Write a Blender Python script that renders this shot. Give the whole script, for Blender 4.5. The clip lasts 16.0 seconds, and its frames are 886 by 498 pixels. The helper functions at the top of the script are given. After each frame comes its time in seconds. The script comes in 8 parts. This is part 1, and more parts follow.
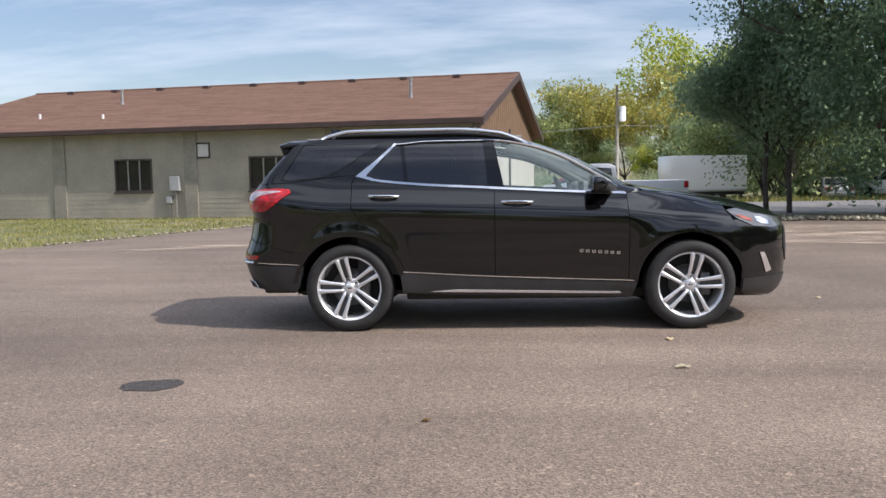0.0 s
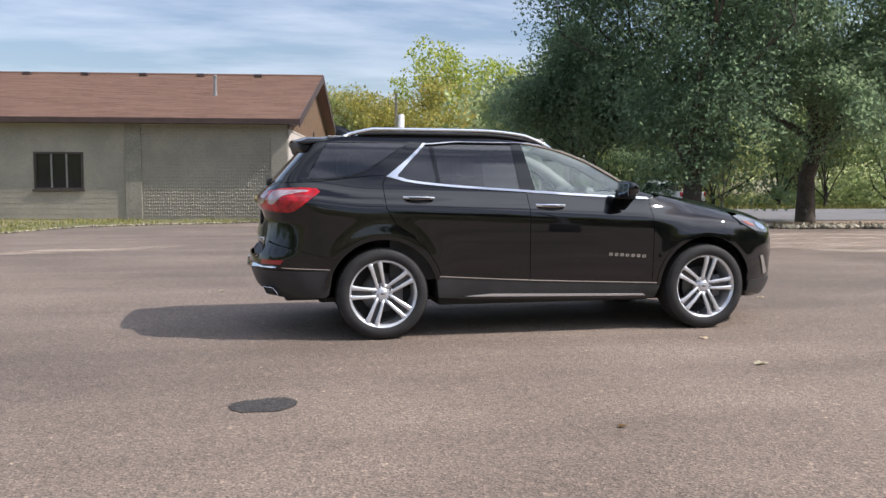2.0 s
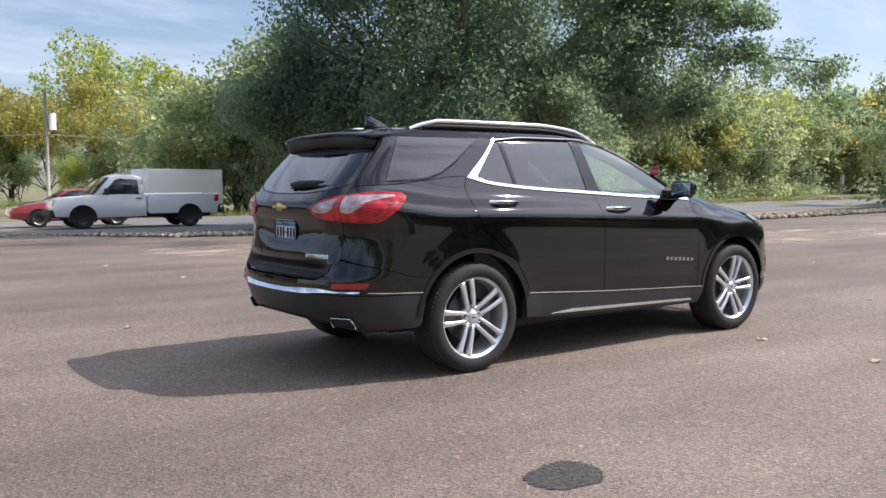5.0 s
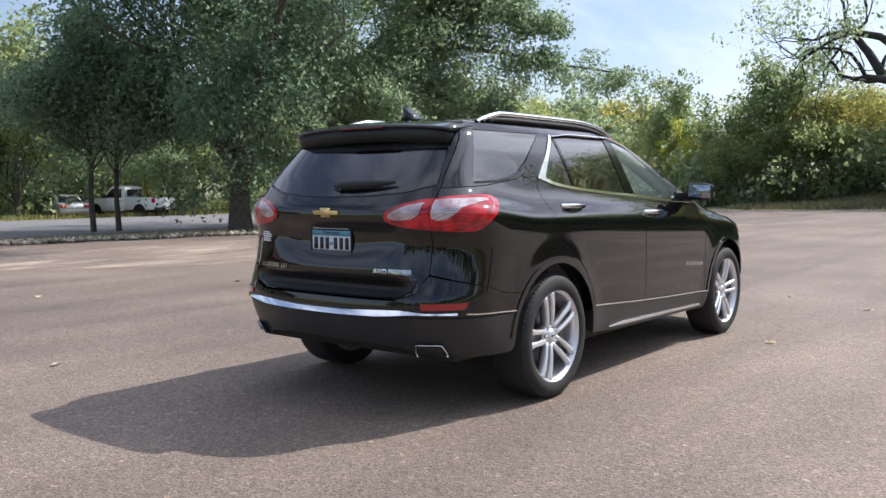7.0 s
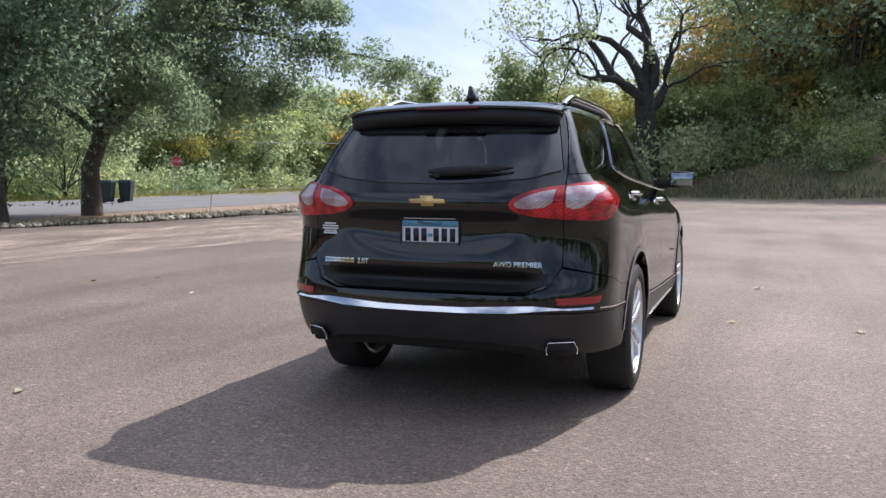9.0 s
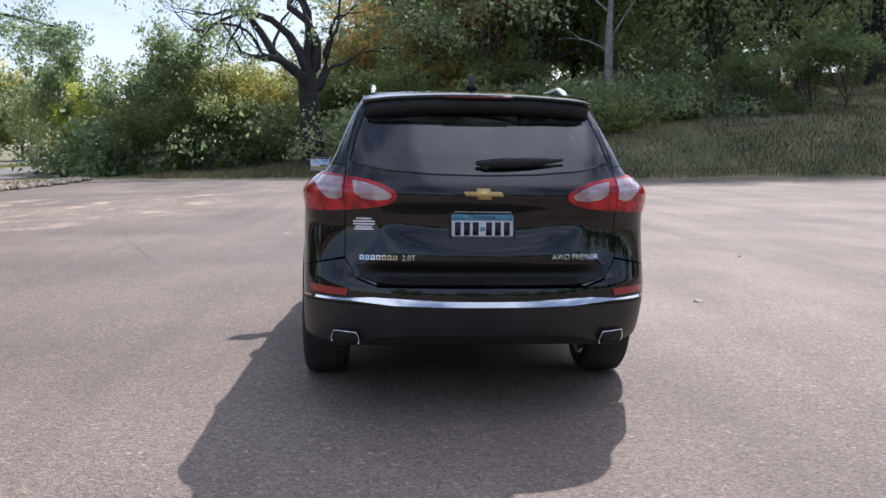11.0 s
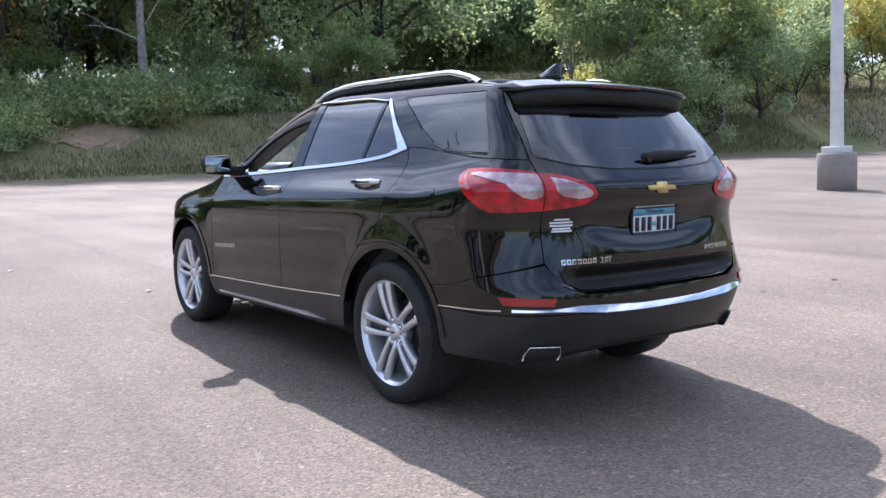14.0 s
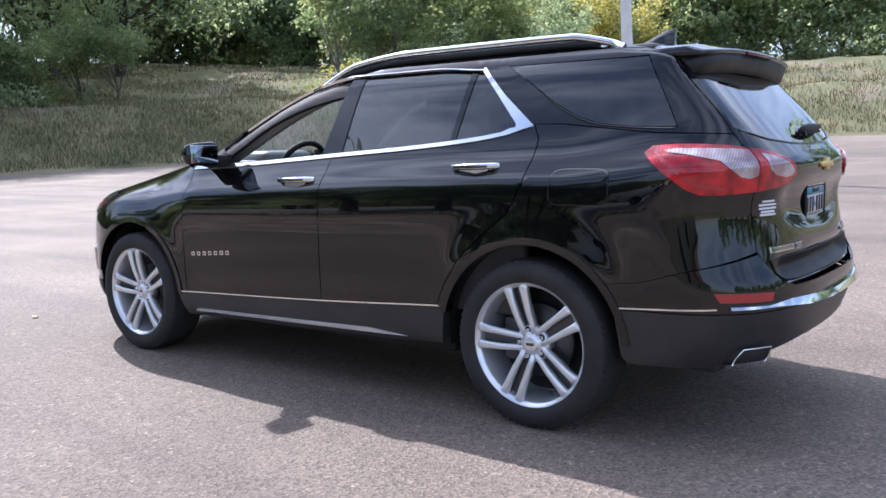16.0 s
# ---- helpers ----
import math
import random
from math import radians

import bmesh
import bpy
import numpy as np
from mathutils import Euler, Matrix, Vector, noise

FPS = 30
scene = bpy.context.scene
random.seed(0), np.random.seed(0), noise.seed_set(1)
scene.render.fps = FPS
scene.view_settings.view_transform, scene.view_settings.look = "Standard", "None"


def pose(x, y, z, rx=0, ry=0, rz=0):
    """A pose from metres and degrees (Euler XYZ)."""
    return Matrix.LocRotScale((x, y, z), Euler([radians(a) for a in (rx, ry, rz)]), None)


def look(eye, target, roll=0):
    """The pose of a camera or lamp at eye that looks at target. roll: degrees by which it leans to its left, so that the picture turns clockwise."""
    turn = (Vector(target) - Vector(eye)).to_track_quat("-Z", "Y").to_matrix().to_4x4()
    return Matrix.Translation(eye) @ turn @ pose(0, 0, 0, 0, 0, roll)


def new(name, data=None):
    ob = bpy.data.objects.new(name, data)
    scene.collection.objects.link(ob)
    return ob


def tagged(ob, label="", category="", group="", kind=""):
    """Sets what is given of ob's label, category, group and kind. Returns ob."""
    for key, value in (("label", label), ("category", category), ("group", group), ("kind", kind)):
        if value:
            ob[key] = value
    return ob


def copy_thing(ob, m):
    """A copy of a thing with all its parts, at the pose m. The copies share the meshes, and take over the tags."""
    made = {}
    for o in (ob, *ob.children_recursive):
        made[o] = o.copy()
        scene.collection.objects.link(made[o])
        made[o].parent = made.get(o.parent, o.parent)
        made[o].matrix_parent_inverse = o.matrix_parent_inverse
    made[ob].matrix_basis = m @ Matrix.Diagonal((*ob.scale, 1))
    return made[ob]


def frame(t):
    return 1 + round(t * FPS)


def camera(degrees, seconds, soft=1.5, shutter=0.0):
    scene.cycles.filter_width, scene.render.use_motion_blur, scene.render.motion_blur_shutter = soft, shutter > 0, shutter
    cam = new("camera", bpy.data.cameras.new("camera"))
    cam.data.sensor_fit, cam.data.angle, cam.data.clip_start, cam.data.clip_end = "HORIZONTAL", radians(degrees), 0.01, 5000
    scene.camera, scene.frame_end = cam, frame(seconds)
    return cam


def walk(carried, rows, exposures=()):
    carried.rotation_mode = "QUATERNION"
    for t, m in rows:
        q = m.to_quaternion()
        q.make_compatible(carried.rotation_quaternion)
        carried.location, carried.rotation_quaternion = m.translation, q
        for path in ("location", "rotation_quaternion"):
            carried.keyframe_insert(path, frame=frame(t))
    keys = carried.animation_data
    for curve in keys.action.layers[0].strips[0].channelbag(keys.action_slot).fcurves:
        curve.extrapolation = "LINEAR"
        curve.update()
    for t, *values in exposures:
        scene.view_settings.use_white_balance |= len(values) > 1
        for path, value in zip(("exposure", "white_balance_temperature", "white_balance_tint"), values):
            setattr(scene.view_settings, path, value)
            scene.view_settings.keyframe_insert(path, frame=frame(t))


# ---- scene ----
cam = camera(54.4, 16.0)
PATH = [
    (0, (-0.256, -7.764, 1.24), (-0.356, -5.773, 1.073), -1.0),
    (0.5, (-0.817, -7.721, 1.232), (-0.735, -5.729, 1.071), -0.7),
    (1, (-1.349, -7.722, 1.253), (-1.123, -5.741, 1.093), -0.2),
    (1.5, (-1.885, -7.588, 1.242), (-1.546, -5.623, 1.085), 0.2),
    (2, (-2.403, -7.386, 1.224), (-1.952, -5.444, 1.066), 0.3),
    (2.5, (-2.85, -7.093, 1.214), (-2.274, -5.184, 1.056), 0.2),
    (3, (-3.279, -6.733, 1.208), (-2.565, -4.872, 1.045), -0.2),
    (3.5, (-3.731, -6.457, 1.229), (-2.863, -4.662, 1.063), -0.2),
    (4, (-4.122, -6.055, 1.198), (-3.144, -4.318, 1.039), -0.3),
    (6.5, (-5.45, -3.863, 1.208), (-3.978, -2.516, 1.067), -0.1),
    (7, (-5.601, -3.376, 1.206), (-4.026, -2.152, 1.062), -0.2),
    (7.5, (-5.727, -2.929, 1.22), (-4.041, -1.865, 1.067), -0.2),
    (8, (-5.838, -2.413, 1.208), (-4.096, -1.444, 1.047), -0.3),
    (8.5, (-6.06, -1.981, 1.222), (-4.238, -1.17, 1.061), 0.0),
    (9, (-6.224, -1.514, 1.192), (-4.351, -0.832, 1.022), 0.1),
    (9.5, (-6.363, -1.004, 1.196), (-4.449, -0.458, 1.003), -0.6),
    (10, (-6.468, -0.531, 1.234), (-4.504, -0.209, 1.031), -0.3),
    (12.5, (-5.744, 1.978, 1.241), (-3.886, 1.275, 1.013), 0.6),
    (13, (-5.469, 2.408, 1.211), (-3.673, 1.56, 0.979), 0.1),
    (13.5, (-5.186, 2.796, 1.194), (-3.461, 1.808, 0.97), -0.3),
    (14, (-4.881, 3.161, 1.234), (-3.282, 1.98, 1.012), -0.5),
    (14.5, (-4.467, 3.437, 1.222), (-2.946, 2.158, 1.0), -2.0),
    (15, (-4.074, 3.694, 1.23), (-2.665, 2.294, 0.996), -2.0),
    (15.5, (-3.647, 3.827, 1.191), (-2.327, 2.343, 0.954), -1.6),
    (16, (-3.182, 3.887, 1.185), (-1.99, 2.298, 0.945), -1.4),
]
walk(cam, [(t, look(eye, target, roll)) for t, eye, target, roll in PATH],
     [(0, 0.36, 6350, 14), (4, 0.42, 6250, 15), (7, 0.52, 6200, 14.5), (10, 0.36, 6080, 18), (12.5, 0.72, 5880, 16), (16, 0.95, 5680, 17)])
# ---------------------------------------------------------------- light
SUN_AZ, SUN_EL = radians(-22.5), radians(45.0)
SUN_DIR = Vector((math.cos(SUN_EL) * math.cos(SUN_AZ), math.cos(SUN_EL) * math.sin(SUN_AZ), math.sin(SUN_EL)))
sun_data = bpy.data.lights.new("sun", "SUN")
sun_data.energy, sun_data.angle, sun_data.color = 3.5, radians(0.55), (1.0, 0.94, 0.86)
sun = new("sun", sun_data)
sun.matrix_world = look((0, 0, 30), Vector((0, 0, 30)) - SUN_DIR)

world = bpy.data.worlds.new("sky")
scene.world = world
world.use_nodes = True
wn, wl = world.node_tree.nodes, world.node_tree.links
sky = wn.new("ShaderNodeTexSky")
sky.sky_type, sky.sun_disc = "NISHITA", False
sky.sun_elevation, sky.sun_rotation = SUN_EL, math.pi / 2 - SUN_AZ
sky.air_density, sky.dust_density, sky.ozone_density = 1.0, 1.2, 1.6
# thin high cloud drawn over the sky in soft streaks
wco = wn.new("ShaderNodeTexCoord")
wsep, wadd, wcom = wn.new("ShaderNodeSeparateXYZ"), wn.new("ShaderNodeMath"), wn.new("ShaderNodeCombineXYZ")
wadd.inputs[1].default_value = 0.16
wdx, wdy = wn.new("ShaderNodeMath"), wn.new("ShaderNodeMath")
wdx.operation = wdy.operation = "DIVIDE"
wmap = wn.new("ShaderNodeMapping")
wmap.inputs["Scale"].default_value, wmap.inputs["Rotation"].default_value = (0.45, 1.1, 1.0), (0, 0, 0.5)
wnoise = wn.new("ShaderNodeTexNoise")
wnoise.inputs["Scale"].default_value, wnoise.inputs["Detail"].default_value = 1.8, 8.0
wnoise.inputs["Roughness"].default_value = 0.6
wramp = wn.new("ShaderNodeValToRGB")
wramp.color_ramp.elements[0].position, wramp.color_ramp.elements[0].color = 0.42, (0.06, 0.06, 0.06, 1)
wramp.color_ramp.elements[1].position, wramp.color_ramp.elements[1].color = 0.76, (0.6, 0.6, 0.6, 1)
wmix = wn.new("ShaderNodeMix")
wmix.data_type = "RGBA"
wl.new(wco.outputs["Generated"], wsep.inputs[0])
wl.new(wsep.outputs["Z"], wadd.inputs[0])
for wdiv, axis in ((wdx, "X"), (wdy, "Y")):
    wl.new(wsep.outputs[axis], wdiv.inputs[0])
    wl.new(wadd.outputs[0], wdiv.inputs[1])
    wl.new(wdiv.outputs[0], wcom.inputs[axis])
wl.new(wcom.outputs[0], wmap.inputs["Vector"])
wl.new(wmap.outputs["Vector"], wnoise.inputs["Vector"])
wl.new(wnoise.outputs["Fac"], wramp.inputs["Fac"])
# broken high cloud overhead, thicker and brighter towards the sun
wdot, wpos, wpow, wup, wveil = (wn.new("ShaderNodeVectorMath"), wn.new("ShaderNodeMath"), wn.new("ShaderNodeMath"), wn.new("ShaderNodeMapRange"), wn.new("ShaderNodeMath"))
wdot.operation, wpos.operation, wpow.operation, wveil.operation = "DOT_PRODUCT", "MAXIMUM", "POWER", "MULTIPLY"
wdot.inputs[1].default_value = SUN_DIR
wpos.inputs[1].default_value, wpow.inputs[1].default_value = 0.0, 4.0
wup.inputs["From Min"].default_value, wup.inputs["From Max"].default_value = 0.14, 0.50
wl.new(wco.outputs["Generated"], wdot.inputs[0])
wl.new(wdot.outputs["Value"], wpos.inputs[0])
wl.new(wpos.outputs[0], wpow.inputs[0])
wl.new(wsep.outputs["Z"], wup.inputs["Value"])
wbase = wn.new("ShaderNodeMath")
wbase.operation = "MULTIPLY_ADD"
wbase.inputs[1].default_value, wbase.inputs[2].default_value = 0.80, 0.20
wl.new(wpow.outputs[0], wbase.inputs[0])
wl.new(wbase.outputs[0], wveil.inputs[0])
wl.new(wup.outputs["Result"], wveil.inputs[1])
wstr, wcov, wbri = wn.new("ShaderNodeMath"), wn.new("ShaderNodeMath"), wn.new("ShaderNodeMath")
wstr.operation, wcov.operation, wbri.operation = "MULTIPLY_ADD", "MULTIPLY_ADD", "MULTIPLY_ADD"
wstr.inputs[1].default_value, wstr.inputs[2].default_value = 9.0, -4.1
wstr.use_clamp = True
wcov.use_clamp = True
wl.new(wnoise.outputs["Fac"], wstr.inputs[0])
wl.new(wveil.outputs[0], wcov.inputs[0])
wl.new(wstr.outputs[0], wcov.inputs[1])
wl.new(wramp.outputs["Color"], wcov.inputs[2])
wl.new(wcov.outputs[0], wmix.inputs[0])
wbri.inputs[1].default_value, wbri.inputs[2].default_value = 1.2, 1.0
wl.new(wveil.outputs[0], wbri.inputs[0])
wtone = wn.new("ShaderNodeVectorMath")
wtone.operation = "SCALE"
wtone.inputs[0].default_value = (8.2, 8.7, 9.6)
wl.new(wbri.outputs[0], wtone.inputs["Scale"])
wl.new(wtone.outputs[0], wmix.inputs[7])
wl.new(sky.outputs["Color"], wmix.inputs[6])
wl.new(wmix.outputs[2], wn["Background"].inputs["Color"])
wn["Background"].inputs["Strength"].default_value = 0.10


# ---------------------------------------------------------------- helpers for meshes and materials


def curve(*keys):
    """A smooth line through (place, value) keys, slightly relaxed."""
    xs, ys = np.array(keys, float).T
    h, d = np.diff(xs), np.diff(ys) / np.diff(xs)
    m = np.zeros(len(xs))
    m[0], m[-1] = d[0], d[-1]
    for i in range(1, len(xs) - 1):
        if d[i - 1] * d[i] > 0:
            w1, w2 = 2 * h[i] + h[i - 1], h[i] + 2 * h[i - 1]
            m[i] = (w1 + w2) / (w1 / d[i - 1] + w2 / d[i])

    def value(q):
        q = np.clip(np.asarray(q, float), xs[0], xs[-1])
        i = np.clip(np.searchsorted(xs, q) - 1, 0, len(h) - 1)
        t = (q - xs[i]) / h[i]
        return (ys[i] * (1 + 2 * t) * (1 - t) ** 2 + h[i] * m[i] * t * (1 - t) ** 2
                + ys[i + 1] * t * t * (3 - 2 * t) + h[i] * m[i + 1] * t * t * (t - 1))
    return value


def empty(name, m=Matrix()):
    ob = new(name)
    ob.matrix_world = m
    ob.empty_display_size = 0.2
    return ob


def finish(bm, name, material, parent=None, label="", smooth=True, m=None):
    me = bpy.data.meshes.new(name)
    bm.to_mesh(me)
    bm.free()
    if smooth:
        me.polygons.foreach_set("use_smooth", [True] * len(me.polygons))
    me.materials.append(material)
    ob = new(name, me)
    if parent is not None:
        ob.parent = parent
    if m is not None:
        ob.matrix_basis = m
    if label:
        ob["label"] = label
    return ob


def part(name, bm, material, parent, label="", smooth=True, m=None):
    return finish(bm, name, material, parent, label, smooth, m)


def bulk(name, verts, faces, material, parent=None, smooth=False):
    """A mesh from arrays: verts (n, 3), faces (m, 3 or 4)."""
    me = bpy.data.meshes.new(name)
    k = faces.shape[1]
    me.vertices.add(len(verts))
    me.vertices.foreach_set("co", np.asarray(verts, np.float32).ravel())
    me.loops.add(faces.size)
    me.loops.foreach_set("vertex_index", np.asarray(faces, np.int32).ravel())
    me.polygons.add(len(faces))
    me.polygons.foreach_set("loop_start", np.arange(0, faces.size, k, dtype=np.int32))
    if smooth:
        me.polygons.foreach_set("use_smooth", np.ones(len(faces), bool))
    me.update(calc_edges=True)
    me.validate()
    me.materials.append(material)
    ob = new(name, me)
    if parent is not None:
        ob.parent = parent
    return ob


def box(bm, x0, x1, y0, y1, z0, z1, bevel=0.0, segments=2, m=None):
    made = bmesh.ops.create_cube(bm, size=1.0)["verts"]
    t = Matrix.Translation(((x0 + x1) / 2, (y0 + y1) / 2, (z0 + z1) / 2)) @ Matrix.Diagonal((x1 - x0, y1 - y0, z1 - z0, 1))
    bmesh.ops.transform(bm, matrix=t, verts=made)
    if bevel:
        edges = list({e for v in made for e in v.link_edges})
        made = bmesh.ops.bevel(bm, geom=made + edges, offset=bevel, segments=segments, affect="EDGES", profile=0.5)["verts"] or made
        if m is not None:
            made = list({v for v in made for f in v.link_faces for v in f.verts})
    if m is not None:
        bmesh.ops.transform(bm, matrix=m, verts=made)
    return bm


def boxed(*a, **k):
    return box(bmesh.new(), *a, **k)


def tube(bm, points, radii, sides=8, caps=True):
    """A round bar along points; radii one for each."""
    pts = [Vector(p) for p in points]
    rings = []
    ref = Vector((0, 0, 1))
    for i, p in enumerate(pts):
        d = (pts[min(i + 1, len(pts) - 1)] - pts[max(i - 1, 0)]).normalized()
        if abs(d.dot(ref)) > 0.95:
            ref = Vector((1, 0, 0))
        a = d.cross(ref).normalized()
        b = d.cross(a)
        rings.append([bm.verts.new(p + radii[i] * (math.cos(2 * math.pi * k / sides) * a + math.sin(2 * math.pi * k / sides) * b)) for k in range(sides)])
    for r0, r1 in zip(rings, rings[1:]):
        for k in range(sides):
            bm.faces.new((r0[k], r0[(k + 1) % sides], r1[(k + 1) % sides], r1[k]))
    if caps:
        bm.faces.new(rings[0])
        bm.faces.new(rings[-1][::-1])
    return bm


def lathe(bm, profile, axis="y", sides=48, close=False):
    """Turns (r, h) points round an axis through the origin."""
    rings = []
    for r, h in profile:
        ring = []
        for k in range(sides):
            c, s = r * math.cos(2 * math.pi * k / sides), r * math.sin(2 * math.pi * k / sides)
            ring.append(bm.verts.new((c, h, s) if axis == "y" else (c, s, h)))
        rings.append(ring)
    pairs = list(zip(rings, rings[1:])) + ([(rings[-1], rings[0])] if close else [])
    for r0, r1 in pairs:
        for k in range(sides):
            bm.faces.new((r0[k], r1[k], r1[(k + 1) % sides], r0[(k + 1) % sides]))
    bmesh.ops.recalc_face_normals(bm, faces=bm.faces)
    return bm


def make(name):
    mt = bpy.data.materials.new(name)
    mt.use_nodes = True
    return mt, mt.node_tree.nodes, mt.node_tree.links, mt.node_tree.nodes["Principled BSDF"]


def ramp(nodes, links, source, *stops):
    r = nodes.new("ShaderNodeValToRGB")
    while len(r.color_ramp.elements) < len(stops):
        r.color_ramp.elements.new(0.5)
    for e, (p, c) in zip(r.color_ramp.elements, stops):
        e.position, e.color = p, (*c, 1) if len(c) == 3 else c
    links.new(source, r.inputs["Fac"])
    return r.outputs["Color"]


def noise_tex(nodes, links, scale, detail=4.0, coords="Object", stretch=(1, 1, 1), rough=0.55):
    co, mp, nz = nodes.new("ShaderNodeTexCoord"), nodes.new("ShaderNodeMapping"), nodes.new("ShaderNodeTexNoise")
    mp.inputs["Scale"].default_value = stretch
    nz.inputs["Scale"].default_value, nz.inputs["Detail"].default_value, nz.inputs["Roughness"].default_value = scale, detail, rough
    links.new(co.outputs[coords], mp.inputs["Vector"])
    links.new(mp.outputs["Vector"], nz.inputs["Vector"])
    return nz.outputs["Fac"]


def mixed(nodes, links, fac, a, b, mode="MIX"):
    mx = nodes.new("ShaderNodeMix")
    mx.data_type, mx.blend_type = "RGBA", mode
    for sock, val in ((mx.inputs[0], fac), (mx.inputs[6], a), (mx.inputs[7], b)):
        if isinstance(val, bpy.types.NodeSocket):
            links.new(val, sock)
        elif isinstance(val, (int, float)):
            sock.default_value = val
        else:
            sock.default_value = (*val, 1)
    return mx.outputs[2]


def bumped(nodes, links, bsdf, height, strength=0.3, distance=0.01):
    b = nodes.new("ShaderNodeBump")
    b.inputs["Strength"].default_value, b.inputs["Distance"].default_value = strength, distance
    links.new(height, b.inputs["Height"])
    links.new(b.outputs["Normal"], bsdf.inputs["Normal"])


def plain(name, a, b=None, scale=6.0, rough=0.6, metal=0.0, bump=0.0, fine=60.0, spread=0.12):
    """A surface whose colour drifts between two tones, with fine grain."""
    mt, n, l, bs = make(name)
    b = b or tuple(c * 0.75 for c in a)
    big = noise_tex(n, l, scale)
    col = ramp(n, l, big, (0.35, a), (0.65, b))
    if fine:
        grain = noise_tex(n, l, fine, 3.0)
        g = ramp(n, l, grain, (0.3, (1 - spread,) * 3), (0.7, (1 + spread,) * 3))
        col = mixed(n, l, 1.0, col, g, "MULTIPLY")
        if bump:
            bumped(n, l, bs, grain, bump, 0.01)
    l.new(col, bs.inputs["Base Color"])
    bs.inputs["Roughness"].default_value, bs.inputs["Metallic"].default_value = rough, metal
    return mt


def gloss(name, colour, rough=0.3, metal=0.0, coat=0.0, dirt=0.0):
    mt, n, l, bs = make(name)
    bs.inputs["Base Color"].default_value = (*colour, 1)
    bs.inputs["Metallic"].default_value = metal
    bs.inputs["Coat Weight"].default_value, bs.inputs["Coat Roughness"].default_value = coat, 0.02
    nz = noise_tex(n, l, 9.0, 5.0)
    r = n.new("ShaderNodeMapRange")
    r.inputs["To Min"].default_value, r.inputs["To Max"].default_value = rough * 0.8, rough * 1.25 + dirt
    l.new(nz, r.inputs["Value"])
    l.new(r.outputs["Result"], bs.inputs["Roughness"])
    return mt


def glass(name, tint, clear, film=(0.004, 0.004, 0.005)):
    """A pane: part of the light goes straight through, the rest meets a glossy dark sheet."""
    mt, n, l, bs = make(name)
    bs.inputs["Base Color"].default_value = (*film, 1)
    bs.inputs["Roughness"].default_value, bs.inputs["IOR"].default_value = 0.02, 1.5
    tr, mx = n.new("ShaderNodeBsdfTransparent"), n.new("ShaderNodeMixShader")
    gl, fr = n.new("ShaderNodeBsdfGlossy"), n.new("ShaderNodeLayerWeight")
    gl.inputs["Roughness"].default_value = 0.015
    fr.inputs["Blend"].default_value = 0.5
    pw, ma = n.new("ShaderNodeMath"), n.new("ShaderNodeMath")
    pw.operation, ma.operation = "POWER", "MULTIPLY_ADD"
    pw.inputs[1].default_value = 4.0
    ma.inputs[1].default_value, ma.inputs[2].default_value = 0.88, 0.07
    l.new(fr.outputs["Facing"], pw.inputs[0])
    l.new(pw.outputs[0], ma.inputs[0])
    tr.inputs["Color"].default_value = (*tint, 1)
    inner = n.new("ShaderNodeMixShader")
    inner.inputs[0].default_value = clear
    l.new(bs.outputs[0], inner.inputs[1])
    l.new(tr.outputs[0], inner.inputs[2])
    l.new(ma.outputs[0], mx.inputs[0])
    l.new(inner.outputs[0], mx.inputs[1])
    l.new(gl.outputs[0], mx.inputs[2])
    l.new(mx.outputs[0], n["Material Output"].inputs["Surface"])
    return mt


# asphalt: grey-brown binder, pale chips of stone, broad worn patches
ASPHALT, n, l, bs = make("asphalt")
chips = n.new("ShaderNodeTexVoronoi")
chips.inputs["Scale"].default_value = 92.0
grit = n.new("ShaderNodeTexVoronoi")
grit.inputs["Scale"].default_value = 44.0
co = n.new("ShaderNodeTexCoord")
l.new(co.outputs["Object"], chips.inputs["Vector"])
l.new(co.outputs["Object"], grit.inputs["Vector"])
chip = ramp(n, l, chips.outputs["Color"], (0.0, (0.44, 0.43, 0.42)), (0.35, (0.82, 0.80, 0.78)), (0.7, (1.14, 1.12, 1.09)), (0.92, (1.46, 1.42, 1.36)), (1.0, (2.2, 2.12, 1.98)))
stone = ramp(n, l, grit.outputs["Color"], (0.0, (0.86, 0.86, 0.86)), (0.86, (1.04, 1.04, 1.04)), (1.0, (1.8, 1.74, 1.64)))
wear = ramp(n, l, noise_tex(n, l, 0.35, 6.0), (0.32, (0.184, 0.145, 0.115)), (0.5, (0.214, 0.170, 0.136)), (0.68, (0.250, 0.201, 0.163)))
drift = ramp(n, l, noise_tex(n, l, 0.9, 5.0, stretch=(0.25, 1.2, 1)), (0.35, (0.88, 0.87, 0.87)), (0.65, (1.09, 1.09, 1.09)))
col = mixed(n, l, 1.0, mixed(n, l, 1.0, wear, drift, "MULTIPLY"), mixed(n, l, 1.0, chip, stone, "MULTIPLY"), "MULTIPLY")
broad = ramp(n, l, noise_tex(n, l, 0.09, 4.0), (0.36, (0.84, 0.84, 0.85)), (0.64, (1.14, 1.13, 1.11)))
col = mixed(n, l, 1.0, col, broad, "MULTIPLY")
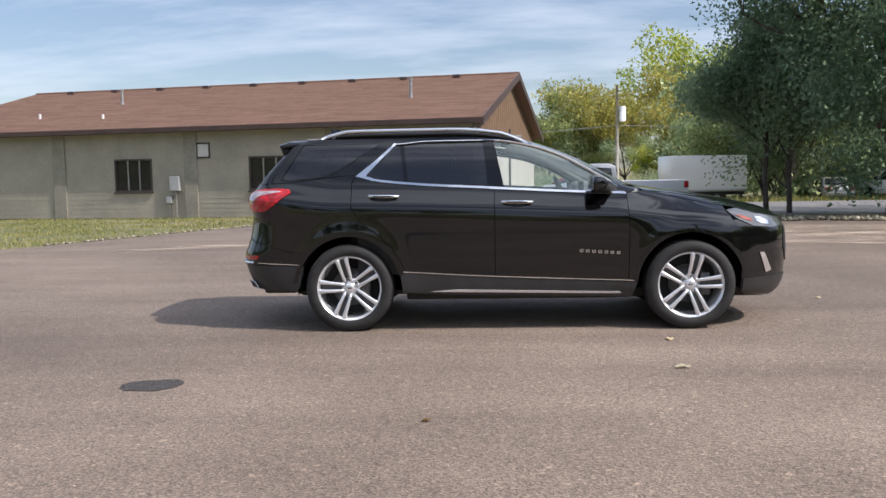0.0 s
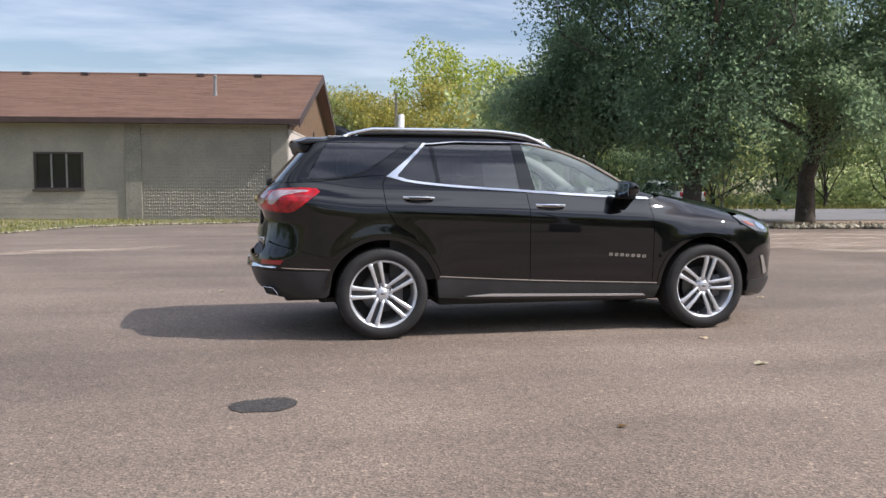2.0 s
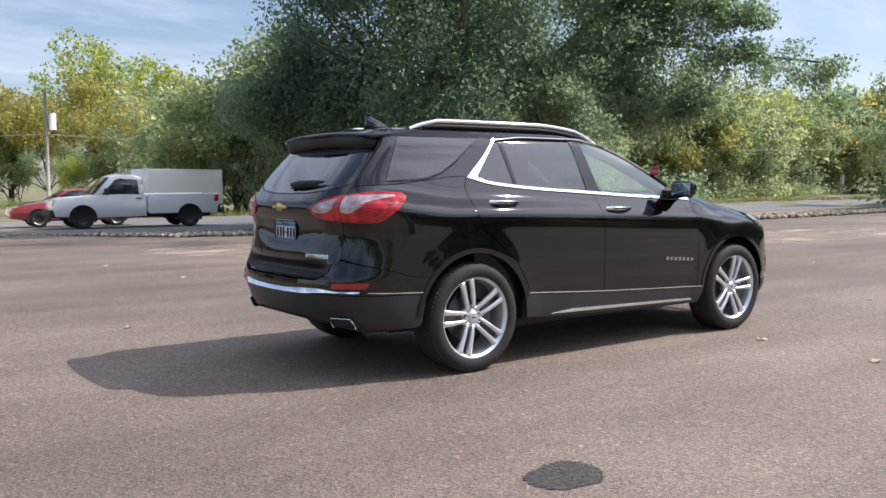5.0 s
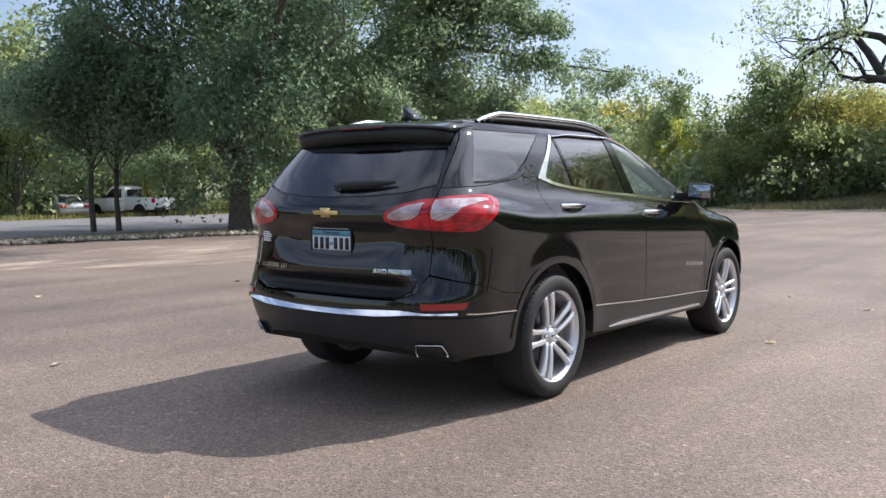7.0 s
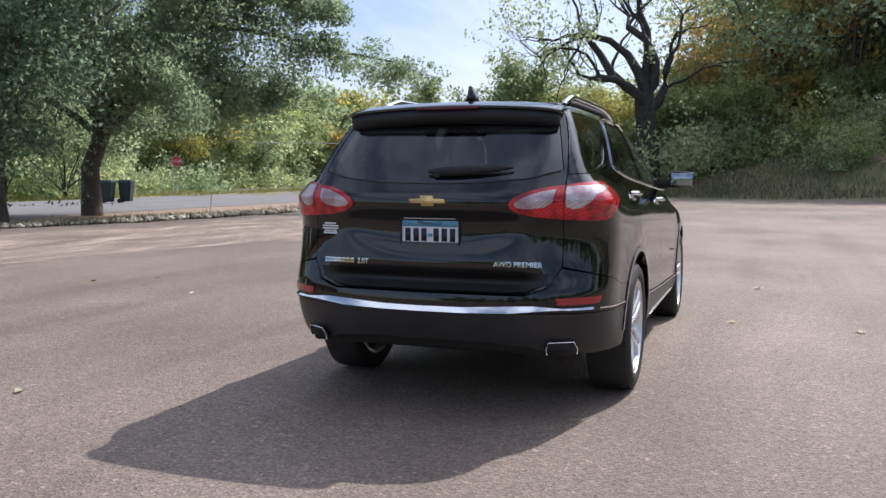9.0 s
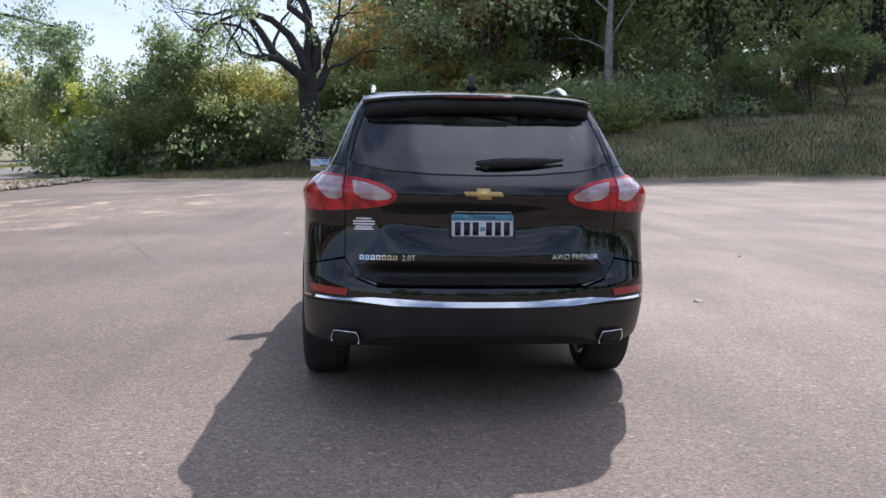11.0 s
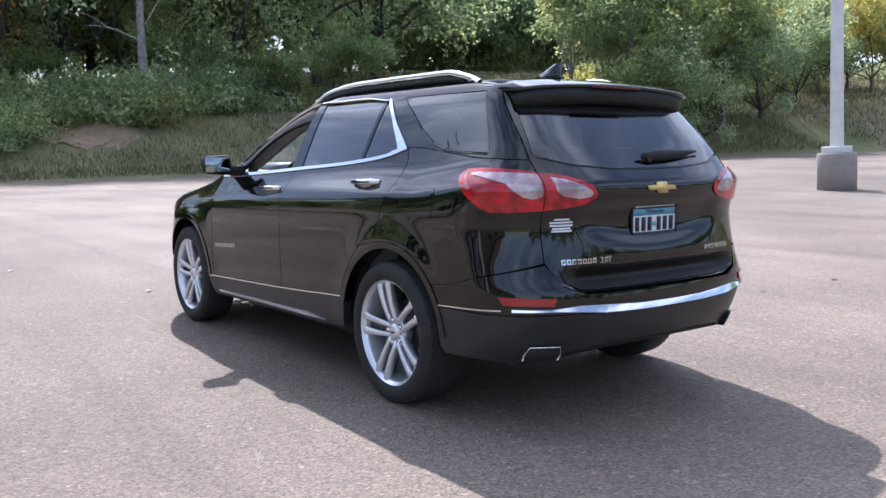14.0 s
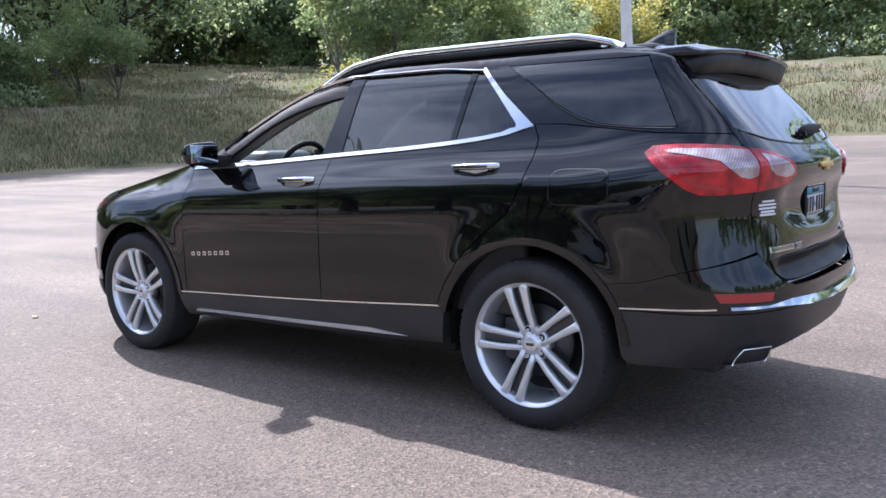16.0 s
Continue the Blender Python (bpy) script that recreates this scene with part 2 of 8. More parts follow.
# faint dark lanes and scuffs worn by turning wheels
lanes = ramp(n, l, noise_tex(n, l, 0.5, 4.0, stretch=(0.12, 2.2, 1), rough=0.5), (0.36, (0.86, 0.86, 0.87)), (0.47, (1.0, 1.0, 1.0)), (0.7, (1.03, 1.03, 1.02)))
col = mixed(n, l, 1.0, col, lanes, "MULTIPLY")
l.new(col, bs.inputs["Base Color"])
bs.inputs["Roughness"].default_value = 0.78
bumped(n, l, bs, chips.outputs["Distance"], 0.7, 0.006)

STAIN = plain("oil_stain", (0.020, 0.018, 0.016), (0.085, 0.075, 0.066), 45.0, 0.7, bump=0.6, fine=90.0, spread=0.30)
ROADTAR = plain("road_tar", (0.17, 0.165, 0.16), (0.21, 0.2, 0.195), 0.4, 0.85, bump=0.3, fine=40.0, spread=0.2)
GRASSY, n, l, bs = make("grass_ground")
tuft = noise_tex(n, l, 0.25, 6.0)
base = ramp(n, l, tuft, (0.32, (0.125, 0.135, 0.058)), (0.5, (0.20, 0.19, 0.088)), (0.68, (0.30, 0.255, 0.145)))
fine = ramp(n, l, noise_tex(n, l, 14.0, 5.0), (0.3, (0.65, 0.65, 0.65)), (0.7, (1.25, 1.25, 1.25)))
bare = ramp(n, l, noise_tex(n, l, 0.11, 5.0), (0.56, (0, 0, 0)), (0.66, (1, 1, 1)))
base = mixed(n, l, bare, base, (0.28, 0.225, 0.165))
l.new(mixed(n, l, 1.0, base, fine, "MULTIPLY"), bs.inputs["Base Color"])
bs.inputs["Roughness"].default_value = 0.95
bumped(n, l, bs, noise_tex(n, l, 20.0, 4.0), 0.6, 0.05)
DIRT = plain("bare_dirt", (0.27, 0.185, 0.125), (0.38, 0.275, 0.19), 1.5, 0.95, bump=0.5, fine=25.0, spread=0.25)


def leafage(name, *tones, rough=0.42, glow=True):
    """Leaves: each its own tone, some light shining through."""
    mt, n, l, bs = make(name)
    g, oi = n.new("ShaderNodeNewGeometry"), n.new("ShaderNodeObjectInfo")
    stops = [(i / (len(tones) - 1), c) for i, c in enumerate(tones)]
    leaf = ramp(n, l, g.outputs["Random Per Island"], *stops)
    vary = ramp(n, l, oi.outputs["Random"], (0.0, (0.75, 0.8, 0.75)), (1.0, (1.25, 1.15, 1.0)))
    big = ramp(n, l, noise_tex(n, l, 0.5, 3.0), (0.3, (0.8, 0.85, 0.8)), (0.7, (1.2, 1.15, 1.1)))
    col = mixed(n, l, 1.0, mixed(n, l, 1.0, leaf, vary, "MULTIPLY"), big, "MULTIPLY")
    if glow:
        col = mixed(n, l, 1.0, col, (0.92, 0.88, 1.14), "MULTIPLY")
    tl, mx = n.new("ShaderNodeBsdfTranslucent"), n.new("ShaderNodeMixShader")
    mx.inputs[0].default_value = 0.68 if glow else 0.3
    l.new(col, bs.inputs["Base Color"])
    l.new(mixed(n, l, 1.0, col, (1.55, 1.52, 1.34), "MULTIPLY") if glow else col, tl.inputs["Color"])
    bs.inputs["Roughness"].default_value, bs.inputs["Specular IOR Level"].default_value = rough, 0.3
    l.new(bs.outputs[0], mx.inputs[1])
    l.new(tl.outputs[0], mx.inputs[2])
    l.new(mx.outputs[0], n["Material Output"].inputs["Surface"])
    return mt


LEAF_DARK = leafage("leaf_dark", (0.20, 0.29, 0.165), (0.305, 0.405, 0.22), (0.45, 0.53, 0.295))
LEAF_SHADE = leafage("leaf_shade", (0.14, 0.22, 0.135), (0.195, 0.295, 0.17), (0.27, 0.365, 0.215), rough=0.6)
LEAF_OLIVE = leafage("leaf_olive", (0.17, 0.25, 0.12), (0.26, 0.34, 0.16), (0.40, 0.46, 0.24))
LEAF_MID = leafage("leaf_mid", (0.165, 0.245, 0.105), (0.245, 0.325, 0.140), (0.375, 0.430, 0.200))
LEAF_LIME = leafage("leaf_lime", (0.25, 0.352, 0.062), (0.39, 0.462, 0.085), (0.54, 0.555, 0.135))
LEAF_GOLD = leafage("leaf_gold", (0.220, 0.262, 0.088), (0.350, 0.370, 0.110), (0.510, 0.455, 0.140))
LEAF_RUST = leafage("leaf_rust", (0.230, 0.260, 0.085), (0.360, 0.330, 0.110), (0.540, 0.340, 0.130))
WEED = leafage("weeds", (0.105, 0.135, 0.065), (0.17, 0.165, 0.095), (0.25, 0.205, 0.13), (0.44, 0.355, 0.235), glow=False)
LAWN = leafage("lawn_blades", (0.14, 0.19, 0.06), (0.23, 0.25, 0.09), (0.42, 0.37, 0.19), glow=False)
BARK = plain("bark", (0.075, 0.062, 0.05), (0.12, 0.10, 0.085), 4.0, 0.9, bump=0.8, fine=22.0, spread=0.4)
BARK_DARK = plain("dark_bark", (0.03, 0.027, 0.024), (0.055, 0.05, 0.045), 4.0, 0.9, bump=0.8, fine=22.0, spread=0.4)
BARK_PALE = plain("pale_bark", (0.32, 0.30, 0.28), (0.16, 0.15, 0.14), 3.0, 0.85, bump=0.6, fine=12.0, spread=0.35)
ROCK = leafage("field_stone", (0.12, 0.105, 0.095), (0.34, 0.31, 0.28), (0.66, 0.63, 0.58), rough=0.85, glow=False)


# ---------------------------------------------------------------- ground
def smooth(a, b, v):
    t = np.clip((np.asarray(v, float) - a) / (b - a), 0, 1)
    return t * t * (3 - 2 * t)


def lot_z(x, y):
    """The car park: level round the car, rising gently to the south and falling to the north."""
    s = np.maximum(0, -np.asarray(y, float) - 6)
    n = np.clip(np.asarray(y, float) - 4, 0, 60)
    return 0.032 * s * s / (s + 5) - 0.0125 * n * n / (n + 3)


def edge_x(y):
    """The eastern edge of the asphalt."""
    y = np.asarray(y, float)
    return 41.0 + 2.0 * np.sin(y * 0.07) - 0.018 * np.maximum(0, -y - 12) ** 2


def land_z(x, y):
    x, y = np.asarray(x, float), np.asarray(y, float)
    z = lot_z(x, np.maximum(y, -60))
    beyond = np.maximum(x - edge_x(y), (-y - 46) * 1.0)
    bank = 4.6 * np.maximum(0, smooth(-5, 12, beyond) - smooth(-5, 12, 0)) + 5.6 * smooth(8, 60, beyond) + 4.0 * smooth(50, 160, beyond)
    bank = bank * smooth(16, -12, y) * (1 - 0.3 * smooth(-38, -75, y))
    rough = 0.20 * np.sin(x * 0.9 + 1.3 * np.sin(y * 0.31)) * np.sin(y * 0.7 + 0.5) * smooth(1, 8, beyond)
    far = 5.0 * smooth(140, 420, np.hypot(x, y)) * smooth(-40, 30, y)
    return z + bank + rough + far


def spaced(limits):
    out = []
    for a, b, st in limits:
        out += list(np.arange(a, b, st))
    return np.array(out + [limits[-1][1]])


def sheet(name, xs, ys, height, material, keep=None, lift=0.0):
    gx, gy = np.meshgrid(xs, ys, indexing="ij")
    gz = height(gx, gy) + lift
    verts = np.stack([gx, gy, gz], -1).reshape(-1, 3)
    i, j = np.meshgrid(np.arange(len(xs) - 1), np.arange(len(ys) - 1), indexing="ij")
    a = (i * len(ys) + j).ravel()
    faces = np.stack([a, a + len(ys), a + len(ys) + 1, a + 1], -1)
    if keep is not None:
        c = verts[faces].mean(1)
        faces = faces[keep(c[:, 0], c[:, 1])]
    return bulk(name, verts, faces, material, smooth=True)


land = sheet("ground", spaced([(-1500, -200, 100), (-200, -60, 10), (-60, 110, 1.6), (110, 250, 10), (250, 1500, 100)]),
             spaced([(-1500, -200, 100), (-200, -110, 10), (-110, 60, 1.6), (60, 200, 10), (200, 1500, 100)]), land_z, GRASSY, lift=-0.05)
tagged(land, "dry grass and bare earth running to the woods", "ground", kind="structure")


def strip(name, left, right, material, height, lift, step=0.5):
    """A ribbon of ground between two lines of points, following the land."""
    bm = bmesh.new()
    rows = []
    for (ax, ay), (bx, by) in zip(left, right):
        k = 6
        rows.append([bm.verts.new((ax + (bx - ax) * i / k, ay + (by - ay) * i / k,
                                   float(height(ax + (bx - ax) * i / k, ay + (by - ay) * i / k)) + lift)) for i in range(k + 1)])
    for r0, r1 in zip(rows, rows[1:]):
        for i in range(6):
            bm.faces.new((r0[i], r0[i + 1], r1[i + 1], r1[i]))
    bmesh.ops.recalc_face_normals(bm, faces=bm.faces)
    bm.faces.ensure_lookup_table()
    if bm.faces[0].normal.z < 0:
        bmesh.ops.reverse_faces(bm, faces=bm.faces)
    return finish(bm, name, material)


def lot_north(x):
    """The northern edge of the asphalt, wandering where the gravel has spread."""
    x = np.asarray(x, float)
    base = np.interp(x, [-60, -14, -9.6, -8, -6.8, -2.2, 0.5, 1.8, 3, 8.8, 14, 21, 29.5, 38, 44], [2, 4, 9.4, 15.8, 19.4, 22, 22.6, 20, 17.8, 16.6, 14.6, 13.8, 14.2, 15.5, 17])
    return base + 0.16 * np.sin(x * 2.3) + 0.1 * np.sin(x * 5.1 + 1)


xs = np.concatenate([np.arange(-70, -12, 2.0), np.arange(-12, 40.01, 0.4)])
bm = bmesh.new()
rows = []
for x in xs:
    top = float(lot_north(x))
    ys = [top, top - 0.6, top - 1.5] + [top - 1.5 - (i + 1) * (top + 46.5) / 40 for i in range(40)]
    rows.append([bm.verts.new((min(x, float(edge_x(y)) + 0.05 * math.sin(3 * y)), y, float(lot_z(x, y)) - (0.06 if i == 0 else 0))) for i, y in enumerate(ys)])
for r0, r1 in zip(rows, rows[1:]):
    for i in range(len(r0) - 1):
        bm.faces.new((r0[i + 1], r1[i + 1], r1[i], r0[i]))
bmesh.ops.remove_doubles(bm, verts=bm.verts, dist=0.001)
lot = finish(bm, "car_park", ASPHALT)
tagged(lot, "worn grey-brown asphalt car park", "pavement", kind="structure")

# the side road past the trees, and the main road beyond it
road = strip("road", [(-0.4 + 3 * i, 20.6 + 1.2 * math.exp(-i)) for i in range(0, 60)],
             [(-0.4 + 3 * i, 40.0) for i in range(0, 60)], ROADTAR, land_z, 0.0)
tagged(road, "grey side road with parked cars", "road", kind="structure")
main_road = strip("main_road", [(60 + 5 * i, 44.5 + 0.9 * i) for i in range(0, 50)], [(60 + 5 * i, 49.0 + 1.1 * i) for i in range(0, 50)], ROADTAR, land_z, 0.03)
tagged(main_road, "grey road beyond the verge", "road", kind="structure")


# ---------------------------------------------------------------- the long low building
BLOCK = plain("painted_block", (0.40, 0.365, 0.30), (0.32, 0.297, 0.245), 0.8, 0.85, bump=0.25, fine=18.0, spread=0.1)
BLOCK_DARK = plain("dark_block", (0.31, 0.288, 0.238), (0.25, 0.235, 0.195), 2.0, 0.85, bump=0.3, fine=18.0, spread=0.2)
BLOCK_END = plain("end_wall_paint", (0.62, 0.57, 0.50), (0.55, 0.50, 0.44), 0.8, 0.85, bump=0.2, fine=18.0, spread=0.06)
WOODY = plain("stained_siding", (0.20, 0.125, 0.07), (0.15, 0.09, 0.05), 3.0, 0.75, bump=0.3, fine=30.0, spread=0.15)
FASCIA = plain("dark_fascia", (0.055, 0.035, 0.03), (0.08, 0.05, 0.045), 2.0, 0.6)
DARKGLASS = gloss("dark_window_glass", (0.012, 0.014, 0.016), 0.05)
FRAMEBROWN = plain("bronze_frame", (0.05, 0.042, 0.036), (0.07, 0.058, 0.05), 3.0, 0.5)
GALV = plain("galvanised", (0.40, 0.39, 0.37), (0.30, 0.29, 0.28), 5.0, 0.45, 0.6)
GREYBOX = plain("grey_enamel", (0.42, 0.43, 0.43), (0.36, 0.37, 0.37), 5.0, 0.5)
WHITEPAINT = plain("white_paint", (0.75, 0.74, 0.72), (0.66, 0.65, 0.63), 3.0, 0.5)
SHINGLE, n, l, bs = make("brown_shingle")
oi = n.new("ShaderNodeNewGeometry")
tone = ramp(n, l, oi.outputs["Random Per Island"], (0.0, (0.17, 0.098, 0.070)), (0.5, (0.195, 0.113, 0.081)), (1.0, (0.225, 0.134, 0.097)))
grit = ramp(n, l, noise_tex(n, l, 9.0, 5.0), (0.3, (0.88, 0.88, 0.88)), (0.7, (1.1, 1.1, 1.1)))
l.new(mixed(n, l, 1.0, tone, grit, "MULTIPLY"), bs.inputs["Base Color"])
bs.inputs["Roughness"].default_value = 0.95

# s runs along the front wall away from its corner, i goes into the building
HOUSE = Matrix.Translation((-0.72, 25.9, -0.30)) @ Matrix(((-math.cos(0.178), math.sin(0.178), 0, 0), (math.sin(0.178), math.cos(0.178), 0, 0), (0, 0, 1, 0), (0, 0, 0, 1)))
EAVE, RIDGE, RUN, LONG = 3.82, 6.45, 9.7, 26.35
house = empty("low_building")
tagged(house, "low tan block building with brown shingle roof and bronze windows", "building")


def h_box(bm, s0, s1, i0, i1, z0, z1, bevel=0.0):
    return box(bm, s0, s1, i0, i1, z0, z1, bevel)


def house_part(name, bm, material, label="", parent=None, smooth=False):
    bmesh.ops.transform(bm, matrix=HOUSE, verts=bm.verts)
    bmesh.ops.recalc_face_normals(bm, faces=bm.faces)
    return part(name, bm, material, parent or house, label, smooth)


OPENINGS = [(7.60, 9.42, 1.12, 2.52), (13.88, 15.66, 1.12, 2.52), (11.15, 11.80, 2.48, 3.14)]
# front wall between the openings
at = 0.0
for s0, s1, z0, z1 in sorted(OPENINGS):
    house_part("wall", h_box(bmesh.new(), at, s0, 0, 0.3, 0, EAVE), BLOCK)
    house_part("wall", h_box(bmesh.new(), s0, s1, 0, 0.3, 0, z0), BLOCK)
    house_part("wall", h_box(bmesh.new(), s0, s1, 0, 0.3, z1, EAVE), BLOCK)
    at = s1
house_part("wall", h_box(bmesh.new(), at, LONG, 0, 0.3, 0, EAVE), BLOCK)
bm = bmesh.new()
h_box(bm, 0, 0.3, 0.302, 2 * RUN, 0, EAVE)
house_part("end_wall", bm, BLOCK_END, "cream painted end wall")
bm = bmesh.new()
h_box(bm, LONG - 0.3, LONG, 0.302, 2 * RUN, 0, EAVE)
h_box(bm, 0.302, LONG - 0.302, 2 * RUN - 0.3, 2 * RUN, 0, EAVE)
house_part("rear_wall", bm, BLOCK)
# pilasters and the rough block face by the corner
for s in (0.32, 5.75, 12.05, 18.35, 24.6):
    tone = BLOCK if s < 1 else BLOCK_DARK
    house_part("pilaster", h_box(bmesh.new(), s - 0.30, s + 0.30, -0.075, -0.002, 0, EAVE - 0.02, 0.01), tone)
RF = random.Random(9)
rough = []
for k in range(56):
    for r in range(28):
        a, z = 0.70 + k * 0.086 + RF.uniform(-.012, .012), 0.12 + r * 0.122 + RF.uniform(-.012, .012)
        rough.append((a, a + RF.uniform(0.035, 0.07), z, z + RF.uniform(0.05, 0.10), -RF.uniform(0.008, 0.034)))
vv, ff = [], []
for a, b, z0, z1, d in rough:
    k = len(vv)
    vv += [(a, -0.002, z0), (b, -0.002, z0), (b, -0.002, z1), (a, -0.002, z1), (a + .01, d, z0 + .012), (b - .01, d, z0 + .012), (b - .01, d, z1 - .012), (a + .01, d, z1 - .012)]
    ff += [(k, k + 1, k + 5, k + 4), (k + 1, k + 2, k + 6, k + 5), (k + 2, k + 3, k + 7, k + 6), (k + 3, k, k + 4, k + 7), (k + 4, k + 5, k + 6, k + 7)]
vv = np.array(vv) @ np.array(HOUSE.to_3x3()).T + np.array(HOUSE.translation)
bulk("rough_block_face", vv, np.array(ff), BLOCK, house)["kind"] = "stuff"
# block courses
bm = bmesh.new()
for k in range(1, 19):
    z, at = 0.2 * k, 0.7
    for s0, s1, z0, z1 in sorted(OPENINGS) + [(LONG - 0.05, LONG, 0, 9)]:
        if z0 - 0.08 < z < z1 + 0.08:
            h_box(bm, at, s0 - 0.08, -0.006, -0.001, z, z + 0.012)
            at = s1 + 0.08
house_part("mortar_joint", bm, BLOCK)
# gable end: upright siding boards, each its own piece
rake = lambda i: EAVE + (RIDGE - EAVE) * (1 - abs(i - RUN) / RUN)
for k in range(64):
    i0 = 0.05 + k * 0.303
    zt = min(rake(i0), rake(i0 + 0.29)) - 0.12
    if zt < EAVE - 0.25:
        continue
    house_part("siding_board", h_box(bmesh.new(), -0.03 + 0.006 * (k % 2), 0.12, i0, i0 + 0.295, EAVE - 0.36, zt), WOODY)
house_part("gable_trim", h_box(bmesh.new(), -0.03, 0.15, 0.02, 2 * RUN, EAVE - 0.42, EAVE - 0.362), BLOCK_END)
# roof deck with courses of shingles
OV = 0.5
drop = (RIDGE - EAVE) / RUN


def roof_z(i):
    return RIDGE - abs(i - RUN) * drop


bm = bmesh.new()
for side in (0, 1):
    c = []
    for s in (-OV, LONG + OV):
        for i in ((-OV, RUN) if side == 0 else (2 * RUN + OV, RUN)):
            c.append((s, i, roof_z(i)))
    lo = [bm.verts.new((x, y, z)) for x, y, z in c]
    hi = [bm.verts.new((x, y, z + 0.1)) for x, y, z in c]
    for q in ((lo[0], lo[1], lo[3], lo[2]), (hi[0], hi[2], hi[3], hi[1]), (lo[0], lo[2], hi[2], hi[0]), (lo[1], hi[1], hi[3], lo[3]), (lo[0], hi[0], hi[1], lo[1]), (lo[2], lo[3], hi[3], hi[2])):
        bm.faces.new(q)
roof = house_part("roof", bm, SHINGLE)
R = random.Random(3)
vv, ff = [], []
rows_n = 52
for r in range(rows_n):
    i0 = -OV + (RUN + OV) * r / rows_n
    i1 = -OV + (RUN + OV) * (r + 1.1) / rows_n
    s = -OV - R.random() * 0.9
    while s < LONG + OV:
        w = 0.75 + R.random() * 0.5
        a, b = max(s, -OV), min(s + w - 0.012, LONG + OV)
        if b > a + 0.05:
            lift = 0.112 + R.random() * 0.006
            k = len(vv)
            vv += [(a, i0, roof_z(i0) + lift + 0.012), (b, i0, roof_z(i0) + lift + 0.012), (b, i1, roof_z(i1) + lift - 0.006), (a, i1, roof_z(i1) + lift - 0.006),
                   (a, i0, roof_z(i0) + 0.1), (b, i0, roof_z(i0) + 0.1)]
            ff += [(k, k + 1, k + 2, k + 3), (k + 4, k + 5, k + 1, k)]
        s += w
vv = np.array(vv) @ np.array(HOUSE.to_3x3()).T + np.array(HOUSE.translation)
tiles = bulk("shingles", vv, np.array(ff), SHINGLE, house)
tiles["kind"] = "stuff"
house_part("ridge_cap", tube(bmesh.new(), [(-OV, RUN, RIDGE + 0.115), (LONG + OV, RUN, RIDGE + 0.115)], [0.07, 0.07], 6), SHINGLE)
# fascia, soffit, barge boards
house_part("fascia", h_box(bmesh.new(), -OV, LONG + OV, -OV - 0.04, -OV - 0.002, roof_z(-OV) - 0.10, roof_z(-OV) + 0.10, 0.008), FASCIA)
house_part("soffit", h_box(bmesh.new(), -OV + 0.05, LONG + OV - 0.05, -OV, 0.28, roof_z(-OV) - 0.09, roof_z(-OV) - 0.06), FASCIA)
for i0, i1 in ((-OV, RUN), (2 * RUN + OV, RUN)):
    bm = bmesh.new()
    pts = [(-OV - 0.03, i0, roof_z(i0) - 0.2), (-OV - 0.03, i1, roof_z(i1) - 0.2), (-OV - 0.03, i1, roof_z(i1) + 0.13), (-OV - 0.03, i0, roof_z(i0) + 0.13)]
    a = [bm.verts.new(p) for p in pts]
    b = [bm.verts.new((p[0] + 0.05, p[1], p[2])) for p in pts]
    bm.faces.new(a)
    bm.faces.new(b[::-1])
    for k in range(4):
        bm.faces.new((a[k], b[k], b[(k + 1) % 4], a[(k + 1) % 4]))
    house_part("barge_board", bm, FASCIA)
# windows
for s0, s1, z0, z1 in OPENINGS:
    small = s1 - s0 < 1
    w = empty("window")
    w.parent = house
    bm = bmesh.new()
    f = 0.07
    h_box(bm, s0, s0 + f, -0.03, 0.12, z0, z1)
    h_box(bm, s1 - f, s1, -0.03, 0.12, z0, z1)
    h_box(bm, s0 + f, s1 - f, -0.03, 0.12, z0, z0 + f)
    h_box(bm, s0 + f, s1 - f, -0.03, 0.12, z1 - f, z1)
    house_part("window_frame", bm, FRAMEBROWN, parent=w)
    if small:
        house_part("vent_panel", h_box(bmesh.new(), s0 + f, s1 - f, 0.01, 0.05, z0 + f, z1 - f), WHITEPAINT, parent=w)
        for k in range(6):
            zz = z0 + f + 0.03 + k * 0.08
            house_part("louvre", h_box(bmesh.new(), s0 + f + 0.02, s1 - f - 0.02, -0.012, 0.008, zz, zz + 0.05), WHITEPAINT, parent=w)
    else:
        third = (s1 - s0 - 2 * f) / 3
        for k in range(3):
            a = s0 + f + k * third
            house_part("pane", h_box(bmesh.new(), a + 0.03, a + third - 0.03, 0.06, 0.07, z0 + f, z1 - f), DARKGLASS, parent=w)
        for k in range(4):
            a = s0 + f + k * third
            house_part("mullion", h_box(bmesh.new(), a - 0.03, a + 0.03, 0.02, 0.10, z0 + f, z1 - f), GALV if k in (1, 2) else FRAMEBROWN, parent=w)
        house_part("window_sill", h_box(bmesh.new(), s0 - 0.05, s1 + 0.05, -0.09, -0.032, z0 - 0.07, z0, 0.006), FRAMEBROWN, parent=w)
# end-wall door with its frame, a downpipe and a wall lamp
house_part("door", h_box(bmesh.new(), -0.05, -0.002, 3.3, 4.3, 0.05, 2.2, 0.008), BLOCK_END, "cream steel service door")
house_part("door_frame", h_box(bmesh.new(), -0.07, -0.052, 3.18, 3.27, 0, 2.9), FRAMEBROWN)
house_part("downpipe", tube(bmesh.new(), [(-0.06, 9.2, 0), (-0.06, 9.2, EAVE)], [0.05, 0.05]), FRAMEBROWN)
bm = boxed(-0.35, -0.25, 5.05, 5.25, 2.35, 2.5, 0.02)
tube(bm, [(-0.002, 5.15, 2.42), (-0.26, 5.15, 2.42)], [0.02, 0.02])
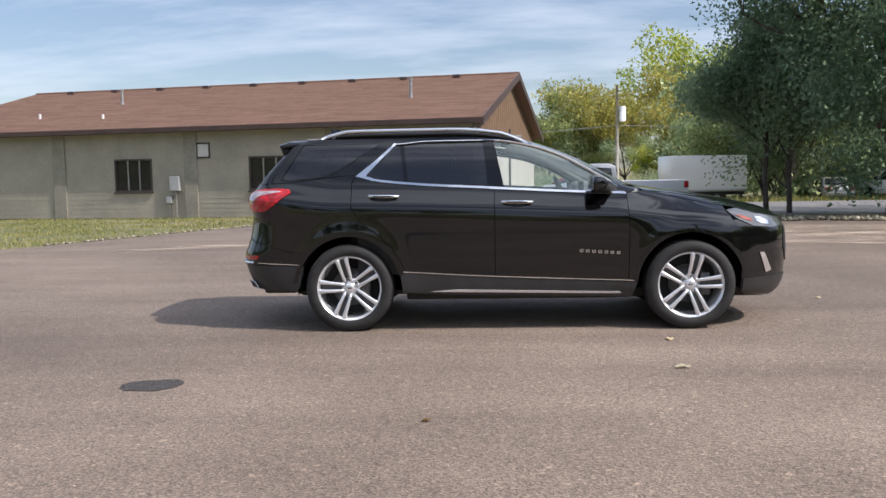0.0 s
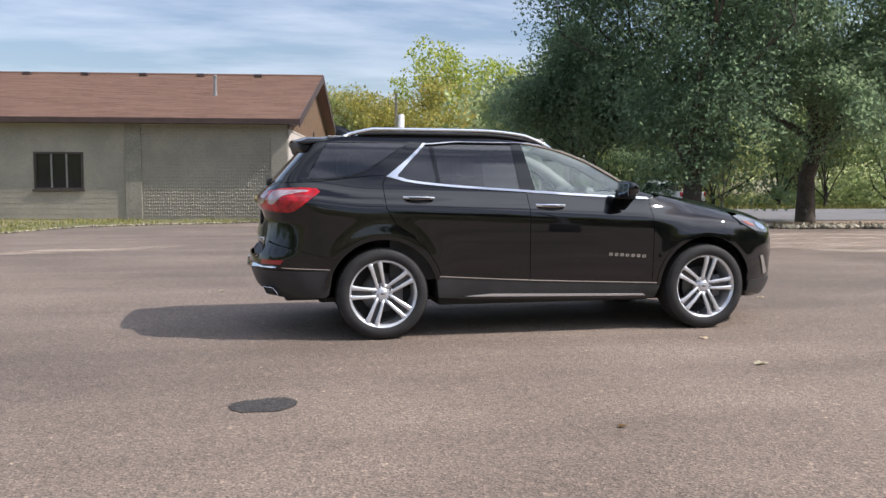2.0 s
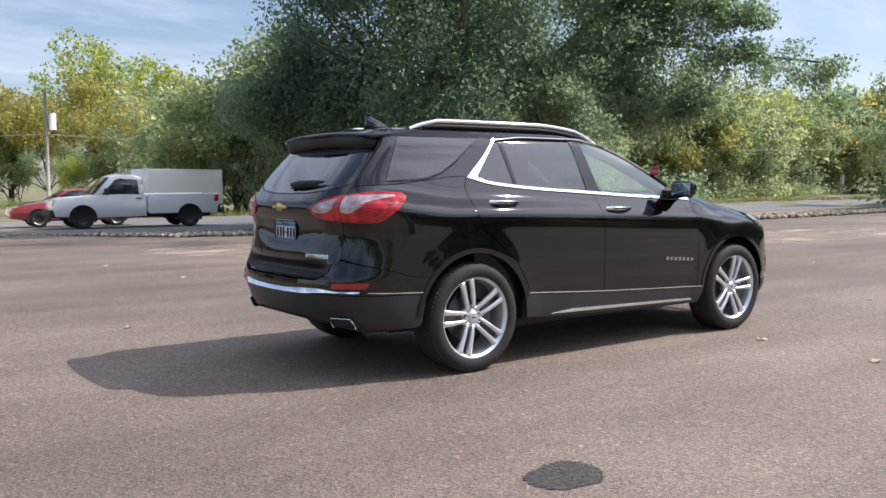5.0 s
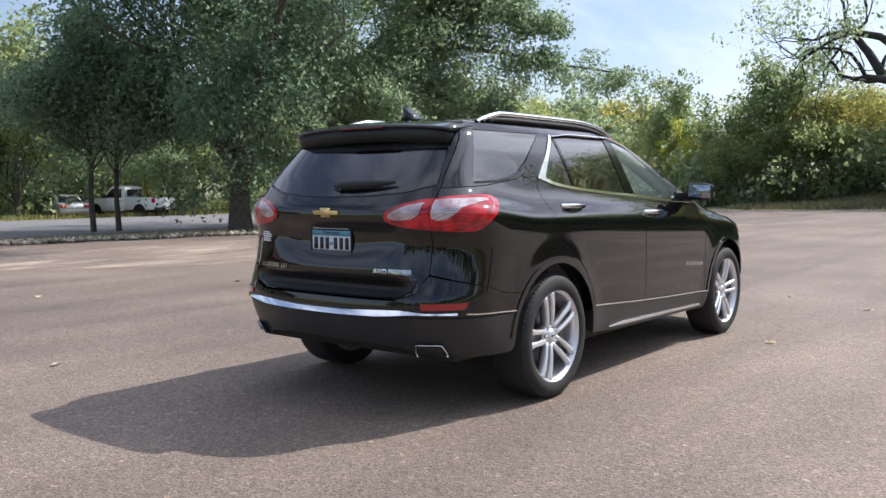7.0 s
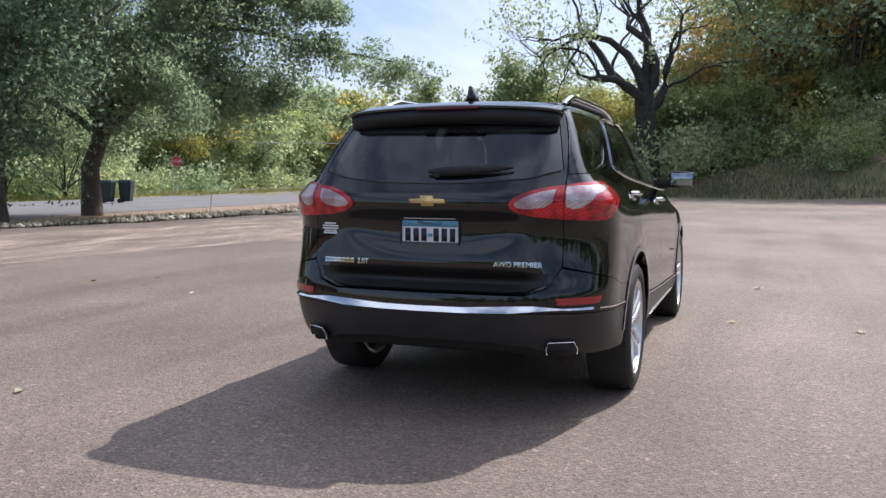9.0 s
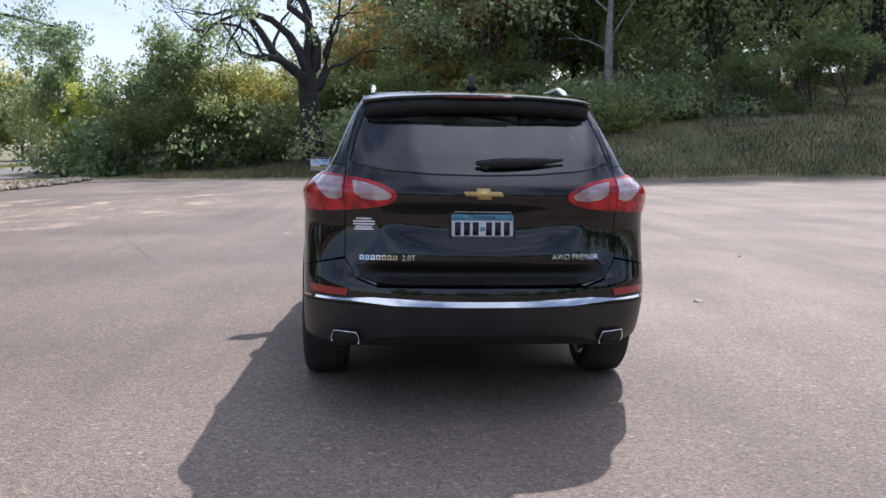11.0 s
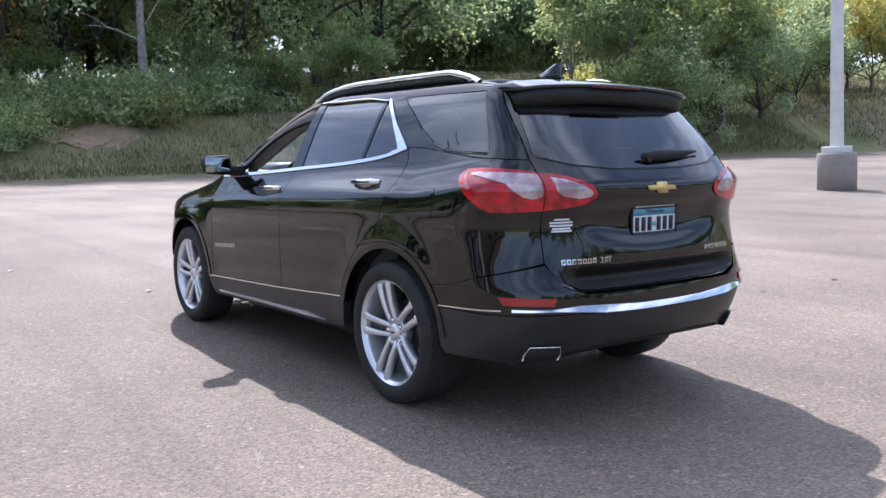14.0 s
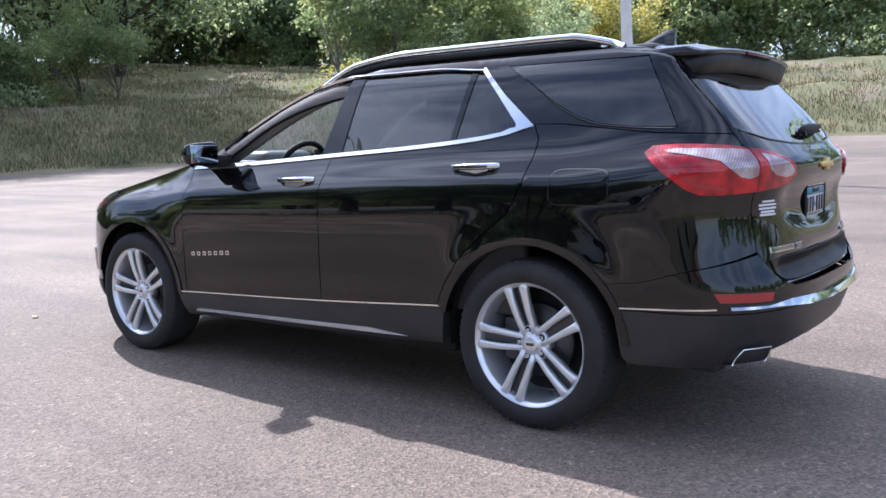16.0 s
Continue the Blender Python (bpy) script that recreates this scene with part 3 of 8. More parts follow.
house_part("wall_lamp", bm, FRAMEBROWN)
# roof vents and stacks
for s in np.arange(2.54, LONG, 2.71):
    i = RUN - 0.5
    house_part("roof_vent", h_box(bmesh.new(), s - 0.18, s + 0.18, i - 0.18, i + 0.15, roof_z(i) + 0.08, roof_z(i) + 0.24, 0.02), FASCIA)
for s, i, hgt, r in ((3.54, 4.1, 0.92, 0.072), (18.6, 5.3, 0.82, 0.07), (17.3, 1.75, 0.32, 0.06), (20.95, 2.25, 0.34, 0.06)):
    bm = tube(bmesh.new(), [(s, i, roof_z(i)), (s, i, roof_z(i) + hgt)], [r, r], 12)
    if hgt > 0.5:
        tube(bm, [(s, i, roof_z(i) + hgt * 0.95), (s, i, roof_z(i) + hgt + 0.02), (s, i, roof_z(i) + hgt + 0.05)], [r * 1.3, r * 1.3, r * 0.9], 12)
        tube(bm, [(s, i, roof_z(i) + 0.05), (s, i, roof_z(i) + 0.3)], [r * 1.5, r * 1.1], 12)
    house_part("flue_pipe", bm, GALV if hgt > 0.5 else WHITEPAINT)
# meter boxes on the front wall
meter = empty("electric_meter")
tagged(meter, "grey electric meter box with conduit on the wall", "meter box")
for nm, a in (("meter_box", (12.55, 12.98, -0.2, -0.002, 1.15, 1.75)), ("junction_box", (12.95, 13.2, -0.14, -0.002, 0.62, 0.92))):
    house_part(nm, h_box(bmesh.new(), *a, 0.015), GREYBOX, parent=meter)
bm = tube(bmesh.new(), [(12.75, -0.09, 0), (12.75, -0.09, 1.15)], [0.035, 0.035])
tube(bm, [(13.08, -0.07, 0.1), (13.08, -0.07, 0.62)], [0.025, 0.025])
house_part("conduit", bm, GALV, parent=meter)


# ---------------------------------------------------------------- trees
def leaves(centres, spread, count, size, seed, droop=0.3, tri=False):
    """Leaf blades scattered round clump centres: arrays of verts and faces."""
    g = np.random.default_rng(seed)
    c = np.repeat(np.asarray(centres, float), count, axis=0)
    sp = np.repeat(np.broadcast_to(np.asarray(spread, float), (len(centres),)), count)[:, None]
    p = c + np.clip(g.normal(size=c.shape), -1.7, 1.7) * sp * (1, 1, 0.75)
    k = len(p)
    d = g.normal(size=(k, 3))
    d[:, 2] -= droop
    d /= np.linalg.norm(d, axis=1, keepdims=True)
    u = np.cross(d, g.normal(size=(k, 3)))
    u /= np.linalg.norm(u, axis=1, keepdims=True) + 1e-9
    w = np.cross(d, u)
    s = (size * (0.6 + 0.8 * g.random(k)))[:, None]
    if tri:
        v = np.stack([p - d * s * 0.5 - u * s * 0.3, p + u * s * 0.42 + w * s * 0.1, p + d * s * 0.6 - u * s * 0.1], 1)
        return v.reshape(-1, 3), np.arange(3 * k).reshape(-1, 3)
    v = np.stack([p - d * s * 0.5, p + u * s * 0.34 + w * s * 0.08, p + d * s * 0.6, p - u * s * 0.34 + w * s * 0.08], 1)
    return v.reshape(-1, 3), np.arange(4 * k).reshape(-1, 4)


def branching(bm, start, way, length, radius, depth, R, tips, bend=0.25, split=3, up=0.15, sides=6, shrink=0.68):
    """A limb that divides; collects the tips of the twigs."""
    pts, rad = [Vector(start)], [radius]
    d = Vector(way).normalized()
    steps = 4
    for i in range(steps):
        d = (d + Vector((R.uniform(-bend, bend), R.uniform(-bend, bend), R.uniform(-bend, bend) + up * 0.3))).normalized()
        pts.append(pts[-1] + d * length / steps)
        rad.append(radius * (1 - 0.42 * (i + 1) / steps))
    tube(bm, pts, rad, sides, caps=False)
    if depth == 0:
        tips.append(tuple(pts[-1]))
        tips.append(tuple(pts[2]))
        return
    for k in range(split):
        q = pts[-1] if k < 2 else pts[R.choice((2, 3))]
        turn = Vector((R.uniform(-1, 1), R.uniform(-1, 1), R.uniform(-0.35, 0.75)))
        branching(bm, q, d * 0.75 + turn * 0.75, length * R.uniform(0.6, 0.82), rad[-1] * shrink, depth - 1, R, tips, bend, split, up, max(3, sides - 1), shrink)


def tree(name, label, height, spread, trunk_r, leaf, bark, seed, clumps=90, per=70, size=0.2, first=0.28, fork=0.25, thin=1.0, clump=0.6, lean=(0, 0), flat=1.0, tri=False, twigs=2):
    """A tree at the origin: tapered trunk and limbs, and a crown of clumps of leaves with gaps."""
    R = random.Random(seed)
    root = empty(name)
    tagged(root, label, "tree")
    bm = bmesh.new()
    tips = []
    h0 = height * first
    pts = [(0, 0, -0.4), (0, 0, 0.0), (R.uniform(-.1, .1), R.uniform(-.1, .1), h0 * 0.5), (lean[0] * 0.3, lean[1] * 0.3, h0)]
    tube(bm, pts, [trunk_r * 1.5, trunk_r * 1.15, trunk_r * 0.9, trunk_r * 0.8], 10, caps=False)
    top = Vector(pts[-1])
    n_limb = 6
    for k in range(n_limb):
        a = 2 * math.pi * (k + R.random() * 0.6) / n_limb
        r = fork * 2.2 * (0.5 + R.random())
        way = (math.cos(a) * r, math.sin(a) * r, 1 - 0.3 * R.random())
        z = top.z * R.uniform(0.75, 1.0)
        branching(bm, (top.x * z / top.z, top.y * z / top.z, z), way, (height - h0) * R.uniform(0.34, 0.48), trunk_r * 0.42, twigs, R, tips, 0.3, 3, sides=4 if tri else 6)
    branching(bm, top, (0.05, 0, 1), (height - h0) * 0.5, trunk_r * 0.6, twigs, R, tips, 0.2, 3, sides=4 if tri else 6)
    part("trunk", bm, bark, root)
    # clumps: round the twigs, and in a ragged shell of the crown's form
    cs = [t for t in tips if t[2] > h0 * 0.75]
    mid = h0 * 0.8 + (height - h0 * 0.8) * 0.48
    while len(cs) < clumps:
        a, b = R.uniform(0, 2 * math.pi), R.uniform(-1, 1)
        rr = R.uniform(0.45, 1.0) ** 0.6 * (1 + 0.22 * math.sin(3 * a + seed) + 0.15 * math.sin(5 * a + 2 * b * 3 + seed))
        q = math.sqrt(1 - b * b)
        wz = (height - h0 * 0.8) * 0.5
        z = mid + b * wz * rr * flat
        k = spread * (1.0 if b < 0.2 else 1 - 0.25 * b)
        cs.append((k * rr * q * math.cos(a) + lean[0], k * rr * q * math.sin(a) + lean[1], z))
    cs = np.array(cs)
    sc = clump * (0.6 + 0.8 * np.random.default_rng(seed).random(len(cs)))
    v, f = leaves(cs, sc, per, size, seed, tri=tri)
    bulk("crown", v, f, leaf, root)
    return root


def settle(root, x, y, turn=0.0, k=1.0):
    root.matrix_basis = pose(x, y, float(land_z(x, y)) - 0.05, 0, 0, turn) @ Matrix.Scale(k, 4)
    return root


def reach(root, leaf, ends, seed, per=260, size=0.12):
    """Long limbs of a broad crown, each hung with clumps of leaves."""
    Q = random.Random(seed)
    cs, sc = [], []
    for line in ends:
        bm = bmesh.new()
        pts = [Vector(p) for p in line]
        fine = []
        for i in range(len(pts) - 1):
            for k in range(6):
                fine.append(pts[i].lerp(pts[i + 1], k / 6) + Vector((Q.gauss(0, .1), Q.gauss(0, .1), Q.gauss(0, .08))))
        fine.append(pts[-1])
        n = len(fine)
        tube(bm, fine, [0.15 * (1 - 0.9 * i / n) + 0.01 for i in range(n)], 6, caps=False)
        part("limb", bm, BARK, root)
        for i in range(int(n * 0.25), n):
            w = 1.5 * (1 - 0.75 * (i / n) ** 2)
            for _ in range(4):
                cs.append(fine[i] + Vector((Q.gauss(0, w * .6), Q.gauss(0, w * .6), Q.gauss(-0.1, w * .42))))
                sc.append(0.42 * (0.5 + 0.6 * (1 - i / n) + 0.2 * Q.random()))
    v, f = leaves(np.array([tuple(c) for c in cs]), np.array(sc), per, size, seed, tri=True)
    bulk("outer_crown", v, f, leaf, root)


# two broad shade trees on the gravel strip
shade = settle(tree("shade_tree", "broad green shade tree with long low limbs on the gravel strip", 14.5, 5.6, 0.32, LEAF_SHADE, BARK, 11, 280, 340, 0.12, 0.23, 0.42, clump=0.58, lean=(1.4, -1.4), tri=True), 17.1, 19.6, 0)
reach(shade, LEAF_SHADE, [[(0.2, -0.2, 3.4), (2.4, -3.4, 6.6), (6.0, -8.6, 5.5)], [(0.2, -0.2, 4.4), (2.8, -3.2, 8.2), (5.4, -6.4, 7.4)], [(0.3, -0.3, 5.5), (3.6, -3.4, 9.6), (5.6, -5.6, 9.4)],
                          [(0.1, -0.1, 3.2), (1.6, -3.2, 5.0), (3.0, -5.2, 3.9)], [(0, 0, 3.4), (-1.4, -3.2, 5.4), (-2.2, -5.2, 3.4)]], 111)
settle(tree("shade_tree", "tall dense green shade tree with forked trunk", 13.5, 3.7, 0.36, LEAF_SHADE, BARK, 12, 280, 340, 0.12, 0.12, 0.26, clump=0.58, tri=True), 12.0, 18.4, 80)
settle(tree("young_tree", "young dark green tree with slim trunk by the road", 6.6, 1.65, 0.09, LEAF_SHADE, BARK, 13, 130, 260, 0.12, 0.38, 0.35, clump=0.5, tri=True), 9.45, 22.6, 10)
settle(tree("young_tree", "slim young green tree by the road", 6.2, 1.6, 0.085, LEAF_SHADE, BARK, 15, 100, 260, 0.12, 0.40, 0.35, clump=0.5, tri=True), 10.1, 22.2, 130)

# woods: a few kinds, many trees
far = dict(clumps=110, per=60, size=0.42, tri=True)
deep = dict(clumps=90, per=58, size=0.62, tri=True, twigs=1)
KINDS = {
    "g": tree("autumn_tree", "tall tree turning yellow-green in early autumn", 17.0, 4.6, 0.25, LEAF_GOLD, BARK, 21, first=0.14, fork=0.3, clump=0.8, **far),
    "l": tree("poplar_tree", "tall lime-green poplar rising above the woods", 19.0, 4.2, 0.26, LEAF_LIME, BARK, 22, first=0.22, fork=0.28, clump=0.8, **far),
    "m": tree("broadleaf_tree", "mid-green broadleaf tree in the woods", 15.0, 4.8, 0.25, LEAF_MID, BARK, 23, first=0.08, fork=0.32, clump=0.8, **far),
    "d": tree("oak_tree", "dark green oak in the woods", 15.5, 5.4, 0.3, LEAF_DARK, BARK_DARK, 24, first=0.07, fork=0.36, clump=0.85, **far),
    "r": tree("maple_tree", "maple with rusty early autumn leaves", 12.0, 4.2, 0.2, LEAF_RUST, BARK, 25, first=0.07, fork=0.34, clump=0.75, **far),
    "a": tree("birch_tree", "thin-leaved tree with open airy crown", 15.0, 3.0, 0.16, LEAF_MID, BARK_PALE, 26, clumps=105, per=40, size=0.36, first=0.25, fork=0.22, clump=0.55, tri=True),
    "T": tree("oak_tree", "tall dark green oak at the head of the bank", 20.0, 5.2, 0.34, LEAF_DARK, BARK_DARK, 30, clumps=190, per=54, size=0.30, first=0.16, fork=0.36, clump=0.8, tri=True),
    "N": tree("broadleaf_tree", "tall mid-green tree at the head of the bank", 19.0, 5.0, 0.30, LEAF_MID, BARK, 31, clumps=180, per=54, size=0.30, first=0.14, fork=0.34, clump=0.8, tri=True),
    "R": tree("maple_tree", "tall maple with rusty and olive leaves", 18.0, 4.6, 0.28, LEAF_RUST, BARK, 32, clumps=150, per=54, size=0.30, first=0.16, fork=0.34, clump=0.75, tri=True),
    "D": tree("oak_tree", "dark green oak deep in the woods", 15.5, 6.0, 0.3, LEAF_DARK, BARK_DARK, 27, first=0.06, fork=0.36, clump=0.95, **deep),
    "M": tree("broadleaf_tree", "mid-green broadleaf tree deep in the woods", 15.0, 5.4, 0.25, LEAF_MID, BARK, 28, first=0.06, fork=0.32, clump=0.9, **deep),
    "G": tree("autumn_tree", "yellow-green tree deep in the woods", 17.0, 5.4, 0.25, LEAF_GOLD, BARK, 29, first=0.07, fork=0.3, clump=0.9, **deep),
}
R = random.Random(5)
STOOD = set()


def woods(spots):
    """Trees of the kinds above, each with its own place, turn and size."""
    for kind, x, y, k in spots:
        x, y, turn = x + R.uniform(-.5, .5), y + R.uniform(-.5, .5), R.uniform(0, 360)
        m = pose(x, y, float(land_z(x, y)) - 0.05, 0, 0, turn) @ Matrix.Scale(k, 4)
        if kind in STOOD:
            copy_thing(KINDS[kind], m @ Matrix.Scale(1 / KINDS[kind].scale[0], 4))
        else:
            KINDS[kind].matrix_basis = m
            STOOD.add(kind)


# north: beyond the building and the pole
woods([("m", 7.6, 104.0, 0.78), ("g", 10.8, 107.7, 0.82), ("g", 14.6, 105.3, 0.81), ("g", 21.9, 106.1, 0.92), ("l", 28.3, 117.0, 1.07), ("l", 34.5, 117.5, 1.00), ("g", 17.4, 100.8, 0.74), ("d", 26.1, 97.0, 0.73),
       ("m", 21.7, 91.9, 0.48), ("l", 18.0, 94.6, 0.26), ("m", 5.5, 100.1, 0.47), ("g", 36.5, 107.9, 0.95), ("m", 37.1, 100.2, 0.71), ("d", 12.4, 99.5, 0.54), ("r", 28.5, 94.8, 0.69), ("d", 19.7, 97.2, 0.42),
       ("m", 14.5, 100.3, 0.39)])
# behind the parked cars
woods([("m", 18.1, 44.7, 0.66), ("m", 17.3, 47.3, 0.63), ("m", 21.8, 47.3, 0.65), ("d", 26.7, 49.2, 0.59), ("d", 28.4, 45.7, 0.56), ("m", 17.4, 51.6, 0.47), ("d", 33.8, 46.7, 0.53), ("m", 35.3, 42.8, 0.53),
       ("d", 40.8, 43.2, 0.52), ("m", 26.9, 40.6, 0.36), ("d", 24.4, 42.3, 0.31), ("d", 18.1, 47.0, 0.29), ("d", 21.7, 46.3, 0.31), ("m", 22.9, 70.9, 0.59), ("g", 28.5, 84.9, 0.78)])
woods([(("D", "M", "D")[i % 3], 17 + 5.2 * i, 56 + 1.5 * math.sin(i * 1.9), 0.62 + 0.04 * (i % 3)) for i in range(9)])
# north-east: beyond the side road and the stop sign
woods([(kind, x, y, 1.2 * k) for kind, x, y, k in (
       ("m", 59.6, 60.3, 0.71), ("g", 55.6, 58.5, 0.55), ("d", 64.8, 60.8, 0.65), ("m", 73.4, 63.2, 0.81), ("g", 80.4, 64.4, 0.72), ("m", 89.0, 66.4, 0.86), ("l", 97.1, 69.0, 0.43), ("m", 103.5, 70.4, 0.87),
       ("l", 111.7, 72.6, 0.64), ("m", 71.2, 62.7, 0.44), ("l", 105.6, 70.8, 0.35), ("d", 84.8, 65.3, 0.44), ("m", 82.7, 65.3, 0.84), ("d", 97.5, 68.7, 0.86), ("D", 146.6, 80.7, 1.12), ("D", 162.5, 84.9, 1.10),
       ("m", 118.0, 74.1, 0.88), ("r", 144.4, 80.6, 0.98), ("g", 165.5, 81.3, 1.00), ("m", 132.4, 77.3, 0.78), ("d", 102.4, 70.3, 0.53), ("m", 87.2, 65.8, 0.67), ("m", 116.9, 73.5, 0.69), ("M", 141.0, 79.7, 0.94),
       ("G", 158.1, 83.8, 0.95), ("M", 165.2, 80.7, 1.11), ("G", 167.2, 76.4, 0.97), ("M", 169.3, 71.4, 0.96), 
       ("g", 75.5, 63.2, 0.57), ("m", 94.3, 68.3, 0.63), ("d", 104.8, 70.5, 0.48))])
# the dense back of the north-eastern woods
woods([(("D", "M", "D", "G")[i % 4], 58 + 6.5 * i, 67 + 1.5 * i + 2.5 * math.sin(i * 2.3), 0.90 + 0.02 * i) for i in range(15)])
# east, beyond the end of the asphalt
woods([("g", 55.0, 9.3, 0.43), ("m", 52.7, 10.7, 0.41), ("g", 59.8, 4.3, 0.48), ("m", 61.7, 5.5, 0.38), ("g", 58.1, 1.4, 0.46), ("d", 61.3, 8.1, 0.33), ("m", 54.0, 1.9, 0.23), ("d", 51.1, 8.8, 0.24),
       ("m", 55.8, 4.0, 0.20), ("a", 53.6, 21.4, 0.64), ("m", 55.3, 22.4, 0.43), ("l", 52.2, 19.5, 0.29), ("a", 51.5, 14.7, 0.68), ("a", 53.8, 14.1, 0.61), ("m", 51.2, 15.9, 0.41), ("l", 57.7, 14.7, 0.39),
       ("g", 52.5, 10.4, 0.42), ("g", 56.8, 9.4, 0.41), ("m", 49.2, 15.9, 0.32), ("g", 58.5, 11.1, 0.45), ("m", 50.1, 12.2, 0.40), ("l", 62.9, 8.7, 0.36), ("m", 55.5, 2.5, 0.40), ("m", 51.5, 0.5, 0.40),
       ("r", 57.5, -1.0, 0.75), ("N", 63.5, -0.6, 0.85),
       ("T", 61.0, -4.5, 1.05), ("R", 57.5, -6.8, 0.85), ("N", 64.0, -8.4, 1.15), ("T", 60.0, -11.0, 1.1), ("R", 66.0, -13.0, 1.1), ("N", 61.0, -17.2, 1.1), ("T", 64.0, -20.0, 1.2), ("N", 59.0, -23.0, 1.1),
       ("R", 63.5, -26.0, 1.2), ("T", 60.5, -30.5, 1.2), ("N", 64.5, -34.0, 1.3), ("T", 63.0, -39.5, 1.25), ("T", 70.0, -16.0, 1.3), ("N", 70.0, -25.0, 1.3), ("D", 73.0, -6.0, 1.3), ("D", 74.0, -31.0, 1.3), ("N", 69.0, -44.0, 1.3), ("T", 72.0, -38.0, 1.3),
       ("D", 76.0, -1.0, 0.8), ("M", 75.0, -6.5, 0.75), ("D", 76.5, -12.0, 0.8), ("D", 75.0, -17.5, 0.8), ("M", 77.0, -22.0, 0.8), ("D", 75.5, -27.5, 0.85), ("D", 72.0, -2.0, 0.7), ("M", 71.0, -10.0, 0.6), ("D", 71.0, -20.5, 0.6),
       ("m", 55.5, -4.5, 0.36), ("m", 56.5, -9.8, 0.34), ("d", 57.0, -20.5, 0.40), ("a", 56.0, -17.5, 0.55), ("m", 55.8, -25.0, 0.34)])
# south-east: the clearing on the slope, dark woods at its head
HEAD = [("m", 48.0, -28.9, 0.38), ("m", 50.9, -27.8, 0.39), ("m", 48.3, -24.1, 0.33), ("D", 79.3, -46.7, 0.70), ("D", 78.8, -51.4, 0.72), ("M", 78.5, -55.5, 0.78), ("D", 74.8, -57.3, 0.73), ("D", 71.1, -58.8, 0.71),
       ("M", 67.4, -60.1, 0.70), ("D", 63.9, -61.2, 0.65), ("D", 77.7, -53.6, 0.77), ("M", 73.8, -55.5, 0.78), ("D", 71.6, -58.4, 0.76), ("D", 67.6, -59.9, 0.74), ("M", 63.3, -61.7, 0.74), ("D", 60.4, -64.6, 0.72),
       ("G", 56.5, -65.5, 0.62), ("D", 52.6, -66.2, 0.66), ("M", 50.0, -68.2, 0.67), ("D", 48.5, -71.8, 0.66), ("M", 47.0, -75.3, 0.68), ("D", 45.2, -78.7, 0.66), ("G", 42.9, -82.3, 0.58), ("M", 40.5, -85.9, 0.64),
       ("D", 38.8, -91.1, 0.61), ("M", 36.0, -92.4, 0.61), ("D", 36.3, -92.3, 0.69), ("M", 31.5, -89.9, 0.67), ("G", 30.1, -94.7, 0.59), ("D", 26.7, -93.6, 0.62), ("M", 23.4, -92.5, 0.63), ("D", 20.8, -93.2, 0.59),
       ("M", 17.8, -91.8, 0.58), ("D", 14.3, -92.5, 0.55)]
woods([(kind, x, y, k * (1.35 if kind in "DMG" else 1.0)) for kind, x, y, k in HEAD])
# south-east: trees by the asphalt
woods([("a", 36.1, -38.0, 0.72), ("a", 34.6, -38.8, 0.62), ("a", 33.0, -38.2, 0.70), ("d", 33.6, -43.0, 0.60), ("a", 31.2, -41.0, 0.68), ("a", 29.2, -43.6, 0.6), ("d", 28.9, -40.3, 0.45), ("a", 27.8, -42.3, 0.66), ("d", 27.3, -45.1, 0.41), ("d", 26.6, -47.9, 0.40), ("m", 26.1, -50.5, 0.32),
       ("g", 25.2, -55.5, 0.45), ("g", 28.4, -58.4, 0.47), ("m", 25.3, -59.9, 0.31), ("d", 27.5, -40.1, 0.36), ("m", 30.6, -37.6, 0.40), ("g", 35.0, -42.4, 0.35), ("g", 35.6, -47.0, 0.50), ("r", 33.1, -53.6, 0.49),
       ("g", 31.9, -56.7, 0.33), ("d", 31.3, -59.3, 0.56)])
# low woods far behind the walk, never in view: added for the car's reflections
UNSEEN_BACK = []
for i in range(24):
    a = math.radians(112 + i * 6.7)
    rr = 118 + 6 * math.sin(i * 2.1)
    if a < radians(165):
        continue
    UNSEEN_BACK.append((("D", "M", "D")[i % 3], rr * math.cos(a), rr * math.sin(a), 1.25 + 0.15 * math.sin(i * 1.7)))
woods(UNSEEN_BACK)

# the great bare-limbed oak at the edge of the asphalt
Q = random.Random(41)
oak = empty("bare_oak", pose(48.0, 4.85, float(land_z(48.0, 4.85)) - 0.1))
oak.scale = (0.88, 0.88, 0.88)
tagged(oak, "big dark oak with mostly bare twisted limbs", "tree")
bm, tips = bmesh.new(), []
tube(bm, [(0, 0, -0.3), (0, 0, 0.4), (0.1, 0.1, 3), (0.0, 0.4, 6.4)], [1.15, 0.88, 0.74, 0.66], 12, caps=False)
for way, z, ln in (((0.1, 0.9, 0.8), 5.8, 6.5), ((0.1, -0.8, 0.5), 5.4, 6.5), ((0, 0.2, 1), 6.3, 6.5), ((0, -0.35, 1), 6.2, 6.0), ((-0.4, 0.5, 0.6), 5.0, 4.5), ((0.5, -0.5, 0.6), 5.0, 5.0)):
    branching(bm, (0, 0.3, z), way, ln, 0.38, 4, Q, tips, 0.55, 3, 0.1, 6, 0.64)
part("trunk", bm, BARK_DARK, oak)
cs = np.array([t for t in tips if Q.random() < 0.28])
v, f = leaves(cs, 0.5, 14, 0.26, 41)
bulk("crown", v, f, LEAF_DARK, oak)

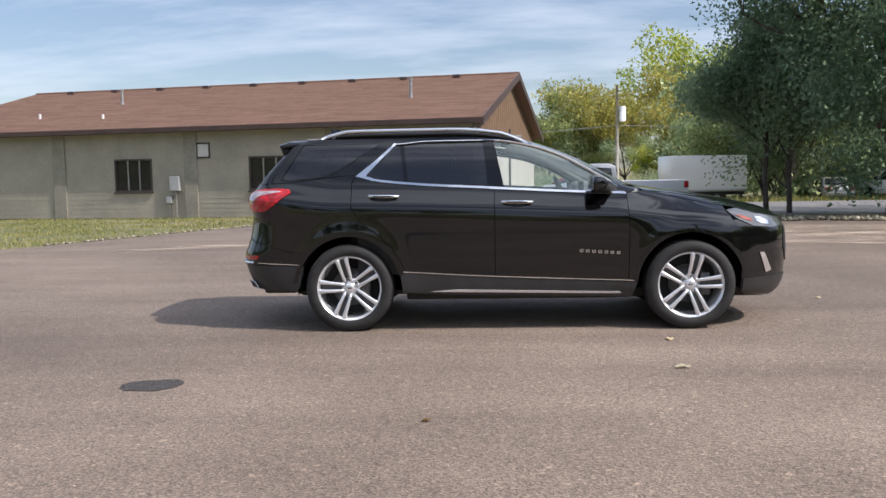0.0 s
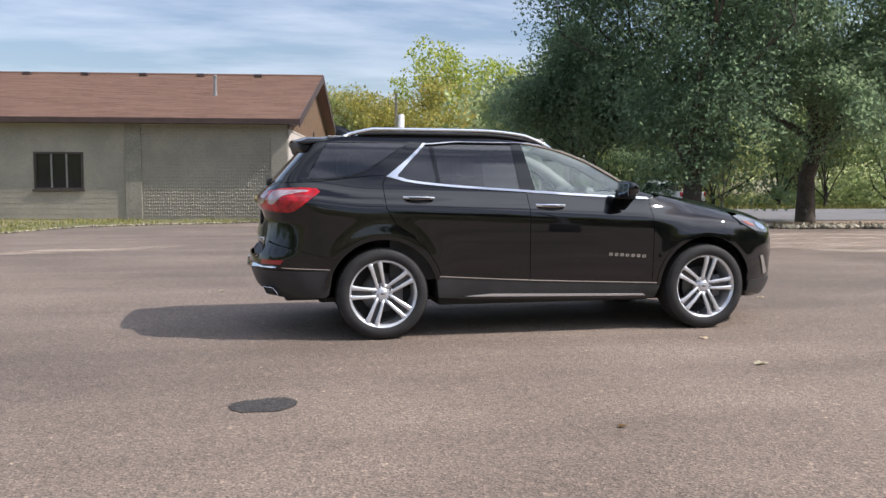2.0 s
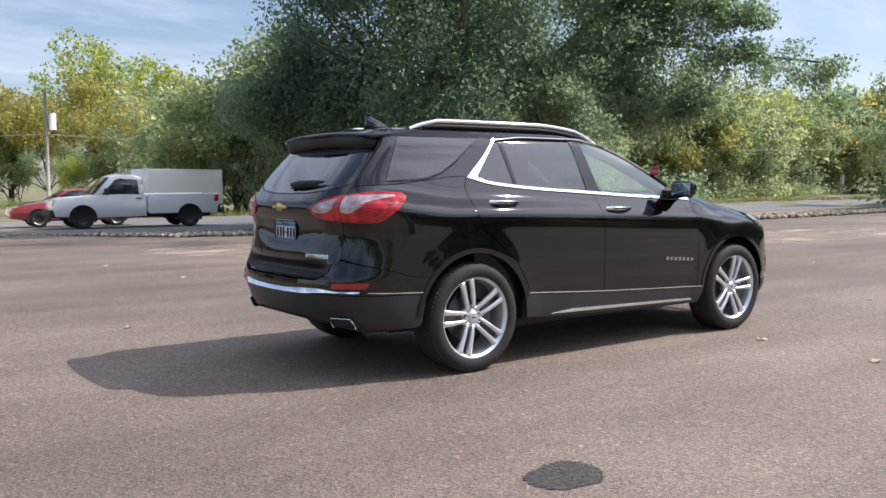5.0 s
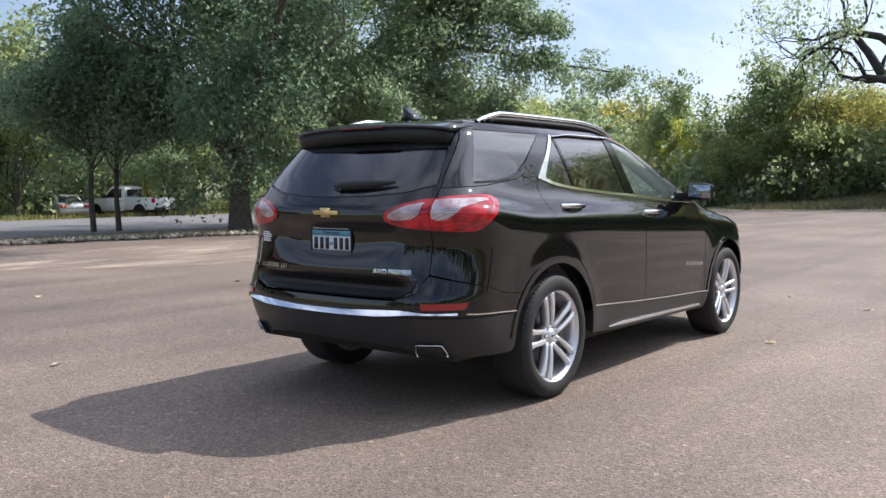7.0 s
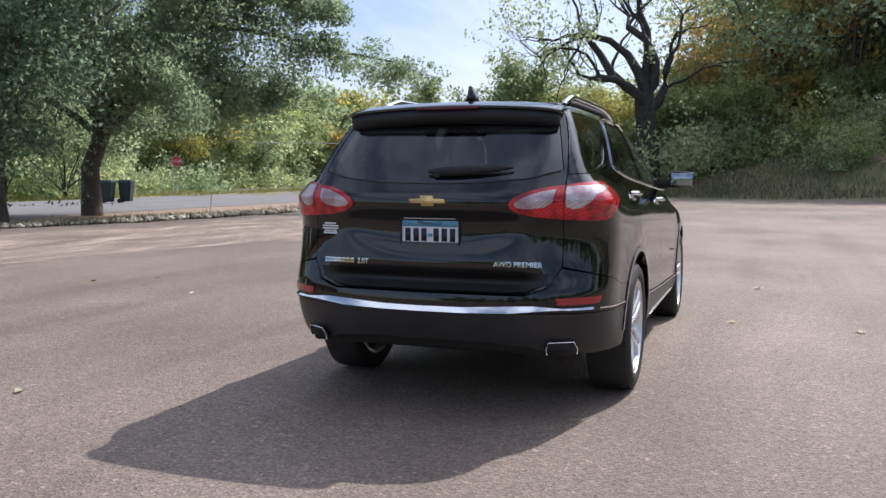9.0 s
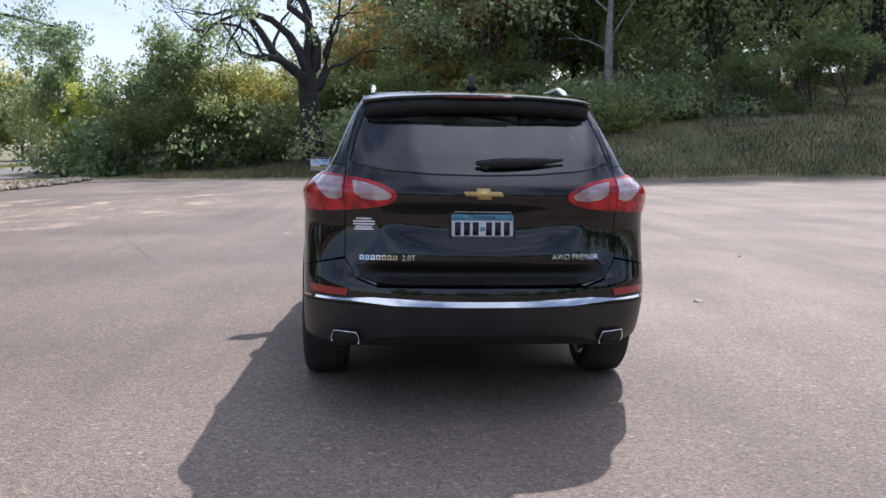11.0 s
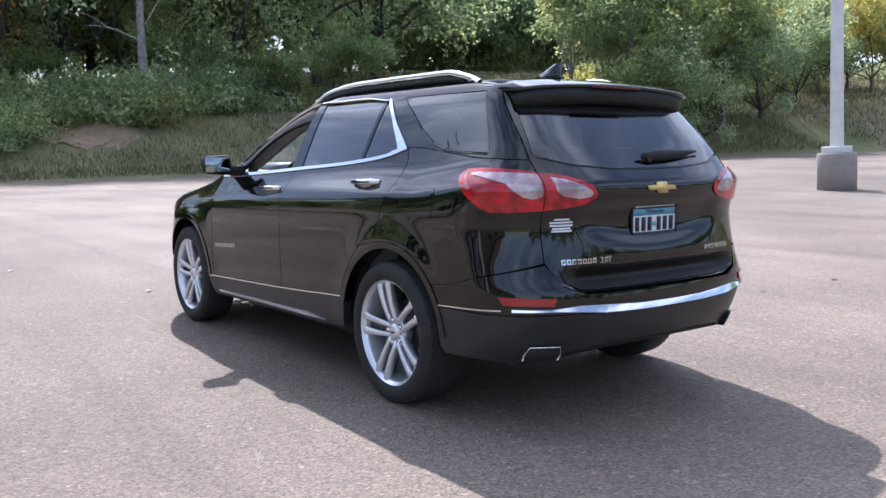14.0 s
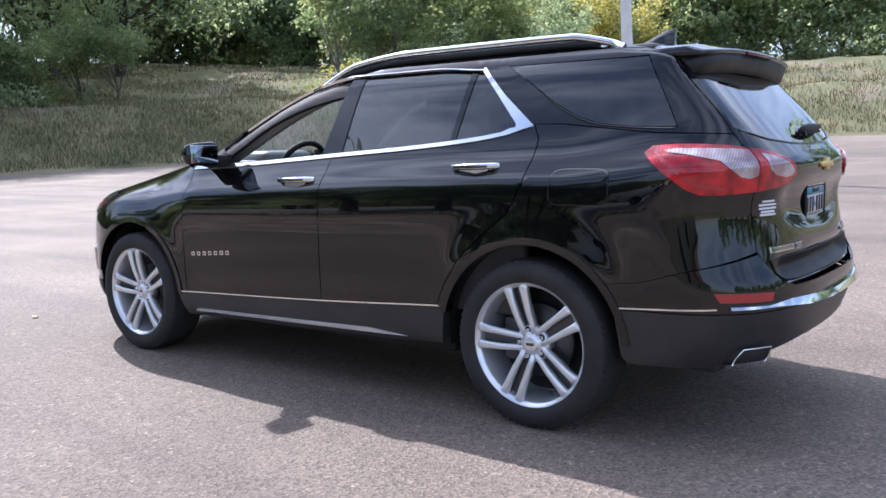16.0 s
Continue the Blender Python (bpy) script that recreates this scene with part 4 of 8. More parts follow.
# the pale dead trunk among the shrubs
snag = empty("dead_tree", pose(48.0, -13.8, float(land_z(48.0, -13.8)) - 0.1))
tagged(snag, "pale dead tree trunk with broken limbs", "tree")
bm, tips = bmesh.new(), []
tube(bm, [(0, 0, -0.3), (0, 0, 0.4), (0.1, 0.1, 3), (-0.1, 0.2, 6.0), (0.1, 0.0, 10.0)], [0.40, 0.33, 0.29, 0.22, 0.09], 9, caps=False)
for way, z in (((0.5, 0.8, 0.6), 4.6), ((-0.3, -0.8, 0.7), 5.6), ((0.1, 0.7, 0.8), 7.0)):
    branching(bm, (0, 0.1, z), way, 2.4, 0.08, 1, Q, tips, 0.35, 2, 0.1, 5, 0.7)
part("trunk", bm, BARK_PALE, snag)

# undergrowth along the edge of the woods
SHRUBS = []
for i, (leaf, sz) in enumerate(((LEAF_MID, 0.2), (LEAF_DARK, 0.2), (LEAF_OLIVE, 0.22), (LEAF_GOLD, 0.2))):
    R2 = random.Random(60 + i)
    cs = np.array([(R2.gauss(0, 0.9), R2.gauss(0, 0.9), abs(R2.gauss(0.7, 0.6))) for _ in range(34)])
    v, f = leaves(cs, 0.38, 52, sz * 0.78, 60 + i, -0.3, tri=True)
    v[:, 2] = np.maximum(v[:, 2], -0.05)
    sh = bulk("shrub", v, f, leaf)
    tagged(sh, ("mid-green", "dark green", "weedy olive-green", "yellow-green")[i] + " shrub at the edge of the woods", "shrub", "undergrowth")
    SHRUBS.append(sh)
spots = []
for i in range(60):
    y = R.uniform(-28, 12)
    x = float(edge_x(y)) + 13.5 + abs(R.gauss(0, 5))
    spots.append((x, y))
for i in range(14):
    spots.append((R.uniform(18, 56), R.uniform(46.5, 56)))
for i in range(22):
    a = R.uniform(0, 1)
    spots.append((40 - 12 * a + R.uniform(-2, 3), -43 - 12 * a + R.uniform(-3, 3)))
for i in range(14):
    spots.append((R.uniform(6, 34), R.uniform(76, 86)))
for i in range(24):
    spots.append((R.uniform(50, 66), R.uniform(13.5, 19.5)))
for kind, x, y, k in HEAD[3:]:
    q = math.hypot(x + 5, y - 2)
    spots.append((x - (x + 5) / q * 3.0 + R.uniform(-2, 2), y - (y - 2) / q * 3.0 + R.uniform(-2, 2)))
for i in range(14):
    spots.append((R.uniform(51, 60), R.uniform(-5, 15)))
for i in range(8):
    spots.append((R.uniform(49, 56), R.uniform(17.5, 21)))
for i in range(30):
    spots.append((54 + 3.2 * i + R.uniform(-1, 1), 55.5 + 0.9 * i + R.uniform(-1.5, 2)))
for i in range(22):
    spots.append((19 + 2.0 * i + R.uniform(-1, 1), R.uniform(46.5, 50)))
HEDGE = [(48.6 + 1.5 * math.sin(q * 1.9) + abs(R.gauss(0, 1.8)), -23 + 0.6 * q) for q in range(44)] + [(46.8, -13.4), (46.6, -12.6), (46.9, -14.3), (45.6, -6.4), (45.2, -5.2)]
spots = spots[:4] + HEDGE + spots[4:]
for i, (x, y) in enumerate(spots):
    k = R.choice((0.6, 0.8, 1.0, 1.25)) * (1.35 if i >= len(spots) - 30 - 22 - 22 - 31 else 1.0)
    if 4 <= i < 4 + len(HEDGE):
        k = R.uniform(0.6, 1.35)
    m = pose(x, y, float(land_z(x, y)) - 0.1, 0, 0, R.uniform(0, 360)) @ Matrix.Scale(k, 4)
    if i < 4:
        SHRUBS[i].matrix_basis = m
    else:
        copy_thing(SHRUBS[R.choice((0, 0, 0, 1, 1, 1, 2, 2, 3))], m)


# ---------------------------------------------------------------- the black car
PAINT, n, l, bs = make("black_car_paint")
bs.inputs["Base Color"].default_value = (0.003, 0.003, 0.0036, 1)
bs.inputs["Roughness"].default_value, bs.inputs["Specular IOR Level"].default_value = 0.4, 0.0
bs.inputs["Coat Weight"].default_value, bs.inputs["Coat Roughness"].default_value, bs.inputs["Coat IOR"].default_value = 1.0, 0.02, 1.60
dust = n.new("ShaderNodeMapRange")
dust.inputs["To Min"].default_value, dust.inputs["To Max"].default_value = 0.012, 0.04
l.new(noise_tex(n, l, 3.0, 6.0), dust.inputs["Value"])
l.new(dust.outputs["Result"], bs.inputs["Coat Roughness"])
PLASTIC = plain("grey_black_plastic", (0.022, 0.022, 0.023), (0.032, 0.032, 0.033), 5.0, 0.42, fine=90.0, spread=0.1)
MATTE = plain("matte_black", (0.012, 0.012, 0.012), (0.018, 0.018, 0.018), 5.0, 0.7)
CHROME = gloss("chrome", (0.86, 0.87, 0.88), 0.06, 1.0)
ALLOY = gloss("silver_alloy", (0.80, 0.81, 0.83), 0.24, 0.65)
ALLOY_DARK = gloss("dark_alloy", (0.10, 0.10, 0.105), 0.4, 0.7)
RUBBER = plain("tyre_rubber", (0.016, 0.016, 0.0165), (0.028, 0.027, 0.026), 7.0, 0.75, bump=0.2, fine=60.0)
IRON = plain("brake_iron", (0.14, 0.14, 0.14), (0.09, 0.09, 0.09), 8.0, 0.45, 0.8)
RED_LENS = gloss("red_lens", (0.50, 0.008, 0.016), 0.06, 0.0, 0.35)
CLEAR_LENS = gloss("pale_lens", (0.62, 0.58, 0.59), 0.14, 0.3, 0.8)
for lens, deep, pale in ((RED_LENS, (0.26, 0.004, 0.009), (0.62, 0.014, 0.022)), (CLEAR_LENS, (0.38, 0.24, 0.26), (0.56, 0.50, 0.52))):
    n, l = lens.node_tree.nodes, lens.node_tree.links
    rib = n.new("ShaderNodeTexWave")
    rib.bands_direction = "DIAGONAL"
    rib.inputs["Scale"].default_value, rib.inputs["Distortion"].default_value = 38.0, 0.6
    co = n.new("ShaderNodeTexCoord")
    l.new(co.outputs["Object"], rib.inputs["Vector"])
    tone = mixed(n, l, 1.0, ramp(n, l, rib.outputs["Fac"], (0.2, (0.80, 0.80, 0.80)), (0.8, (1.08, 1.08, 1.08))), ramp(n, l, noise_tex(n, l, 14.0, 2.0), (0.38, deep), (0.62, pale)), "MULTIPLY")
    l.new(tone, n["Principled BSDF"].inputs["Base Color"])
RED_DEEP = gloss("deep_red_reflector", (0.34, 0.008, 0.012), 0.2, 0.0, 1.0)
RED_DARK = gloss("unlit_brake_lamp", (0.10, 0.004, 0.006), 0.2)
HEAD_LENS = gloss("headlamp_glass", (0.10, 0.105, 0.11), 0.08, 0.0, 1.0)
AMBER = gloss("amber_lens", (0.32, 0.05, 0.02), 0.15, 0.0, 1.0)
TINT = glass("tinted_glass", (0.25, 0.27, 0.28), 0.30)
CLEAR = glass("clear_car_glass", (0.80, 0.86, 0.84), 0.97)
# pale teal film: bright light on and through the front pane, put into its colour
SHEEN_FILM = glass("sheen_film_glass", (0.80, 0.88, 0.87), 0.84, (0.42, 0.54, 0.54))
MIRROR = gloss("mirror_glass", (0.34, 0.37, 0.39), 0.015, 1.0)
CABIN = plain("cabin_trim", (0.045, 0.043, 0.042), (0.06, 0.057, 0.055), 4.0, 0.7, fine=120.0)
SEATING = plain("seat_leather", (0.035, 0.033, 0.032), (0.05, 0.047, 0.045), 5.0, 0.5, fine=90.0)
GOLD = gloss("gold_badge", (0.80, 0.60, 0.24), 0.3, 0.45)
PLATE_WHITE = plain("plate_white", (0.72, 0.75, 0.78), (0.66, 0.69, 0.73), 8.0, 0.4, fine=0)
PLATE_BLUE = plain("plate_blue", (0.10, 0.33, 0.50), (0.15, 0.40, 0.52), 12.0, 0.4, fine=0)
PLATE_INK = gloss("plate_ink", (0.01, 0.012, 0.03), 0.4)
# blacker than the matte trim: shade of the recesses put into the colour
RECESS_SHADE = gloss("recess_shade_black", (0.003, 0.003, 0.003), 0.5)
PILLAR = gloss("black_pillar_trim", (0.004, 0.004, 0.005), 0.06)
WHITE_INK = gloss("white_ink", (0.75, 0.76, 0.78), 0.4)


def relaxed(sigma, *keys):
    """curve() softened, so that the paint mirrors without kinks."""
    fn = curve(*keys)
    lo, hi = keys[0][0], keys[-1][0]
    z = np.linspace(lo, hi, 900)
    v = fn(z)
    k = int(4 * sigma / (z[1] - z[0]))
    w = np.exp(-0.5 * (np.arange(-k, k + 1) * (z[1] - z[0]) / sigma) ** 2)
    ext = np.concatenate([2 * v[0] - v[k:0:-1], v, 2 * v[-1] - v[-2:-k - 2:-1]])
    s = np.convolve(ext, w / w.sum(), "valid")
    return lambda q: np.interp(q, z, s)


# plan outlines by height: half width, nose, tail, and how long the rounded corners are
HALF = relaxed(0.010, (.18, .80), (.27, .868), (.34, .893), (.45, .900), (.62, .904), (.76, .9035), (.88, .902), (.970, .8955), (1.005, .876), (1.045, .846), (1.085, .8165), (1.14, .784), (1.20, .760), (1.30, .721), (1.45, .656), (1.53, .608), (1.58, .545), (1.61, .45), (1.63, .34), (1.645, .2), (1.652, .08), (1.656, .01))
NOSE = relaxed(0.012, (.18, 2.12), (.27, 2.25), (.40, 2.295), (.60, 2.31), (.76, 2.30), (.86, 2.25), (.94, 2.12), (.995, 1.92), (1.05, 1.64), (1.097, 1.34), (1.128, 1.12), (1.150, 1.0), (1.205, .885), (1.30, .71), (1.40, .51), (1.50, .26), (1.56, .06), (1.60, -.12), (1.63, -.33), (1.648, -.52), (1.656, -.70))
TAIL = relaxed(0.010, (.18, -2.05), (.27, -2.16), (.36, -2.28), (.48, -2.335), (.57, -2.355), (.635, -2.345), (.70, -2.315), (.80, -2.285), (.92, -2.272), (1.03, -2.292), (1.08, -2.292), (1.13, -2.25), (1.17, -2.21), (1.25, -2.14), (1.35, -2.05), (1.45, -1.96), (1.53, -1.90), (1.57, -1.83), (1.60, -1.62), (1.62, -1.40), (1.64, -1.10), (1.652, -.86), (1.656, -.72))
FRONT_LEN = curve((.18, .72), (.85, .78), (1.0, .80), (1.10, .48), (1.16, .34), (1.45, .36), (1.6, .5), (1.656, .3))
REAR_LEN = curve((.18, .48), (.60, .46), (.96, .45), (1.08, .41), (1.20, .29), (1.30, .22), (1.5, .20), (1.56, .28), (1.6, .55), (1.656, .3))
NF, MF = 2.3, 2.4
REAR_POW = curve((.18, 2.6), (.55, 2.8), (.75, 3.0), (.96, 2.9), (1.08, 3.0), (1.20, 4.0), (1.30, 4.7), (1.5, 5.0), (1.57, 3.2), (1.6, 2.6), (1.656, 2.6))
AXLE, HUB_Z, TYRE_R = 1.3625, 0.352, 0.355


def side_w(x, z):
    # the shoulder line falls gently towards the nose
    lift = 0.045 * np.clip(x, -1.4, 1.4) * np.exp(-((z - 0.97) / 0.16) ** 2)
    lift = lift - 0.066 * np.clip((-1.45 - x) / 0.45, 0, 1) ** 1.5 * np.exp(-((z - 1.09) / 0.11) ** 2)
    w = HALF(z + lift) - 0.022 * np.clip(x - 0.9, 0, None) ** 2 - 0.024 * np.clip((-x - 0.9) / 0.95, 0, None) ** 2
    w = w - 0.9 * np.clip(z - 0.73, 0, 0.25) ** 2 * np.clip((x - 0.86) / 0.4, 0, 1)
    for ax in (-AXLE, AXLE):
        r = np.hypot(x - ax, z - HUB_Z)
        w = w + 0.010 * np.exp(-((r - 0.43) / 0.09) ** 2) * (z < 1.0)
    return w


def half_width(x, z):
    x1, x2 = NOSE(z) - FRONT_LEN(z), TAIL(z) + REAR_LEN(z)
    f = np.clip((x - x1) / (NOSE(z) - x1), 0, 1)
    r = np.clip((x2 - x) / (x2 - TAIL(z)), 0, 1)
    return side_w(x, z) * (1 - f ** NF) ** (1 / MF) * (1 - r ** REAR_POW(z)) ** (1 / REAR_POW(z))


# a table of the outlines, walked from the tail's middle to the nose's
ZS = np.arange(0.18, 1.6561, 0.004)
_t = np.linspace(0, math.pi / 2, 34)
OUT_X, OUT_Y, OUT_U = [], [], []
for z in ZS:
    x1, x2 = NOSE(z) - FRONT_LEN(z), TAIL(z) + REAR_LEN(z)
    k = float(REAR_POW(z))
    xr = x2 - (x2 - TAIL(z)) * np.cos(_t) ** (2 / k)
    xf = x1 + (NOSE(z) - x1) * np.sin(_t) ** (2 / NF)
    xs = np.concatenate([xr, np.linspace(x2, x1, 60)[1:-1], xf])
    ys = np.concatenate([side_w(xr, z) * np.sin(_t) ** (2 / k), side_w(xs[34:-34], z), side_w(xf, z) * np.cos(_t) ** (2 / MF)])
    u = np.concatenate([[0], np.cumsum(np.hypot(np.diff(xs), np.diff(ys)))])
    ref = min(max(0.0, x2), x1) if x2 < x1 else (x1 + x2) / 2
    u0 = np.interp(ref, xs, u)
    OUT_X.append(xs)
    OUT_Y.append(ys)
    OUT_U.append(u - u0 + ref)


def round_side(u, z):
    """The skin at height z, u metres along its outline (u is x along the flank)."""
    u, z = np.atleast_1d(u).astype(float), np.atleast_1d(z).astype(float)
    q = np.clip((z - ZS[0]) / 0.004, 0, len(ZS) - 1.001)
    i = q.astype(int)
    f = q - i
    out = np.zeros((len(u), 3))
    for k in range(len(u)):
        a, b = i[k], i[k] + 1
        for row, weight in ((a, 1 - f[k]), (b, f[k])):
            w, sign = u[k], 1.0
            if w < OUT_U[row][0]:
                w, sign = 2 * OUT_U[row][0] - w, -1.0
            elif w > OUT_U[row][-1]:
                w, sign = 2 * OUT_U[row][-1] - w, -1.0
            out[k, 0] += weight * np.interp(w, OUT_U[row], OUT_X[row])
            out[k, 1] += weight * sign * np.interp(w, OUT_U[row], OUT_Y[row])
    out[:, 2] = z
    return out


def row_of(z):
    return int(np.clip(round((z - ZS[0]) / 0.004), 0, len(ZS) - 1))


def u_at_x(x, z):
    i = row_of(z)
    return float(np.interp(x, OUT_X[i], OUT_U[i]))


def u_rear(y, z):
    """The place on the outline where the tail is y metres from the middle."""
    i = row_of(z)
    k = int(np.argmax(OUT_Y[i][:40]))
    return float(np.interp(y, OUT_Y[i][:k], OUT_U[i][:k]))


def u_front(y, z):
    i = row_of(z)
    return float(np.interp(-y, -OUT_Y[i][-40:], OUT_U[i][-40:]))


def rear_face(y, z):
    y, z = np.atleast_1d(y).astype(float), np.atleast_1d(z).astype(float)
    x2, xr, k = TAIL(z) + REAR_LEN(z), TAIL(z), REAR_POW(z)
    x = np.full_like(z, -2.1)
    for _ in range(4):
        w = side_w(x, z)
        x = x2 - (x2 - xr) * np.clip(1 - (np.abs(y) / w).clip(0, 0.9999) ** k, 1e-6, 1) ** (1 / k)
    tuck = np.exp(-((z - 0.675) / 0.050) ** 2) / (1 + np.exp((np.abs(y) - 0.53) / 0.03))
    dish_edge = 0.86 + 0.06 * (np.abs(y) / 0.42) ** 2
    dish = 1 / (1 + np.exp((np.abs(y) - 0.44) / 0.035)) / (1 + np.exp((dish_edge - 0.03 - z) / 0.016)) / (1 + np.exp((z - 1.005) / 0.008))
    return np.stack([x + 0.075 * tuck + 0.026 * dish, y, z], -1)


def top_face(x, y):
    x, y = np.atleast_1d(x).astype(float), np.abs(np.atleast_1d(y).astype(float))
    lo, hi = np.full_like(x, 0.6), np.full_like(x, 1.6559)
    for _ in range(26):
        m = (lo + hi) / 2
        inside = (half_width(x, m) > y) & (x < NOSE(m)) & (x > TAIL(m))
        lo, hi = np.where(inside, m, lo), np.where(inside, hi, m)
    return np.stack([x, y, lo], -1)


def top_signed(x, y):
    p = top_face(x, y)
    p[:, 1] = np.atleast_1d(y)
    return p


def within(poly, px, py):
    """Which points lie inside a polygon."""
    inside = np.zeros(len(px), bool)
    j = len(poly) - 1
    for i in range(len(poly)):
        (xi, yi), (xj, yj) = poly[i], poly[j]
        if yi != yj:
            inside ^= ((yi > py) != (yj > py)) & (px < (xj - xi) * (py - yi) / (yj - yi) + xi)
        j = i
    return inside


def shrunk(poly, g):
    """The polygon drawn in by g all round."""
    p = np.array(poly, float)
    area = 0.5 * np.sum(p[:, 0] * np.roll(p[:, 1], -1) - np.roll(p[:, 0], -1) * p[:, 1])
    out = []
    for i in range(len(p)):
        a, b, c = p[i - 1], p[i], p[(i + 1) % len(p)]
        d1, d2 = (b - a) / (np.linalg.norm(b - a) + 1e-9), (c - b) / (np.linalg.norm(c - b) + 1e-9)
        n1, n2 = np.array([-d1[1], d1[0]]), np.array([-d2[1], d2[0]])
        m = n1 + n2
        m = m / max(np.dot(m, m) / 2, 0.35)
        out.append(tuple(b + m * g * (1 if area > 0 else -1)))
    return out


BOTH, ONE = (1, -1), "joined"


def skin(name, poly, face, material, parent, sides=(1,), offset=0.0, depth=0.012, step=0.03, holes=(), gap=0.0, label="", step2=None, tilt=0.0):
    """A panel cut from the car's surface by an outline in the surface's own two measures, with turned-in edges."""
    if gap:
        poly, holes = shrunk(poly, gap), [shrunk(h, -gap) for h in holes]
    if sides == ONE:
        # past the middle line, so that both halves meet there
        q = face(np.array([a for a, b in poly]), np.array([b for a, b in poly]))
        poly = [(a + (-0.03 if x < 0 else 0.03) if y < 0.012 else a, b) for (a, b), (x, y, z) in zip(poly, q)]
    step2 = step2 or step
    p = np.array(poly)
    (u0, v0), (u1, v1) = p.min(0) - 0.001, p.max(0) + 0.001
    nu, nv = max(2, int(math.ceil((u1 - u0) / step)) + 1), max(2, int(math.ceil((v1 - v0) / step2)) + 1)
    bm = bmesh.new()
    grid = [[bm.verts.new((u, v, 0)) for v in np.linspace(v0, v1, nv)] for u in np.linspace(u0, u1, nu)]
    for i in range(nu - 1):
        for j in range(nv - 1):
            bm.faces.new((grid[i][j], grid[i + 1][j], grid[i + 1][j + 1], grid[i][j + 1]))
    reach = 1.5 * max(step, step2) + 0.005
    for loop in (poly, *holes):
        for a, b in zip(loop, loop[1:] + loop[:1]):
            a, b = np.array(a, float), np.array(b, float)
            d = b - a
            ln = np.linalg.norm(d)
            if ln < 1e-6:
                continue
            fs = list(bm.faces)
            c = np.array([f.calc_center_median()[:2] for f in fs])
            s = ((c - a) @ d / ln)
            r = np.abs((c - a) @ np.array([-d[1], d[0]]) / ln)
            hit = [f for f, q, w in zip(fs, s, r) if -reach < q < ln + reach and w < reach]
            geom = list({e for f in hit for e in f.edges}) + list({v for f in hit for v in f.verts}) + hit
            bmesh.ops.bisect_plane(bm, geom=geom, dist=1e-5, plane_co=(*a, 0), plane_no=(-d[1], d[0], 0))
    fs = list(bm.faces)
    c = np.array([f.calc_center_median()[:2] for f in fs])
    keep = within(poly, c[:, 0], c[:, 1])
    for h in holes:
        keep &= ~within(h, c[:, 0], c[:, 1])
    bmesh.ops.delete(bm, geom=[f for f, k in zip(fs, keep) if not k], context="FACES")
    bmesh.ops.dissolve_degenerate(bm, dist=1e-5, edges=bm.edges)
    vs = list(bm.verts)
    uv = np.array([v.co[:2] for v in vs])
    e = 0.004
    pos = face(uv[:, 0], uv[:, 1])
    du = face(uv[:, 0] + e, uv[:, 1]) - face(uv[:, 0] - e, uv[:, 1])
    dv = face(uv[:, 0], uv[:, 1] + e) - face(uv[:, 0], uv[:, 1] - e)
    nm = np.cross(du, dv)
    nm /= np.linalg.norm(nm, axis=1, keepdims=True) + 1e-12
    mid = np.stack([pos[:, 0] * 0.55 - 0.1, 0 * pos[:, 1], 0 * pos[:, 2] + 0.75], -1)
    if np.sum((pos - mid) * nm) < 0:
        nm = -nm
    bm.verts.index_update()
    rise = tilt * (uv[:, 1] - uv[:, 1].mean()) if isinstance(tilt, float) else 0 * uv[:, 1]
    for v, q, k, a in zip(vs, pos, nm, rise):
        v.co = q + k * (offset + a)
    if sides == ONE:
        for v in bm.verts:
            if v.co.y < 0.006:
                v.co.y = 0.0
        bmesh.ops.delete(bm, geom=[f for f in bm.faces if max(v.co.y for v in f.verts) < 1e-6], context="FACES")
        bm.normal_update()
    bm.normal_update()
    flip = sum(f.normal.dot(Vector(nm[f.verts[0].index])) * f.calc_area() for f in bm.faces) < 0
    if flip:
        bmesh.ops.reverse_faces(bm, faces=bm.faces)
    if depth:
        rim = [ed for ed in bm.edges if ed.is_boundary and not (sides == ONE and max(abs(v.co.y) for v in ed.verts) < 0.006)]
        old = {v: Vector(nm[v.index]) for ed in rim for v in ed.verts}
        made = bmesh.ops.extrude_edge_only(bm, edges=rim)["geom"]
        for v in [g for g in made if isinstance(g, bmesh.types.BMVert)]:
            for ed in v.link_edges:
                w = ed.other_vert(v)
                if w in old:
                    v.co = w.co - old[w] * depth
                    break
        for ed in rim:
            ed.smooth = False
    made = []
    if sides == ONE:
        # both halves as one piece, closed at the middle
        for v in bm.verts:
            if abs(v.co.y) < 0.006:
                v.co.y = 0.0
        twin = bm.copy()
        for v in twin.verts:
            v.co.y = -v.co.y
        bmesh.ops.reverse_faces(twin, faces=twin.faces)
        tmp = bpy.data.meshes.new("twin")
        twin.to_mesh(tmp)
        twin.free()
        bm.from_mesh(tmp)
        bpy.data.meshes.remove(tmp)
        bmesh.ops.remove_doubles(bm, verts=[v for v in bm.verts if abs(v.co.y) < 0.0005], dist=0.0008)
        return [part(name, bm, material, parent, label)]
    for s in sides:
        b2 = bm.copy()
        if s < 0:
            for v in b2.verts:
                v.co.y = -v.co.y
            bmesh.ops.reverse_faces(b2, faces=b2.faces)
        made.append(part(name, b2, material, parent, label))
    bm.free()
    return made


car = empty("suv")
tagged(car, "glossy black sport utility car with silver double-spoke wheels", "car")


def on_side(*pts):
    return [(u_at_x(x, z), z) for x, z in pts]


